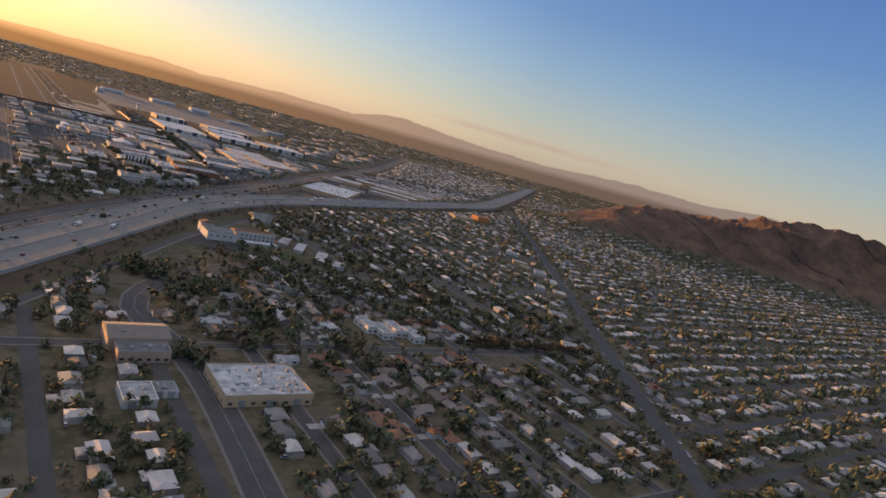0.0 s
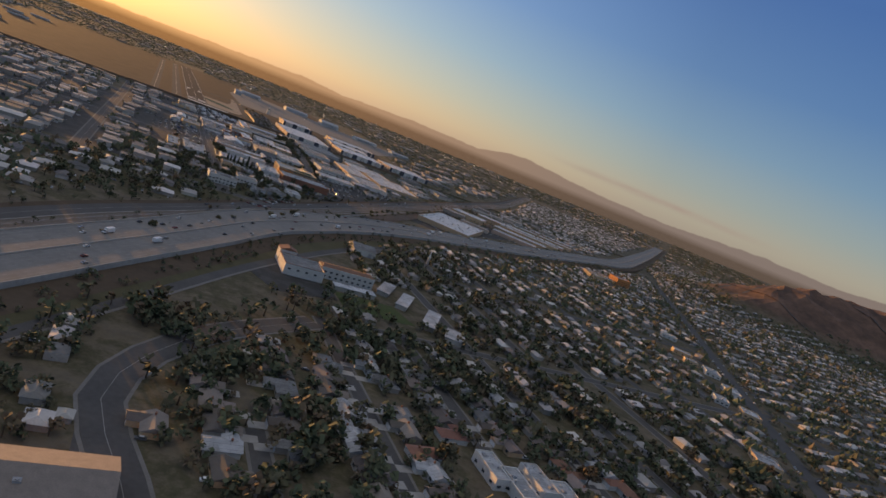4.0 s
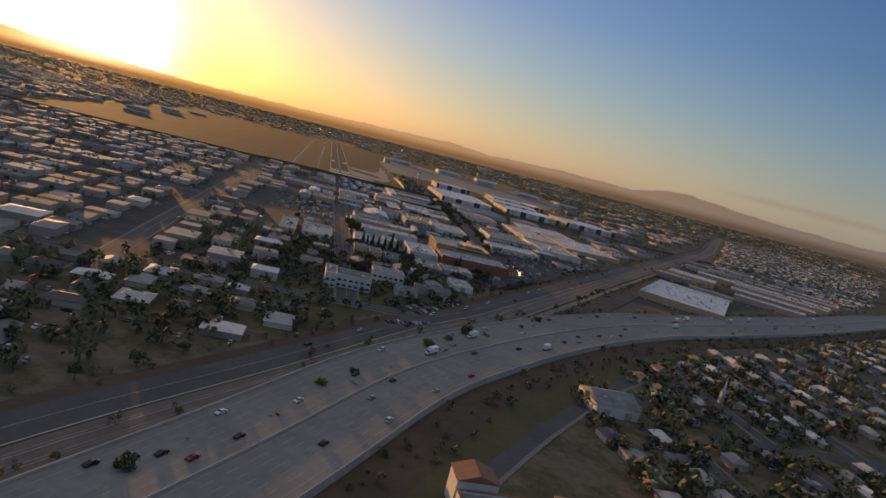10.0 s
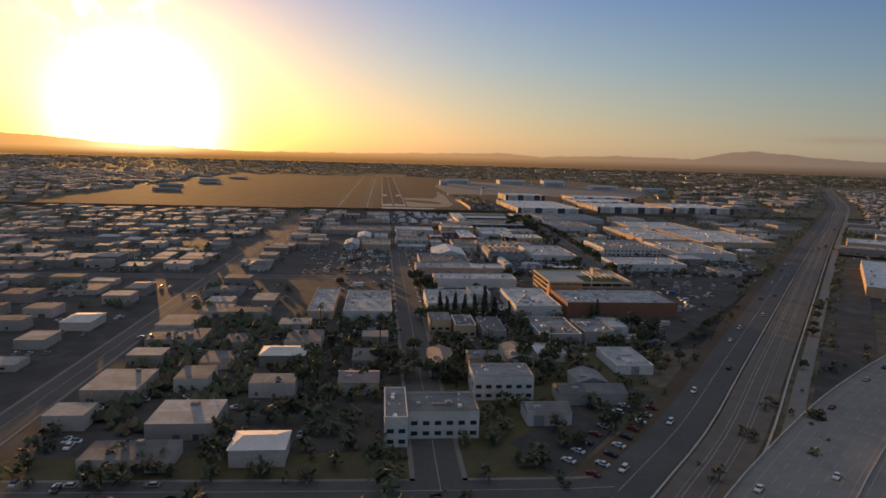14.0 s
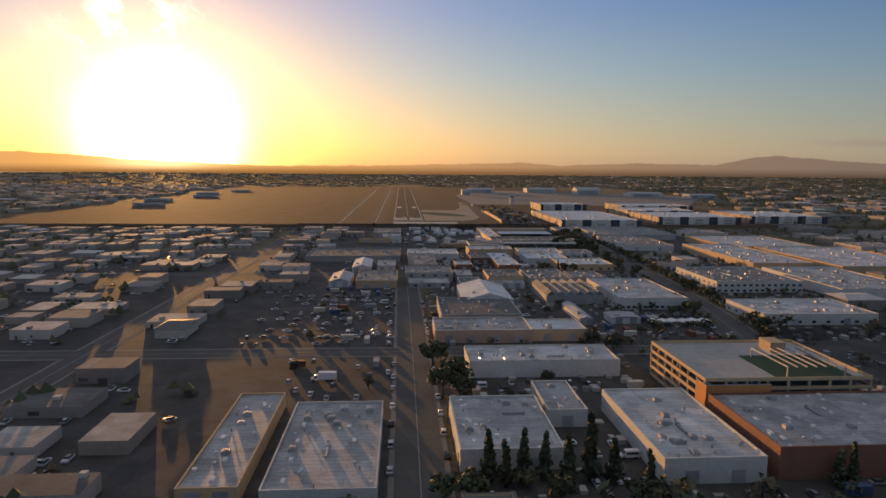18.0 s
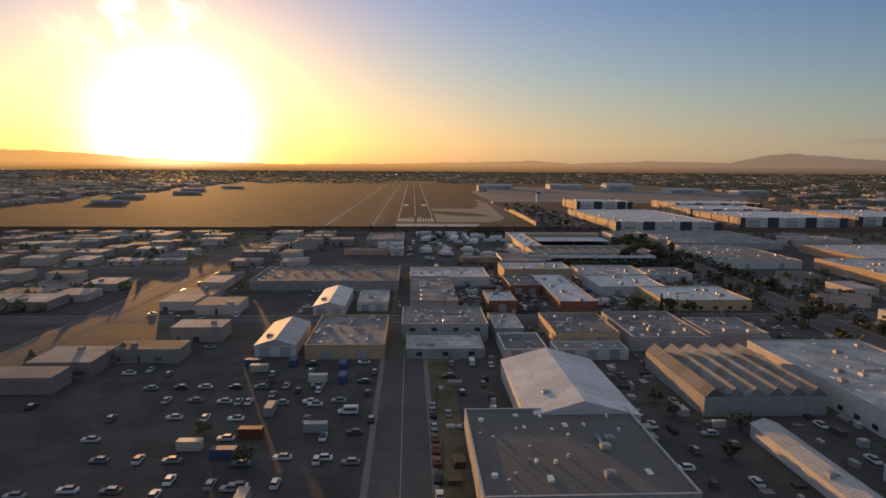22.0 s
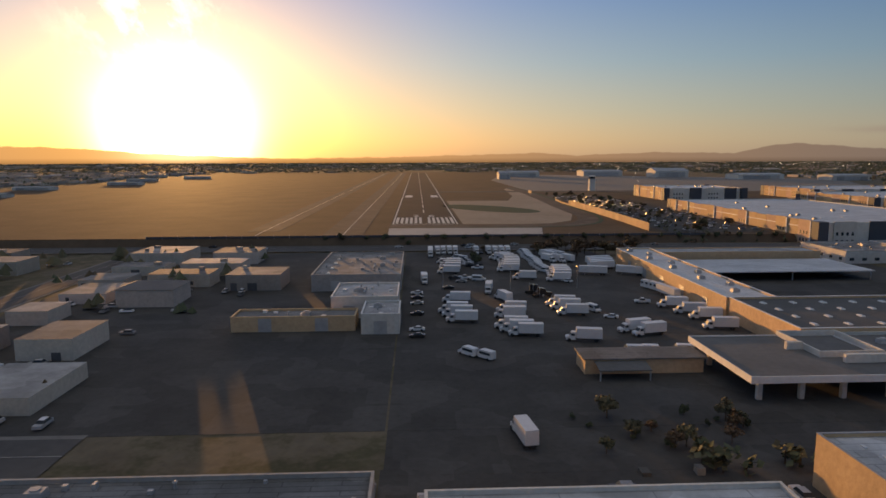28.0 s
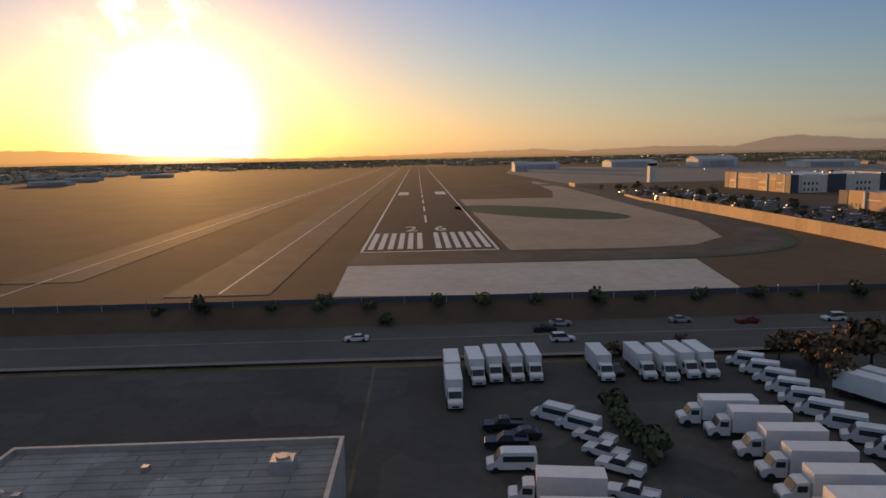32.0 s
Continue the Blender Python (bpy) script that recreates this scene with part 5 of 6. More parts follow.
def trailer(m, label="white cargo trailer parked in the lot"):
    b = thing("trailer", m, label, "trailer", "trailers")
    part("cargo_box", Shape().box(-1.28, 1.28, -6, 6, 1.1, 3.9, 0.03), PAINT_WHITE, b)
    part("chassis", Shape().box(-0.5, 0.5, -5.8, 5.6, 0.7, 1.08), RUBBER, b)
    wheels(b, (-1.05, 1.05), (-4.6, -3.4), BIG_WHEEL)
    for x in (-0.8, 0.8):
        part("landing_leg", Shape().box(x - 0.1, x + 0.1, 3.4, 3.6, 0, 1.08), STEEL, b)
    return b


def tractor(m):
    b = thing("semi_tractor", m, "black semi-trailer tractor with chrome stacks", "truck")
    part("chassis", Shape().box(-0.55, 0.55, -3.5, 3.2, 0.7, 1.1), RUBBER, b)
    part("bonnet", Shape().profile([(1.0, 0.8), (3.3, 0.7), (3.4, 1.7), (1.0, 2.0)], -0.95, 0.95, 0.1), PAINT_DARK, b)
    part("cab", Shape().profile([(-1.4, 0.8), (1.0, 0.8), (1.0, 2.1), (0.7, 3.2), (-1.4, 3.4)], -1.15, 1.15, 0.08), PAINT_DARK, b)
    part("windscreen", Shape().box(-0.95, 0.95, 0.8, 0.95, 2.15, 2.9), GLASS, b)
    for x in (-1.05, 1.05):
        part("exhaust_stack", Shape().tube((x, -1.6), 0.1, 1.0, 4.0), STEEL, b, "chrome exhaust stack")
        part("fuel_tank", Shape().tube((-0.2, 0.8), 0.35, x - 0.3, x + 0.3, 10, axis="x"), STEEL, b)
    wheels(b, (-1.0, 1.0), (2.3, -2.2, -3.2), BIG_WHEEL)
    return b


def at(x, y, heading, z=None):
    return pose(x, y, (ground(x, y) if z is None else z) + 0.1, 0, 0, heading)


sheet("lot_trucks", [(-11.5, -328), (100, -328), (100, -250), (88, -140), (88, -101), (-11.5, -101)], LOT, "wide asphalt truck lot", 0.08)
def motorhome(m):
    b = thing("motorhome", m, "white motorhome parked along the depot wall", "motorhome")
    part("body", Shape().profile([(-5.2, 0.5), (4.6, 0.45), (5.0, 0.9), (4.9, 1.6), (4.3, 3.0), (3.9, 3.2), (-5.1, 3.2)], -1.2, 1.2, 0.08), PAINT_WHITE, b)
    part("windscreen", Shape().profile([(4.4, 2.85), (4.88, 1.7), (4.95, 1.7), (4.47, 2.88)], -1.0, 1.0), GLASS, b, "dark windscreen")
    for x in (-1.2, 1.16):
        for y in (-4.2, -1.8, 0.6, 2.8):
            part("side_window", Shape().box(x, x + 0.04, y - 0.6, y + 0.6, 1.7, 2.5), GLASS, b)
    part("roof_unit", Shape().box(-0.5, 0.5, -2, -0.8, 3.2, 3.5, 0.1), STEEL, b)
    wheels(b, (-1.0, 1.0), (-3.0, 3.2), BIG_WHEEL)


def pickup(m, paint, label):
    b = thing("pickup_truck", m, label, "pickup", "pickups")
    part("body", Shape().profile([(-2.7, 0.5), (2.6, 0.45), (2.7, 0.9), (2.5, 1.05), (1.2, 1.15), (-2.7, 1.1)], -0.95, 0.95, 0.05), paint, b)
    part("cab", Shape().profile([(-0.9, 1.12), (1.2, 1.14), (0.5, 1.8), (-0.8, 1.82)], -0.85, 0.85, 0.14), GLASS, b)
    part("roof", Shape().profile([(-0.78, 1.8), (0.48, 1.78), (0.35, 1.88), (-0.7, 1.88)], -0.72, 0.72, 0.05), paint, b)
    part("bed", Shape().ring(-0.93, 0.93, -2.68, -0.95, 1.1, 1.3, 0.08), paint, b)
    wheels(b, (-0.85, 0.85), (-1.7, 1.7), WHEEL)
    return b


T0 = box_truck(at(1, -116, 180))
for x, y, a in ((1.2, -108, 180), (5, -107, 182), (8, -106, 180), (11.3, -106, 181), (14.4, -106, 179), (25.4, -107, 180), (32, -107, 181), (35.3, -108, 179), (38.8, -107, 182), (42, -107, 180),
                (10, -146, 82), (9.3, -152, 84), (9, -158, 85), (8, -166, 84), (-3, -186, 182), (35, -128, 84), (37, -132, 82), (38, -137.5, 84), (38, -142.5, 83), (37.3, -147.5, 84),
                (36.6, -152, 85), (35.6, -157.5, 83), (34.6, -163, 84), (55, -166.5, 80), (55, -170.5, 82), (54.5, -175, 82), (54, -179, 84), (52, -186, 84), (38.8, -181.5, 82)):
    copy_thing(T0, at(x, y, a))
for x, y, a in ((8, -222, 84), (6, -238, 84), (7, -243, 86), (8, -250, 84), (24.5, -221, 20), (23.5, -245, 84), (25, -238, 84), (22, -258, 82), (23, -262, 84), (25, -266, 85), (21, -206, 170),
                (43, -230, 82), (43.5, -235, 84), (44, -243, 84), (57, -263, 105), (60, -267, 104), (80, -234, 82), (82, -243, 82), (84, -250, 84), (83, -262, 83), (40, -272, 80), (58, -136, 205), (62.5, -137, 205), (67, -136, 25)):
    copy_thing(T0, at(x, y, a))
V0 = van(at(50, -106, 56))
for i in range(1, 15):
    copy_thing(V0, at(49.8 + 0.5 * math.sin(i), -106 - i * 4.15, 56 + 5 * math.sin(i * 2.1)))
for x, y, a in ((13.8, -125, 52), (16.4, -128.5, 50), (6.3, -138, 86), (19.5, -183, 260), (7, -283, 40), (11, -286, 42), (52, -238, 200), (62, -284, 80), (49, -284, 82), (53, -284, 82)):
    copy_thing(V0, at(x, y, a))
K0 = pickup(at(17.6, -132, 50), PAINT_WHITE, "white pickup truck parked in the lot")
K1 = pickup(at(22, -149, 60), PAINT_DARK, "black pickup truck parked in the lot")
for k, x, y, a in ((K0, 17.8, -136, 50), (K0, 18.4, -139.6, 52), (K0, 17.8, -145.5, 60), (K1, 19, -149, 60), (K0, 21.5, -155, 80), (K1, 6.8, -127.5, 86), (K1, 6.5, -132.5, 84), (K0, 72, -227, 80), (K0, 14, -179, 260), (K1, 9.8, -180, 265)):
    copy_thing(k, at(x, y, a))
motorhome(at(84, -204, 200))
copy_thing(T0, at(13, -333, 8))
R0 = trailer(at(64, -124, 208))
for x, y, a in ((60, -124, 206), (80, -144, 104), (79.5, -149, 103), (78.5, -154, 104), (77.5, -159, 103), (70, -172, 75), (85, -217, 10), (86, -173, 60)):
    copy_thing(R0, at(x, y, a))
tractor(at(39.6, -215, -80))
tractor(at(38, -208, -60))

CARS = [car(at(-16, -87, 90), PAINT_WHITE, "white car on the street"), car(at(21, -84, -90), PAINT_DARK, "dark car on the street"),
        car(at(50, -80, -90), PAINT_SILVER, "silver car on the street"), car(at(23, -91, -90), PAINT_WHITE, "white sport utility car", True), car(at(63, -82, 90), PAINT_RED, "dark red car on the street")]
for x, y, a, k in ((81, -82, 90, 3), (25, -80, -90, 2), (-120, -82, 90, 1), (-90, -90, -90, 0), (130, -84, 90, 2), (12, -186, 80, 2), (6, -199, 85, 1), (9, -130, 90, 1), (55, -188, 40, 0),
                   (-6, -208, 92, 0), (-6, -216, 90, 1), (-6, -225, 90, 2), (-6, -240, 92, 1), (-6, -259, 90, 0), (-6, -266, 90, 1), (28, -107, 180, 1), (55, -247, 70, 0)):
    copy_thing(CARS[k], at(x, y, a))
for i in range(9):
    copy_thing(CARS[i % 4], at(29.5, -402 - i * 4.2, 90))
for i in range(12):
    copy_thing(CARS[rng.randrange(5)], at(2.2, -600 - i * 7.3 - rng.random() * 2, 0 if i % 2 else 180))
for i in range(14):
    copy_thing(CARS[rng.randrange(4)], at(-14.2 + 16.4 * (i % 2), -730 - i * 8 - rng.random() * 3, 0))


def along(points, s):
    """Place and heading s metres along a smooth line."""
    line = smooth(points, 10)
    for a, b in zip(line, line[1:]):
        d = math.hypot(b[0] - a[0], b[1] - a[1])
        if s <= d:
            return a[0] + (b[0] - a[0]) * s / d, a[1] + (b[1] - a[1]) * s / d, math.degrees(math.atan2(b[1] - a[1], b[0] - a[0])) - 90
        s -= d
    return (*line[-1], 0)


for i in range(95):
    x, y, a = along(FWY, 380 + i * 13.5 + rng.uniform(-6, 6))
    off = rng.choice((-21.6, -17.9, -14.2, -10.5, -6.8, 3.4, 6.8, 10.5, 14.2, 17.9, 21.6))
    nx, ny = math.cos(radians(a)), math.sin(radians(a))
    m = pose(x + nx * off, y + ny * off, FZ + 0.05, 0, 0, a if off > 0 else a + 180)
    copy_thing(T0 if rng.random() < 0.08 else CARS[rng.randrange(5)], m)
for i in range(16):
    x, y, a = along(RAIL, 700 + i * 42 + rng.uniform(-12, 12))
    off = rng.choice((-4.5, 2.8))
    copy_thing(CARS[rng.randrange(5)], pose(x + math.cos(radians(a)) * off, y + math.sin(radians(a)) * off, 0.2, 0, 0, a if off > 0 else a + 180))
sheet("lot_station", [(30, -1036), (90, -965), (75, -955), (20, -1010)], LOT, "asphalt car park by the railway road", 0.12)
for i in range(9):
    for j in range(2):
        copy_thing(CARS[rng.randrange(5)], at(36 + i * 5 + j * 5, -1024 + i * 6.3 - j * 9, 40))
for i in range(10):
    copy_thing(CARS[rng.randrange(5)], at(18 + i * 3.0, -1066 + i * 1.3, 25))


# ---- trees ----
def leaf_cloud(seed, blobs, n, leaf):
    """A crown of many small leaf cards round uneven limbs."""
    g = np.random.default_rng(seed)
    s = Shape()
    for cx, cy, cz, rx, rz in blobs:
        for _ in range(n):
            d = g.normal(size=3)
            d /= np.linalg.norm(d)
            k = g.uniform(0.45, 1.05)
            c = np.array((cx, cy, cz)) + d * (rx, rx, rz) * k
            a = g.normal(size=3)
            a /= np.linalg.norm(a)
            b = np.cross(a, d) + 0.01
            b /= np.linalg.norm(b)
            q = leaf * g.uniform(0.6, 1.4)
            s.add([c + a * q, c + b * q * 0.8, c - a * q * 0.9, c - b * q], [(0, 1, 2, 3)])
    return s


def tree(m, seed, kind):
    g = random.Random(seed)
    if kind == "cypress":
        label, cat = "tall dark conifer with a narrow pointed crown", "tree"
        blobs = [(g.uniform(-.5, .5), g.uniform(-.5, .5), 2 + i * 1.9, 2.7 - i * 0.34, 1.6) for i in range(7)]
        n, leaf, mat, th = 70, 0.62, LEAF_A, 10
    elif kind == "bush":
        label, cat = "rounded dark green bush beside the street", "bush"
        blobs = [(g.uniform(-.7, .7), g.uniform(-.7, .7), 1.5 + g.uniform(-.3, .6), 1.1, 0.9) for i in range(4)]
        n, leaf, mat, th = 55, 0.34, LEAF_A, 1.2
    elif kind == "palm":
        label, cat = "slim tall fan palm with a small crown", "palm"
        b = thing("palm_tree", m, label, cat, "palms")
        part("trunk", Shape().tube((0, 0), 0.3, 0, 14, 7, 0.2), BARK, b)
        s = Shape()
        for i in range(16):
            a = i * 2.4
            e = 0.6 - (i % 4) * 0.45
            d = Vector((math.cos(a) * math.cos(e), math.sin(a) * math.cos(e), math.sin(e)))
            w = Vector((-math.sin(a), math.cos(a), 0))
            p = Vector((0, 0, 14))
            s.add([p, p + d * 1.2 + w * 0.5, p + d * 2.4 - Vector((0, 0, 0.7)), p + d * 1.2 - w * 0.5], [(0, 1, 2, 3)])
        part("crown", s, LEAF_A, b)
        return b
    else:
        label, cat = {"dark": "broad tree with dark green leaves", "olive": "broad tree with dull olive leaves", "rust": "broad tree with rust-brown autumn leaves"}[kind], "tree"
        blobs = [(0, 0, 5.2, 2.6, 1.9)] + [(2.1 * math.cos(i * 1.3 + seed), 2.1 * math.sin(i * 1.3 + seed), g.uniform(3.6, 6.4), g.uniform(1.4, 2.2), g.uniform(1.1, 1.6)) for i in range(5)]
        n, leaf, mat, th = 60, 0.5, {"dark": LEAF_A, "olive": LEAF_B, "rust": LEAF_C}[kind], 4.5
    b = thing("bush" if kind == "bush" else "tree", m, label, cat, "trees")
    trunk = Shape().tube((0, 0), 0.3 if kind != "bush" else 0.12, -0.3, th * 0.8, 7, 0.12)
    if kind not in ("cypress", "bush"):
        for cx, cy, cz, _, _ in blobs[1:]:
            o = Vector((0, 0, 2.4))
            e = Vector((cx, cy, cz))
            w = Vector((0.1, 0.1, 0))
            trunk.add([o - w, o + w, e + w * 0.3, e - w * 0.3, o + Vector((-0.1, 0.1, 0)), e + Vector((-0.03, 0.03, 0))], [(0, 1, 2, 3), (1, 4, 5, 2), (4, 0, 3, 5)])
    part("trunk", trunk, BARK, b)
    part("crown", leaf_cloud(seed, blobs, n, leaf), mat, b)
    return b


KINDS = {k: [tree(at(x, y, 0), 11 + i, k)] for i, (k, x, y) in enumerate((("dark", 184, -206), ("olive", 172, -296), ("rust", 98, -118), ("cypress", 12, -836), ("bush", -11, -76.5), ("palm", -40, -900)))}
KINDS["dark"].append(tree(at(6, -728, 0), 31, "dark"))
KINDS["olive"].append(tree(at(105, -475, 0), 32, "olive"))
KINDS["rust"].append(tree(at(88, -111, 0), 33, "rust"))


def plant(kind, x, y, s=1.0):
    ob = copy_thing(rng.choice(KINDS[kind]), at(x, y, rng.uniform(0, 360)))
    ob.scale = (s * rng.uniform(0.9, 1.12), s * rng.uniform(0.9, 1.12), s * rng.uniform(0.85, 1.2))
    return ob


for i in range(1, 27):
    plant("bush", -11 - 60 + i * 11.6 + 1.5 * math.sin(i * 2.3), -73.4, 1.1 + 0.25 * math.sin(i * 3.7))
for x, y, s in ((21, -836, 1), (27, -835, 0.9), (33, -837, 1.05), (45, -838, 0.95), (39, -836, 1.1), (16, -838, 0.9), (53, -842, 0.8), (104, -842, 0.8), (107, -843, 0.75), (119, -477, 0.6), (106, -478, 0.6)):
    plant("cypress", x, y, s)
for x, y, s in ((0, -845, 1.2), (28, -850, 1.1), (48, -850, 1.2), (54, -872, 1.3), (46, -905, 1.2), (90, -905, 1.2), (118, -870, 1.4), (124, -884, 1.3), (112, -900, 1.2), (2, -735, 1.6), (9, -762, 1.7), (4, -772, 1.5), (12, -775, 1.4), (6, -848, 1.3), (80, -705, 1.1), (86, -715, 1.2), (84, -560, 0.8), (130, -484, 1), (190, -215, 1.8), (178, -225, 1.7), (196, -240, 1.9), (186, -260, 1.6), (202, -190, 1.5), (170, -285, 1.5), (160, -300, 1.4)):
    plant("dark", x, y, s)
for x, y, s in ((57, -104, 0.75), (61, -107, 0.95), (58.5, -112, 0.9), (64, -110, 1.0), (68, -111, 1.05), (57.5, -118, 0.8), (73, -131, 1.0), (76.5, -119, 1.1), (82, -112, 1.1), (92, -116, 1.2), (104, -121, 1.3), (80, -700, 0.9), (90, -708, 1.0), (75, -99, 0.7), (30, -100, 0.5), (42, -100, 0.5)):
    plant("rust", x, y, s)
for i in range(7):                        # planted island between the vans
    plant("bush", 22.3 + 0.3 * i * 0.5 + rng.uniform(-0.5, 0.5), -122.5 - i * 2.6, rng.uniform(0.9, 1.3))
plant("olive", 113, -462, 0.9)
plant("dark", 124, -475, 1.0)
for i in range(24):                       # plants and scrub in the yard
    plant(rng.choice(("bush", "bush", "olive", "rust")), rng.uniform(20, 56), rng.uniform(-339, -323), rng.uniform(0.3, 0.75))
for i in range(9):
    plant("olive" if i % 3 else "rust", 96 + i * 3.6, -326 + rng.uniform(-2.5, 2), rng.uniform(0.55, 0.8))
for i in range(34):                       # along the diagonal road
    x, y, _ = along(STREETS[5][1], 8 + i * 18)
    plant(rng.choice(("dark", "olive", "dark")), x + rng.choice((-13, 13)), y + rng.uniform(-4, 4), rng.uniform(0.7, 1.3))
far_later = []
for i in range(24):                       # car park of the business park
    plant(rng.choice(("dark", "olive", "rust")), rng.uniform(150, 205), rng.uniform(-80, 330), rng.uniform(0.6, 1.0))
for i in range(130):
    far_later.append((rng.uniform(148, 214), rng.uniform(-84, 335), rng.uniform(1.0, 1.9)))
sheet("lot_business", rect(148, 214, -60, 340), LOT, "asphalt car park of the business park", 0.1)
for i in range(40):                       # apartments and railway verge
    plant(rng.choice(("dark", "dark", "olive")), rng.uniform(-60, 60), rng.uniform(-960, -895), rng.uniform(0.8, 1.4))
for i in range(30):
    x, y, a = along(RAIL, 560 + i * 24)
    off = rng.choice((-19, -22, 32, 40))
    plant(rng.choice(("dark", "olive")), x + math.cos(radians(a)) * off, y + math.sin(radians(a)) * off, rng.uniform(0.6, 1.1))
for i in range(70):                       # round the school and the freeway bank
    far_later.append((rng.uniform(20, 210), rng.uniform(-1390, -1300), rng.uniform(2.2, 4.2)))
for i in range(50):
    far_later.append((rng.uniform(105, 230), rng.uniform(-1230, -1110), rng.uniform(2.0, 4.0)))
for i in range(8):
    plant("palm", rng.uniform(-60, 60), rng.uniform(-960, -860), 1.0)


# ---- houses ----
def house(m, wall, roof, w, d, hip, label):
    b = thing("house", m, label, "house", "houses")
    h = 2.9
    part("wall", Shape().ring(-w / 2, w / 2, -d / 2, d / 2, -0.4, h, 0.25), wall, b)
    r = part("roof", Shape().gable(-w / 2, w / 2, -d / 2, d / 2, h, h + 2.0, 0.6, "x", hip), roof, b)
    part("chimney", Shape().box(w * 0.2, w * 0.2 + 0.8, -0.4, 0.4, h + 0.8, h + 2.9), WALL_BRICK, r)
    part("wing_wall", Shape().ring(w / 2 - 6.5, w / 2, d / 2 + 0.02, d / 2 + 5, -0.4, h, 0.25), wall, b)
    part("wing_roof", Shape().gable(w / 2 - 6.5, w / 2, d / 2 - 3.5, d / 2 + 5, h, h + 1.7, 0.5, "y", hip * 0.6), roof, b)
    part("garage_door", Shape().box(w / 2 - 5.7, w / 2 - 0.8, d / 2 + 5.0, d / 2 + 5.08, 0, 2.2), TRIM, b)
    part("window", WIN, None, b, at=pose(-w * 0.3, d / 2 + 0.04, 1.0))
    part("window", WIN, None, b, at=pose(-w * 0.3, -d / 2 - 0.04, 1.0))
    part("driveway", Shape().box(w / 2 - 6, w / 2 - 0.5, d / 2 + 5.1, d / 2 + 13, -0.3, 0.12), CONCRETE, b, "pale concrete driveway")
    return b


PROTO = [house(pose(*grid(60, 22), 0, 0, 0, 0), STUCCO, TILE_ROOF, 15, 9, 0, "single-storey stucco house with a grey shingle roof"),
         house(pose(*grid(85, 22), 0, 0, 0, 0), STUCCO, ROOF_GREY, 14, 10, 4, "single-storey stucco house with a pale hipped roof"),
         house(pose(*grid(110, 22), 0, 0, 0, 0), WALL_WHITE, CLAY_ROOF, 16, 9, 4, "single-storey white house with a clay tile roof"),
         house(pose(*grid(135, 22), 0, 0, 0, 0), WALL_TAN, TILE_ROOF, 13, 9, 0, "single-storey tan house with a brown shingle roof"),
         house(pose(*grid(160, 22), 0, 0, 0, 0), WALL_WHITE, ROOF_WHITE, 14, 9, 0, "single-storey white house with a white roof")]


def free(x, y, r):
    return not any(a - r < x < b + r and c - r < y < d + r for a, b, c, d in TAKEN)


GRID_DEG = math.degrees(math.atan2(U.y, U.x))
far_v, far_f, far_m = [], [], []
car_v, car_f, car_m = [], [], []


def far_box(x, y, z, w, d, h, turn, ridge):
    """A plain far house or shed, joined with the rest."""
    c, s = math.cos(turn), math.sin(turn)
    k = len(far_v)

    def q(a, b, e):
        far_v.append((x + a * c - b * s, y + a * s + b * c, z + e))

    for e in (-0.4, h):
        for a, b in ((-w / 2, -d / 2), (w / 2, -d / 2), (w / 2, d / 2), (-w / 2, d / 2)):
            q(a, b, e)
    far_f.extend([(k + i, k + (i + 1) % 4, k + 4 + (i + 1) % 4, k + 4 + i) for i in range(4)])
    far_m.extend([0] * 4)
    k = len(far_v)
    o = 0.5 if ridge else 0.02
    for a, b in ((-w / 2 - o, -d / 2 - o), (w / 2 + o, -d / 2 - o), (w / 2 + o, d / 2 + o), (-w / 2 - o, d / 2 + o)):
        q(a, b, h + 0.02)
    if ridge:
        hip = min(w, d) * 0.25
        q(-w / 2 + hip, 0, h + ridge)
        q(w / 2 - hip, 0, h + ridge)
        far_f.extend([(k, k + 1, k + 5, k + 4), (k + 1, k + 2, k + 5), (k + 2, k + 3, k + 4, k + 5), (k + 3, k, k + 4)])
        far_m.extend([1] * 4)
    else:
        far_f.append((k, k + 1, k + 2, k + 3))
        far_m.append(2)
        for i in range(int(w / 7) if w > 12 else 0):
            if rng.random() < 0.75:
                a, u, t = -w / 2 + 3 + i * 7, rng.choice((0.6, 1.2, 1.8)), rng.choice((1.4, 2.2, 3.0))
                e0 = 0.0 if t > 2 else 1.0
                k = len(far_v)
                for p, r in ((-u, e0), (u, e0), (u, e0 + min(t, h - 1.2 - e0)), (-u, e0 + min(t, h - 1.2 - e0))):
                    q(a + p, -d / 2 - 0.06, r)
                far_f.append((k, k + 1, k + 2, k + 3))
                far_m.append(3)
        for _ in range(int(w * d / 260) if w > 18 else 0):
            a, b, u = rng.uniform(-0.4, 0.4) * w, rng.uniform(-0.4, 0.4) * d, rng.uniform(0.7, 1.4)
            k = len(far_v)
            for t in (0.0, 1.2):
                for p, r in ((-u, -u), (u, -u), (u, u), (-u, u)):
                    q(a + p, b + r, h + t)
            far_f.extend([(k + i, k + (i + 1) % 4, k + 4 + (i + 1) % 4, k + 4 + i) for i in range(4)] + [(k + 4, k + 5, k + 6, k + 7)])
            far_m.extend([0] * 5)


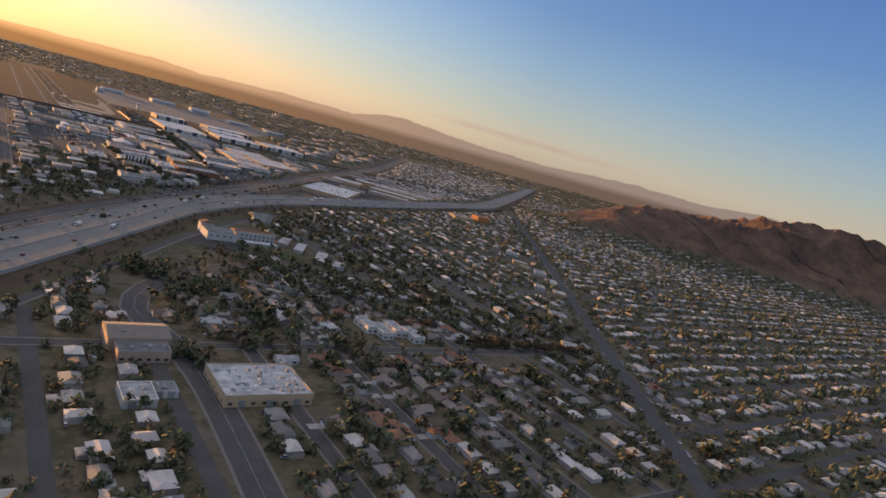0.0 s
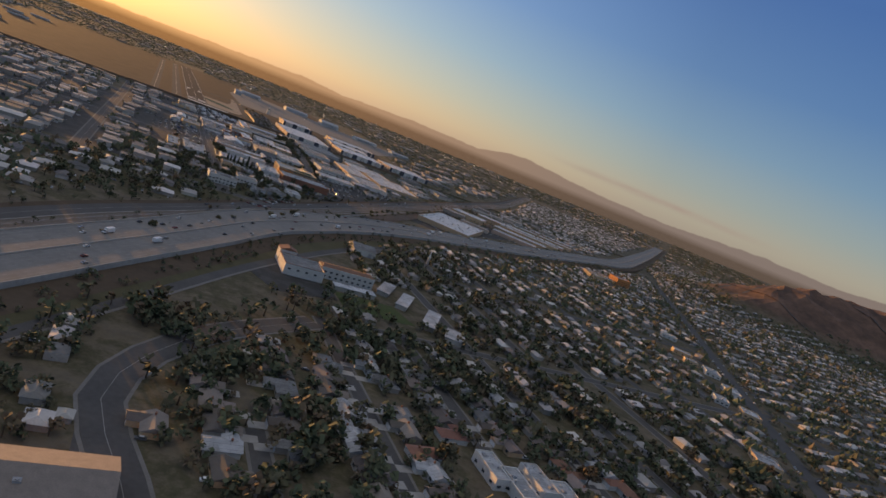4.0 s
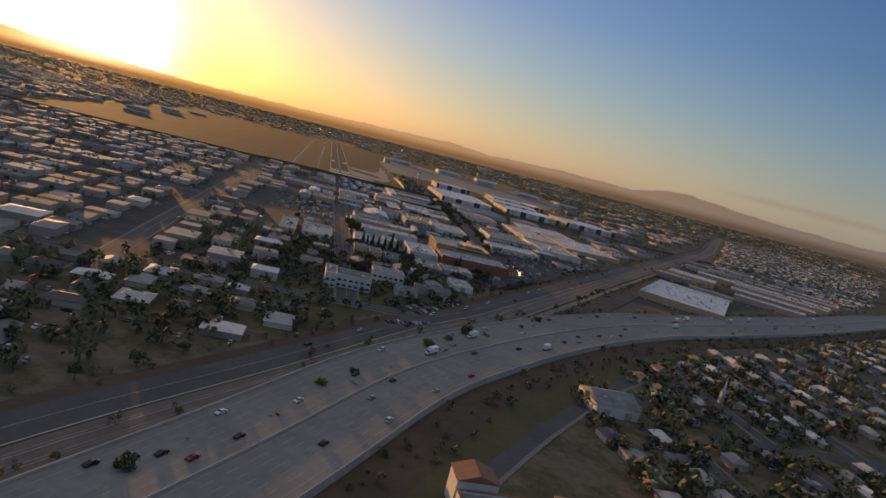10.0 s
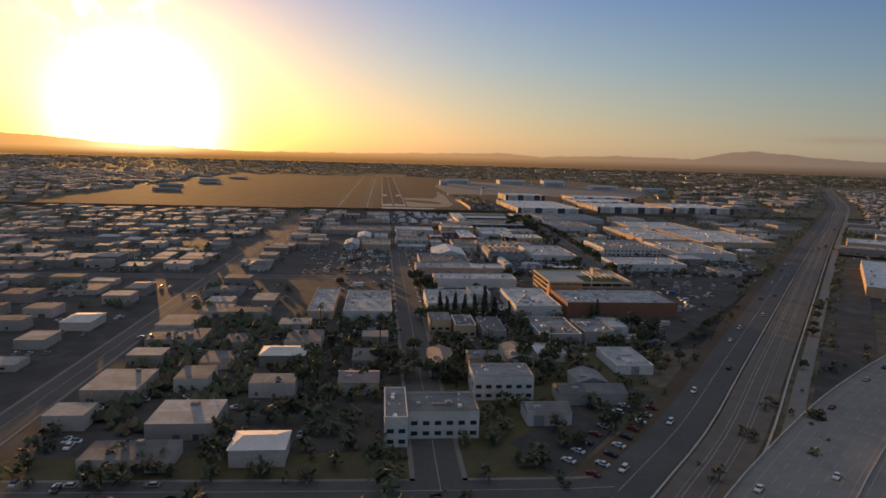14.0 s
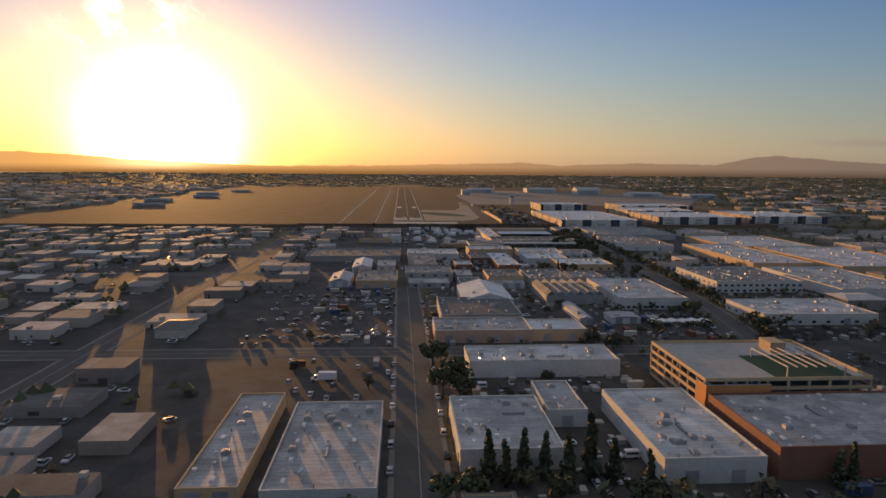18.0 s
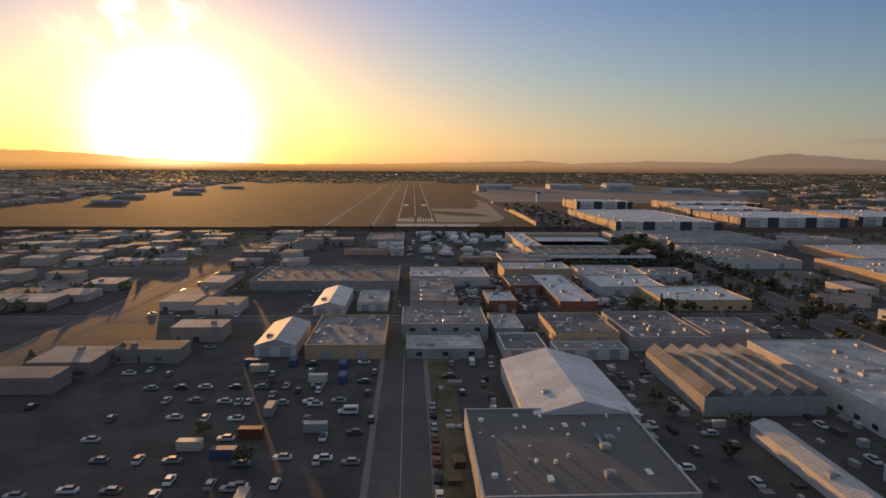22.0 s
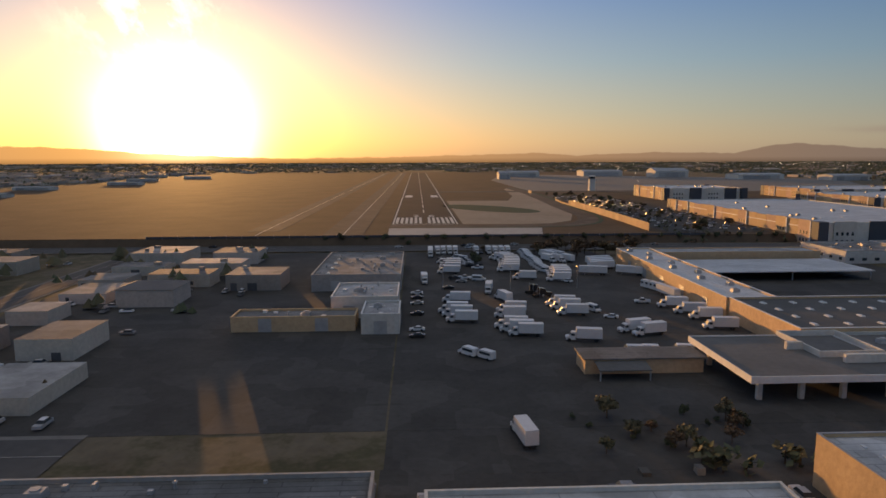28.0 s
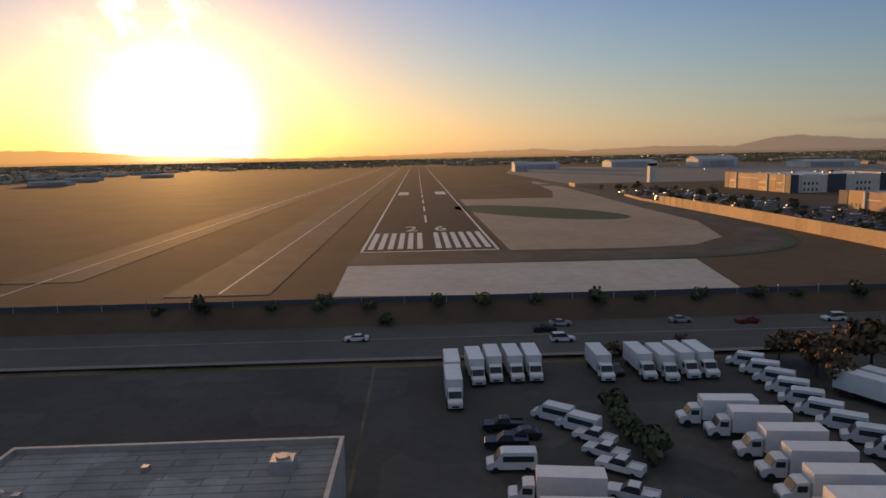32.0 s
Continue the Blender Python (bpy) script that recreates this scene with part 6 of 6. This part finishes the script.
def far_car(x, y, z, turn):
    """A small parked car, joined with the rest: body and cabin."""
    c, s = math.cos(turn), math.sin(turn)
    for y0, y1, z0, z1, n, w, m in ((-2.2, 2.2, 0.3, 0.9, 0.1, 0.88, 0), (-1.7, 1.0, 0.9, 1.45, 0.45, 0.8, 1)):
        k = len(car_v)
        for e, i in ((z0, 0.0), (z1, n)):
            for a, b in ((-w + i * 0.4, y0 + i), (w - i * 0.4, y0 + i), (w - i * 0.4, y1 - i), (-w + i * 0.4, y1 - i)):
                car_v.append((x + a * c - b * s, y + a * s + b * c, z + e))
        car_f.extend([(k + i, k + (i + 1) % 4, k + 4 + (i + 1) % 4, k + 4 + i) for i in range(4)] + [(k + 4, k + 5, k + 6, k + 7)])
        car_m.extend([m] * 4 + [0])


for i in range(20):
    for j in range(7):
        if rng.random() < 0.8:
            far_car(154 + j * 9, -45 + i * 18 + rng.uniform(-4, 4), 0.15, 1.57)
tree_v, tree_f = [], []


tree_m = []


def far_tree(x, y, z, s, clumps=6):
    """A far tree, joined with the rest: uneven leaf sprays where near, small clumps farther off."""
    tone = rng.choice((0, 0, 0, 0, 1, 1, 1, 2))
    if (-1800 < y < -1000 and -160 < x < 330) or (-1000 < y < 340 and -70 < x < 240):
        limbs = [(x + rng.uniform(-0.8, 0.8) * s, y + rng.uniform(-0.8, 0.8) * s, z + s * rng.uniform(0.7, 1.7), s * rng.uniform(0.5, 0.85)) for _ in range(4)]
        for cx, cy, cz, r in limbs:
            for _ in range(8):
                a, e = rng.uniform(0, 6.28), rng.uniform(-0.6, 1.5)
                k = r * rng.uniform(0.5, 1.0)
                px, py, pz = cx + k * math.cos(a) * math.cos(e), cy + k * math.sin(a) * math.cos(e), cz + k * math.sin(e)
                q = s * rng.uniform(0.2, 0.42)
                t = rng.uniform(0, 6.28)
                u1, u2, u3 = q * math.cos(t), q * math.sin(t), rng.uniform(-q, q)
                w1, w2, w3 = -q * math.sin(t) * 0.8, q * math.cos(t) * 0.8, rng.uniform(-q, q)
                n = len(tree_v)
                tree_v.extend(((px + u1, py + u2, pz + u3), (px + w1, py + w2, pz + w3), (px - u1, py - u2, pz - u3 * 0.8), (px - w1, py - w2, pz - w3)))
                tree_f.append((n, n + 1, n + 2, n + 3))
                tree_m.append(tone)
        n = len(tree_v)
        for t, r in ((0.0, 0.09), (1.3, 0.05)):
            tree_v.extend(((x - r * s, y - r * s, z + t * s), (x + r * s, y - r * s, z + t * s), (x, y + r * s, z + t * s)))
        tree_f.extend(((n, n + 1, n + 4, n + 3), (n + 1, n + 2, n + 5, n + 4), (n + 2, n, n + 3, n + 5)))
        tree_m.extend((3, 3, 3))
        return
    for _ in range(clumps):
        k = len(tree_v)
        cx, cy, cz = x + rng.uniform(-1, 1) * s, y + rng.uniform(-1, 1) * s, z + s * rng.uniform(0.5, 1.5)
        r = s * rng.uniform(0.5, 0.95)
        a = rng.uniform(0, 6.28)
        for i in range(6):
            q = r * rng.uniform(0.6, 1.2)
            t = a + i * 1.2566
            tree_v.append((cx + q * math.cos(t), cy + q * math.sin(t), cz - 0.5 * r * rng.random()) if i else (cx, cy, cz + q))
        tree_f.extend(((k, k + 1, k + 2), (k, k + 2, k + 3), (k, k + 3, k + 4), (k, k + 4, k + 5), (k, k + 5, k + 1)))
        tree_m.extend([tone] * 5)


def fold(a, step):
    """Distance to the nearest of the lines that stand every step metres."""
    return abs((a + step / 2) % step - step / 2)


def on_street(x, y):
    if beyond(x, y) < 0:
        return fold(x - WEST_X, WEST_STEP) < 6 or fold(y - WEST_Y, WEST_CROSS) < 6
    return fold(y - TILT * x - EAST_Y, EAST_STEP) < 6 or fold(x - EAST_X, EAST_CROSS) < 6


def suburb():
    built = 0
    spots = []
    for col in range(-12, 22):
        for side in (-1, 1):
            y = -2300 + rng.uniform(0, 15)
            while y < 420:
                y += rng.uniform(14.5, 19)
                x = WEST_X + col * WEST_STEP + side * (17.5 + rng.uniform(-3, 4))
                if beyond(x, y) < -20 and fold(y - WEST_Y, WEST_CROSS) > 13 and rng.random() > 0.06:
                    spots.append((math.hypot(x - 60, y + 1560), x, y, -90 if side > 0 else 90))
    for row in range(-11, 34):
        for side in (-1, 1):
            x = 60 + rng.uniform(0, 15)
            while x < 2400:
                x += rng.uniform(14.5, 19)
                y = EAST_Y + row * EAST_STEP + TILT * x + side * (17 + rng.uniform(-3, 4))
                if 20 < beyond(x, y) < 2100 and fold(x - EAST_X, EAST_CROSS) > 13 and rng.random() > 0.05:
                    spots.append((math.hypot(x - 60, y + 1560), x, y, 0 if side > 0 else 180))
    spots.sort()
    for dist, x, y, way in spots:
        f = off_line(LINE, x, y)
        if f < 60 or not free(x, y, 11) or y > 500:
            continue
        if (0 < x < 175 and -1345 < y < -1235) or (0 < x < 110 and -1236 < y < -1130) or (-140 < x < 20 and -1425 < y < -1130) or (y < -1360 and x < 30 and off_line(BEND, x, y) ** 2 < 225):
            continue
        z = ground(x, y)
        if z > 20:
            continue
        turn = way + 180 + rng.uniform(-3, 3) + (90 if rng.random() < 0.2 else 0)
        if built < 84 and dist < 900:
            copy_thing(PROTO[rng.choice((0, 0, 1, 1, 2, 3, 3, 4))], pose(x, y, z + 0.05, 0, 0, turn))
            built += 1
        else:
            far_box(x, y, z, rng.uniform(9, 14.5), rng.uniform(7, 9.5), rng.uniform(2.6, 3.6), radians(turn), rng.choice((0.0, 1.6, 2.0, 2.0, 2.2)))
            if rng.random() < 0.6:
                far_box(x + rng.uniform(-8, 8), y + rng.uniform(-8, 8), z, rng.uniform(4, 8), rng.uniform(4, 7), 2.4, radians(turn), rng.choice((0.0, 1.3)))
        if rng.random() < 0.5:
            far_car(x + rng.uniform(-9, 9), y + rng.uniform(-9, 9), z + 0.1, radians(turn))
        for _ in range(8 if dist < 1100 else 6):
            tx, ty = x + rng.uniform(-13, 13), y + rng.uniform(-13, 13)
            if free(tx, ty, 3) and not on_street(tx, ty) and not (ty < -1360 and tx < 30 and off_line(BEND, tx, ty) ** 2 < 110):
                far_tree(tx, ty, ground(tx, ty) - 0.6, rng.uniform(1.6, 3.4) * (1.7 if rng.random() < 0.16 else 1), 3)


for k, (x, y, w, d) in enumerate(((561, -1194, 24, 16), (556, -1249, 18, 26), (545, -1225, 16, 14), (527, -1304, 16, 28), (484, -1364, 18, 22), (468, -1340, 14, 20), (381, -1462, 20, 24), (610, -1120, 22, 16), (300, -1560, 16, 24))):
    rot_shed(x, y, w, d, 5, WALL_WHITE if k % 2 else WALL_TAN, ROOF_WHITE, 1, doors=0, wins=3, name="shop_building", label="low pale shop along the avenue")
BEND = smooth(STREETS[7][1], 20)
suburb()
for u in range(-300, 1450, 5):            # trees along the avenue
    for side in (-1, 1):
        if rng.random() < 0.75:
            x, y = grid(u + rng.uniform(-3, 3), side * rng.uniform(10, 26))
            if free(x, y, 3) and off_line(LINE, x, y) > 45:
                far_tree(x, y, ground(x, y) - 0.5, rng.uniform(1.5, 3.4), 3)
        elif rng.random() < 0.5:
            x, y = grid(u, side * 8)
            far_car(x, y, 0.15, radians(GRID_DEG + 90))
for i in range(46):                       # a row of rust-brown trees
    plant("rust", 176 + i * 3.1 + rng.uniform(-2, 2), -1556 - i * 0.42 + rng.uniform(-5, 5), rng.uniform(0.8, 1.3))
for i in range(30):
    x, y = grid(rng.uniform(-250, 420), rng.uniform(-280, 330))
    if off_line(LINE, x, y) > 60 and free(x, y, 6):
        plant(rng.choice(("dark", "olive", "rust", "dark")), x, y, rng.uniform(0.9, 1.6))


def quarter(x0, x1, y0, y1, step, low, high, keep, trees, test, cars=0):
    """Fills a quarter with joined far sheds or houses and trees."""
    y = y0
    big = step > 30
    while y < y1:
        x = x0
        while x < x1:
            px, py = x + rng.uniform(-0.2, 0.2) * step, y + rng.uniform(-0.2, 0.2) * step
            if test(px, py):
                z = ground(px, py)
                if z < 18:
                    if rng.random() < keep:
                        w = step * rng.uniform(0.4, 0.85)
                        far_box(px, py, z, w if big else w * 0.9, step * rng.uniform(0.35, 0.8), rng.uniform(low, high), 0.0 if big else rng.choice((0.0, 1.5708)), 0.0 if big and rng.random() < 0.85 else 1.8)
                    for _ in range(cars if rng.random() < 0.8 else 0):
                        far_car(px + rng.uniform(-0.5, 0.5) * step, py - step * 0.5 + rng.uniform(-3, 3), z + 0.15, rng.choice((0.0, 1.57, 3.14)))
                    for _ in range(trees if not big or trees > 4 or rng.random() < 0.5 else 0):
                        qx, qy = px + rng.uniform(-0.6, 0.6) * step, py + rng.uniform(-0.6, 0.6) * step
                        far_tree(qx, qy, ground(qx, qy) - 0.5, rng.uniform(2.2, 4.4) * (1.0 if step < 70 else 1.0 if step < 72 else 1.5), 3)
            x += step
        y += step


def industrial(x, y):
    return free(x, y, 19) and off_line(RLINE, x, y) < -38 and not (-20 < x < 10 and y < -480) and not any(abs(y - q) < 18 for q in (-86, -335, -486, -712)) and abs(x + 150) > 18


sheet("lot_industry", rect(-700, -14, -1015, -720), LOT, "asphalt yards between the workshops", 0.05)
sheet("lot_industry_north", rect(-700, -14, -705, -344), LOT, "asphalt yards between the workshops", 0.05)
sheet("lot_industry_east", [(10, -900), (160, -900), (178, -640), (190, -350), (60, -350), (10, -500)], LOT, "asphalt yards between the workshops", 0.05)
sheet("lot_industry_far", [(206, -520), (440, -520), (440, -110), (280, -108), (224, -230), (212, -350)], LOT, "asphalt yards between the long warehouses", 0.05)
sheet("lot_industry_mid", [(180, -700), (330, -690), (330, -525), (204, -525), (190, -640)], LOT, "asphalt yards round the offices", 0.05)
sheet("lot_workshops", [(-12, -479), (62, -479), (62, -343), (-12, -343)], LOT, "asphalt yards round the brick workshops", 0.05)
sheet("lot_railside", [(120, -908), (200, -826), (318, -676), (177, -676), (161, -898)], LOT, "asphalt yards along the railway road", 0.05)
sheet("yard_brown", [(79, -762), (88, -762), (88, -722), (80, -700), (79, -726)], EARTH, "brown earth yard between the warehouses", 0.09)
sheet("yard_plants", rect(-11.5, 100, -345, -327), LOT, "dark yard with plants by the depot", 0.06)
sheet("lot_court", rect(101, 207, -345, -102), LOT, "asphalt court and yard behind the depot", 0.05)
sheet("yard_apartments", [(-140, -1120), (-42, -1120), (18, -1045), (106, -930), (116, -905), (-140, -905)], DRY_GRASS, "dull grass between the apartments", 0.04)
sheet("lot_street", rect(-140, -12, -328, -100), LOT, "asphalt yards beside the truck lot", 0.05)
quarter(-900, 900, -1020, -96, 31, 3.2, 6.5, 0.8, 2, lambda x, y: industrial(x, y) and not (-12 < x < 215 and y > -905) and not (x > -66 and y > -330) and not (-96 < x < -10 and -752 < y < -556), 3)
for i in range(9):                        # cars in the open lot
    for j in range(11):
        if rng.random() < 0.6:
            far_car(-86 + i * 8.6 + rng.uniform(-1, 1), -700 + j * 13 + rng.uniform(-2, 2), ground(0, -700 + j * 13) + 0.15, rng.choice((0.0, 1.57, 1.57)))
quarter(330, 1500, -500, 900, 60, 5, 8, 0.5, 6, lambda x, y: off_line(RLINE, x, y) < -45 and free(x, y, 35) and (x > 660 or y < -60) and x - y > 200, 3)
quarter(300, 2300, -700, 1300, 24, 2.8, 3.4, 0.8, 2, lambda x, y: off_line(RLINE, x, y) > 60 and off_line(LINE, x, y) < -70 and free(x, y, 30) and x > 700)
for i in range(90):                       # smaller shops and trees round the stores
    x, y = rng.uniform(480, 960), rng.uniform(-660, -220)
    if off_line(RLINE, x, y) > 50 and off_line(LINE, x, y) < -62:
        if free(x, y, 26):
            far_box(x, y, 0, rng.uniform(26, 60), rng.uniform(14, 24), rng.uniform(5, 8), radians(-37.2), 0.0)
            TAKEN.append((x - 14, x + 14, y - 14, y + 14))
        for _ in range(6):
            far_tree(x + rng.uniform(-40, 40), y + rng.uniform(-40, 40), 0, rng.uniform(1.5, 3.2), 3)
for i in range(500):                      # parked cars round the stores
    x, y = rng.uniform(330, 900), rng.uniform(-840, -300)
    if off_line(RLINE, x, y) > 48 and off_line(LINE, x, y) < -40 and free(x, y, 8):
        far_car(x, y, 0.2, radians(-37.2))
quarter(-1500, -330, -2200, -1000, 26, 2.8, 3.4, 0.75, 3, lambda x, y: off_line(RLINE, x, y) < -45)
quarter(-330, 0, -1300, -1040, 24, 2.8, 3.4, 0.75, 5, lambda x, y: off_line(RLINE, x, y) < -30 and y < -1050, 1)
quarter(-1900, -900, -1000, -60, 60, 3, 7, 0.6, 3, lambda x, y: True, 1)
quarter(-1900, -650, -60, 1700, 42, 3, 7, 0.6, 2, lambda x, y: True, 1)
quarter(-2600, 3400, 1700, 4200, 70, 3, 5, 0.13, 5, lambda x, y: abs(x) > 90 or y > 2000)
quarter(-3600, 5400, 4200, 6400, 110, 4, 8, 0.14, 5, lambda x, y: True)
quarter(-4200, -1900, -600, 4200, 110, 4, 8, 0.5, 4, lambda x, y: True)
quarter(900, 2800, 500, 1700, 55, 3, 6, 0.16, 6, lambda x, y: off_line(RLINE, x, y) < -40)
quarter(2300, 4600, -200, 4200, 75, 3, 5, 0.16, 4, lambda x, y: off_line(LINE, x, y) < -50)
quarter(1500, 5600, -1200, 4600, 80, 3, 5, 0.16, 5, lambda x, y: off_line(LINE, x, y) > 70 and not (x < 2300 and y < 500))
quarter(2200, 6000, -2600, -1200, 110, 3, 5, 0.3, 5, lambda x, y: True)
for i in range(170):                      # among the workshops
    x, y = rng.uniform(100, 330), rng.uniform(-720, -330)
    if free(x, y, 2.5) and not any(abs(y - q) < 8 for q in (-335, -486, -712)) and off_line(RLINE, x, y) < -35:
        far_tree(x, y, ground(x, y) - 0.3, rng.uniform(1.6, 3.4))
for i in range(900):                      # round the apartments and the railway road
    x, y = rng.uniform(-130, 130), rng.uniform(-1035, -845)
    if free(x, y, 2.5) and off_line(RLINE, x, y) < -22 and abs(x + 6) > 10:
        far_tree(x, y, ground(x, y) - 0.3, rng.uniform(1.5, 3.2))
for i in range(12000):                    # woods on the lower slopes of the hills
    x, y = rng.uniform(1100, 2700), rng.uniform(-1500, 150)
    z = ground(x, y)
    if 3 < z < 62 and rng.random() < 1.3 - z / 55 and noise.noise((x / 140, y / 140, 2.0)) > z / 60 - 0.62 and off_line(LINE, x, y) > 60:
        far_tree(x, y, z - 0.5, rng.uniform(2.5, 5.0), 3)
for i in range(120):                      # thick planting along the diagonal road
    x, y, _ = along(STREETS[5][1], 12 + i * 5.2)
    for off in (-14, 14):
        if rng.random() < 0.75 and free(x + off, y, 1):
            far_tree(x + off + rng.uniform(-2.5, 2.5), y, ground(x, y) - 0.3, rng.uniform(1.3, 3.2))
for x, y, s in far_later:
    far_tree(x, y, ground(x, y), s)
for i in range(45):                       # big trees behind the depot
    far_tree(rng.uniform(186, 208), rng.uniform(-305, -205), -5, rng.uniform(3.0, 5.2))
for i in range(110):                      # hedge south of the depot
    far_tree(99 + i * 0.85, -316 + rng.uniform(-2, 2), -5, rng.uniform(1.3, 2.3))
for i in range(60):
    x, y = rng.uniform(20, 190), rng.choice((-345, -344, -478, -496, -705, -721)) + rng.uniform(-1.5, 1.5)
    if free(x, y, 2):
        far_tree(x, y, ground(x, y) - 0.3, rng.uniform(1.2, 2.6))
for cx, cy, n, spread in ((-70, -1594, 26, 13), (2, -1518, 22, 14), (-68, -1423, 26, 14), (-47, -1475, 22, 15), (20, -1400, 30, 30), (90, -1390, 34, 26), (-30, -1440, 24, 20), (130, -1420, 24, 20), (60, -1585, 20, 20), (150, -1500, 16, 18), (215, -1420, 22, 18), (330, -1500, 24, 22), (-20, -1560, 16, 10)):
    for _ in range(n):
        x, y = cx + rng.gauss(0, spread), cy + rng.gauss(0, spread)
        if free(x, y, 3):
            far_tree(x, y, -0.5, rng.uniform(3.0, 5.5))
for i in range(420):                      # scrub along the freeway bank and the railway
    x, y, a = along(FWY, rng.uniform(250, 1900))
    off = rng.choice((rng.uniform(30, 50), rng.uniform(30, 50), rng.uniform(-42, -31)))
    far_tree(x + math.cos(radians(a)) * off, y + math.sin(radians(a)) * off, 0, rng.uniform(0.8, 2.4))
for i in range(260):
    x, y, a = along(RAIL, rng.uniform(300, 1900))
    off = rng.choice((rng.uniform(-22, -12), rng.uniform(36, 44)))
    far_tree(x + math.cos(radians(a)) * off, y + math.sin(radians(a)) * off, 0, rng.uniform(0.8, 2.2))

# ---- yard clutter ----
PAINTS = [surface(f"container_{k}", col, None, 3, 0.6, vary=0.2) for k, col in (("rust", (0.2, 0.07, 0.04)), ("blue", (0.05, 0.09, 0.17)), ("grey", (0.3, 0.3, 0.3)), ("cream", (0.5, 0.46, 0.38)))]


def container(m, paint):
    b = thing("container", m, "ribbed steel shipping container standing in a yard", "container", "containers")
    ribs = [(1.2 + 0.05 * (i // 2 % 2), -3.0 + i * 0.12) for i in range(51)]
    s = Shape().slab(ribs + [(-x, y) for x, y in reversed(ribs)], 0.1, 2.6)
    part("body", s, paint, b)
    for x in (-0.6, 0.6):
        part("door", Shape().box(x - 0.56, x + 0.56, -3.06, -3.0, 0.2, 2.5), paint, b)
    return b


BOXES = [container(at(120 + k * 3.2, -655, 0), p) for k, p in enumerate(PAINTS)]
spots = 0
for _ in range(4000):
    x, y = rng.uniform(-60, 190), rng.uniform(-900, -345)
    if not free(x, y, 3.5) or any(abs(y - q) < 13 for q in (-335, -486, -712)) or (-15 < x < 5 and y < -500) or abs(x - (215 + (y + 720) * 0.07 - 45)) < 16 or off_line(RLINE, x, y) > -35:
        continue
    k = rng.random()
    if k < 0.12 and spots < 60:
        copy_thing(rng.choice(BOXES), at(x, y, rng.choice((0, 90))))
        spots += 1
    elif k < 0.15:
        copy_thing(T0 if rng.random() < 0.5 else V0, at(x, y, rng.choice((0, 90, 180)))) if spots < 60 else far_car(x, y, ground(x, y) + 0.15, 0)
        spots += 1
    elif k < 0.45:
        far_car(x, y, ground(x, y) + 0.15, rng.choice((0.0, 0.0, 1.57)))
    elif k < 0.5 and spots < 60:
        plant("olive", x, y, rng.uniform(0.5, 0.8))
    else:
        continue
    TAKEN.append((x - 2, x + 2, y - 2.5, y + 2.5))


goods_v, goods_f = [], []
for _ in range(3200):                     # crates, bins and lean-to sheds in the yards
    x, y = rng.uniform(5, 430), rng.uniform(-915, -345)
    a, b, c = rng.uniform(0.4, 1.5), rng.uniform(0.4, 2.4), rng.uniform(0.5, 2.0)
    if not free(x, y, 1.5) or any(abs(y - q) < 10 for q in (-86, -335, -486, -712)) or (-15 < x < 4 and y < -490) or off_line(RLINE, x, y) > -30 or abs(x - np.interp(y, (-745, -665, -570, -470, -360, -230, -100), (146, 166, 180, 191, 203, 214, 262))) < 12:
        continue
    z, t, k = ground(x, y), rng.choice((0.0, 0.0, 0.06, 1.57)), len(goods_v)
    u, v = math.cos(t), math.sin(t)
    for e in (-0.1, c):
        goods_v.extend((x + p * u - q * v, y + p * v + q * u, z + e) for p, q in ((-a, -b), (a, -b), (a, b), (-a, b)))
    goods_f.extend([(k + i, k + (i + 1) % 4, k + 4 + (i + 1) % 4, k + 4 + i) for i in range(4)] + [(k + 4, k + 5, k + 6, k + 7)])
stuff("yard_goods", goods_v, goods_f, [GOODS], "countless crates, bins and small sheds in the yards", "clutter")
stuff("far_buildings", far_v, far_f, [WALLS_FAR, ROOFS_FAR, SHEDS_FAR, DOORS_FAR], "countless low houses and sheds with mixed pale and brown roofs", "buildings", far_m)
stuff("parked_cars", car_v, car_f, [CARS_FAR, GLASS], "countless small parked cars along streets and yards", "cars", car_m)
stuff("far_trees", tree_v, tree_f, [WOODS, WOODS_OLIVE, WOODS_RUST, BARK], "countless dark green and brown trees between the houses", "trees", tree_m)


# ---- lamps burning far off in the town ----
glow = bpy.data.materials.new("burning_lamp")
glow.use_nodes = True
shine = glow.node_tree.nodes["Principled BSDF"]
shine.inputs["Emission Color"].default_value = (1.0, 0.85, 0.62, 1)
shine.inputs["Emission Strength"].default_value = 3.0
lamps = Shape()
posts = Shape()
for _ in range(170):
    x, y = rng.uniform(-300, 3600), rng.uniform(500, 4400)
    if x < 150 and y < 1700:
        continue
    q = rng.uniform(0.4, 0.95) * (0.6 + y / 3500)
    z = rng.uniform(8, 12)
    lamps.add([(x - q, y, z), (x, y - q, z), (x + q, y, z), (x, y + q, z), (x, y, z + q), (x, y, z - q)], [(0, 1, 4), (1, 2, 4), (2, 3, 4), (3, 0, 4), (1, 0, 5), (2, 1, 5), (3, 2, 5), (0, 3, 5)])
    posts.tube((x, y), 0.2, 0, z - q, 4)
n = len(lamps.f)
lamps.add(posts.v, posts.f)
stuff("far_street_lamps", lamps.v, lamps.f, [glow, STEEL], "countless burning lamps on posts in the far town", "lamps", [0] * n + [1] * (len(lamps.f) - n))


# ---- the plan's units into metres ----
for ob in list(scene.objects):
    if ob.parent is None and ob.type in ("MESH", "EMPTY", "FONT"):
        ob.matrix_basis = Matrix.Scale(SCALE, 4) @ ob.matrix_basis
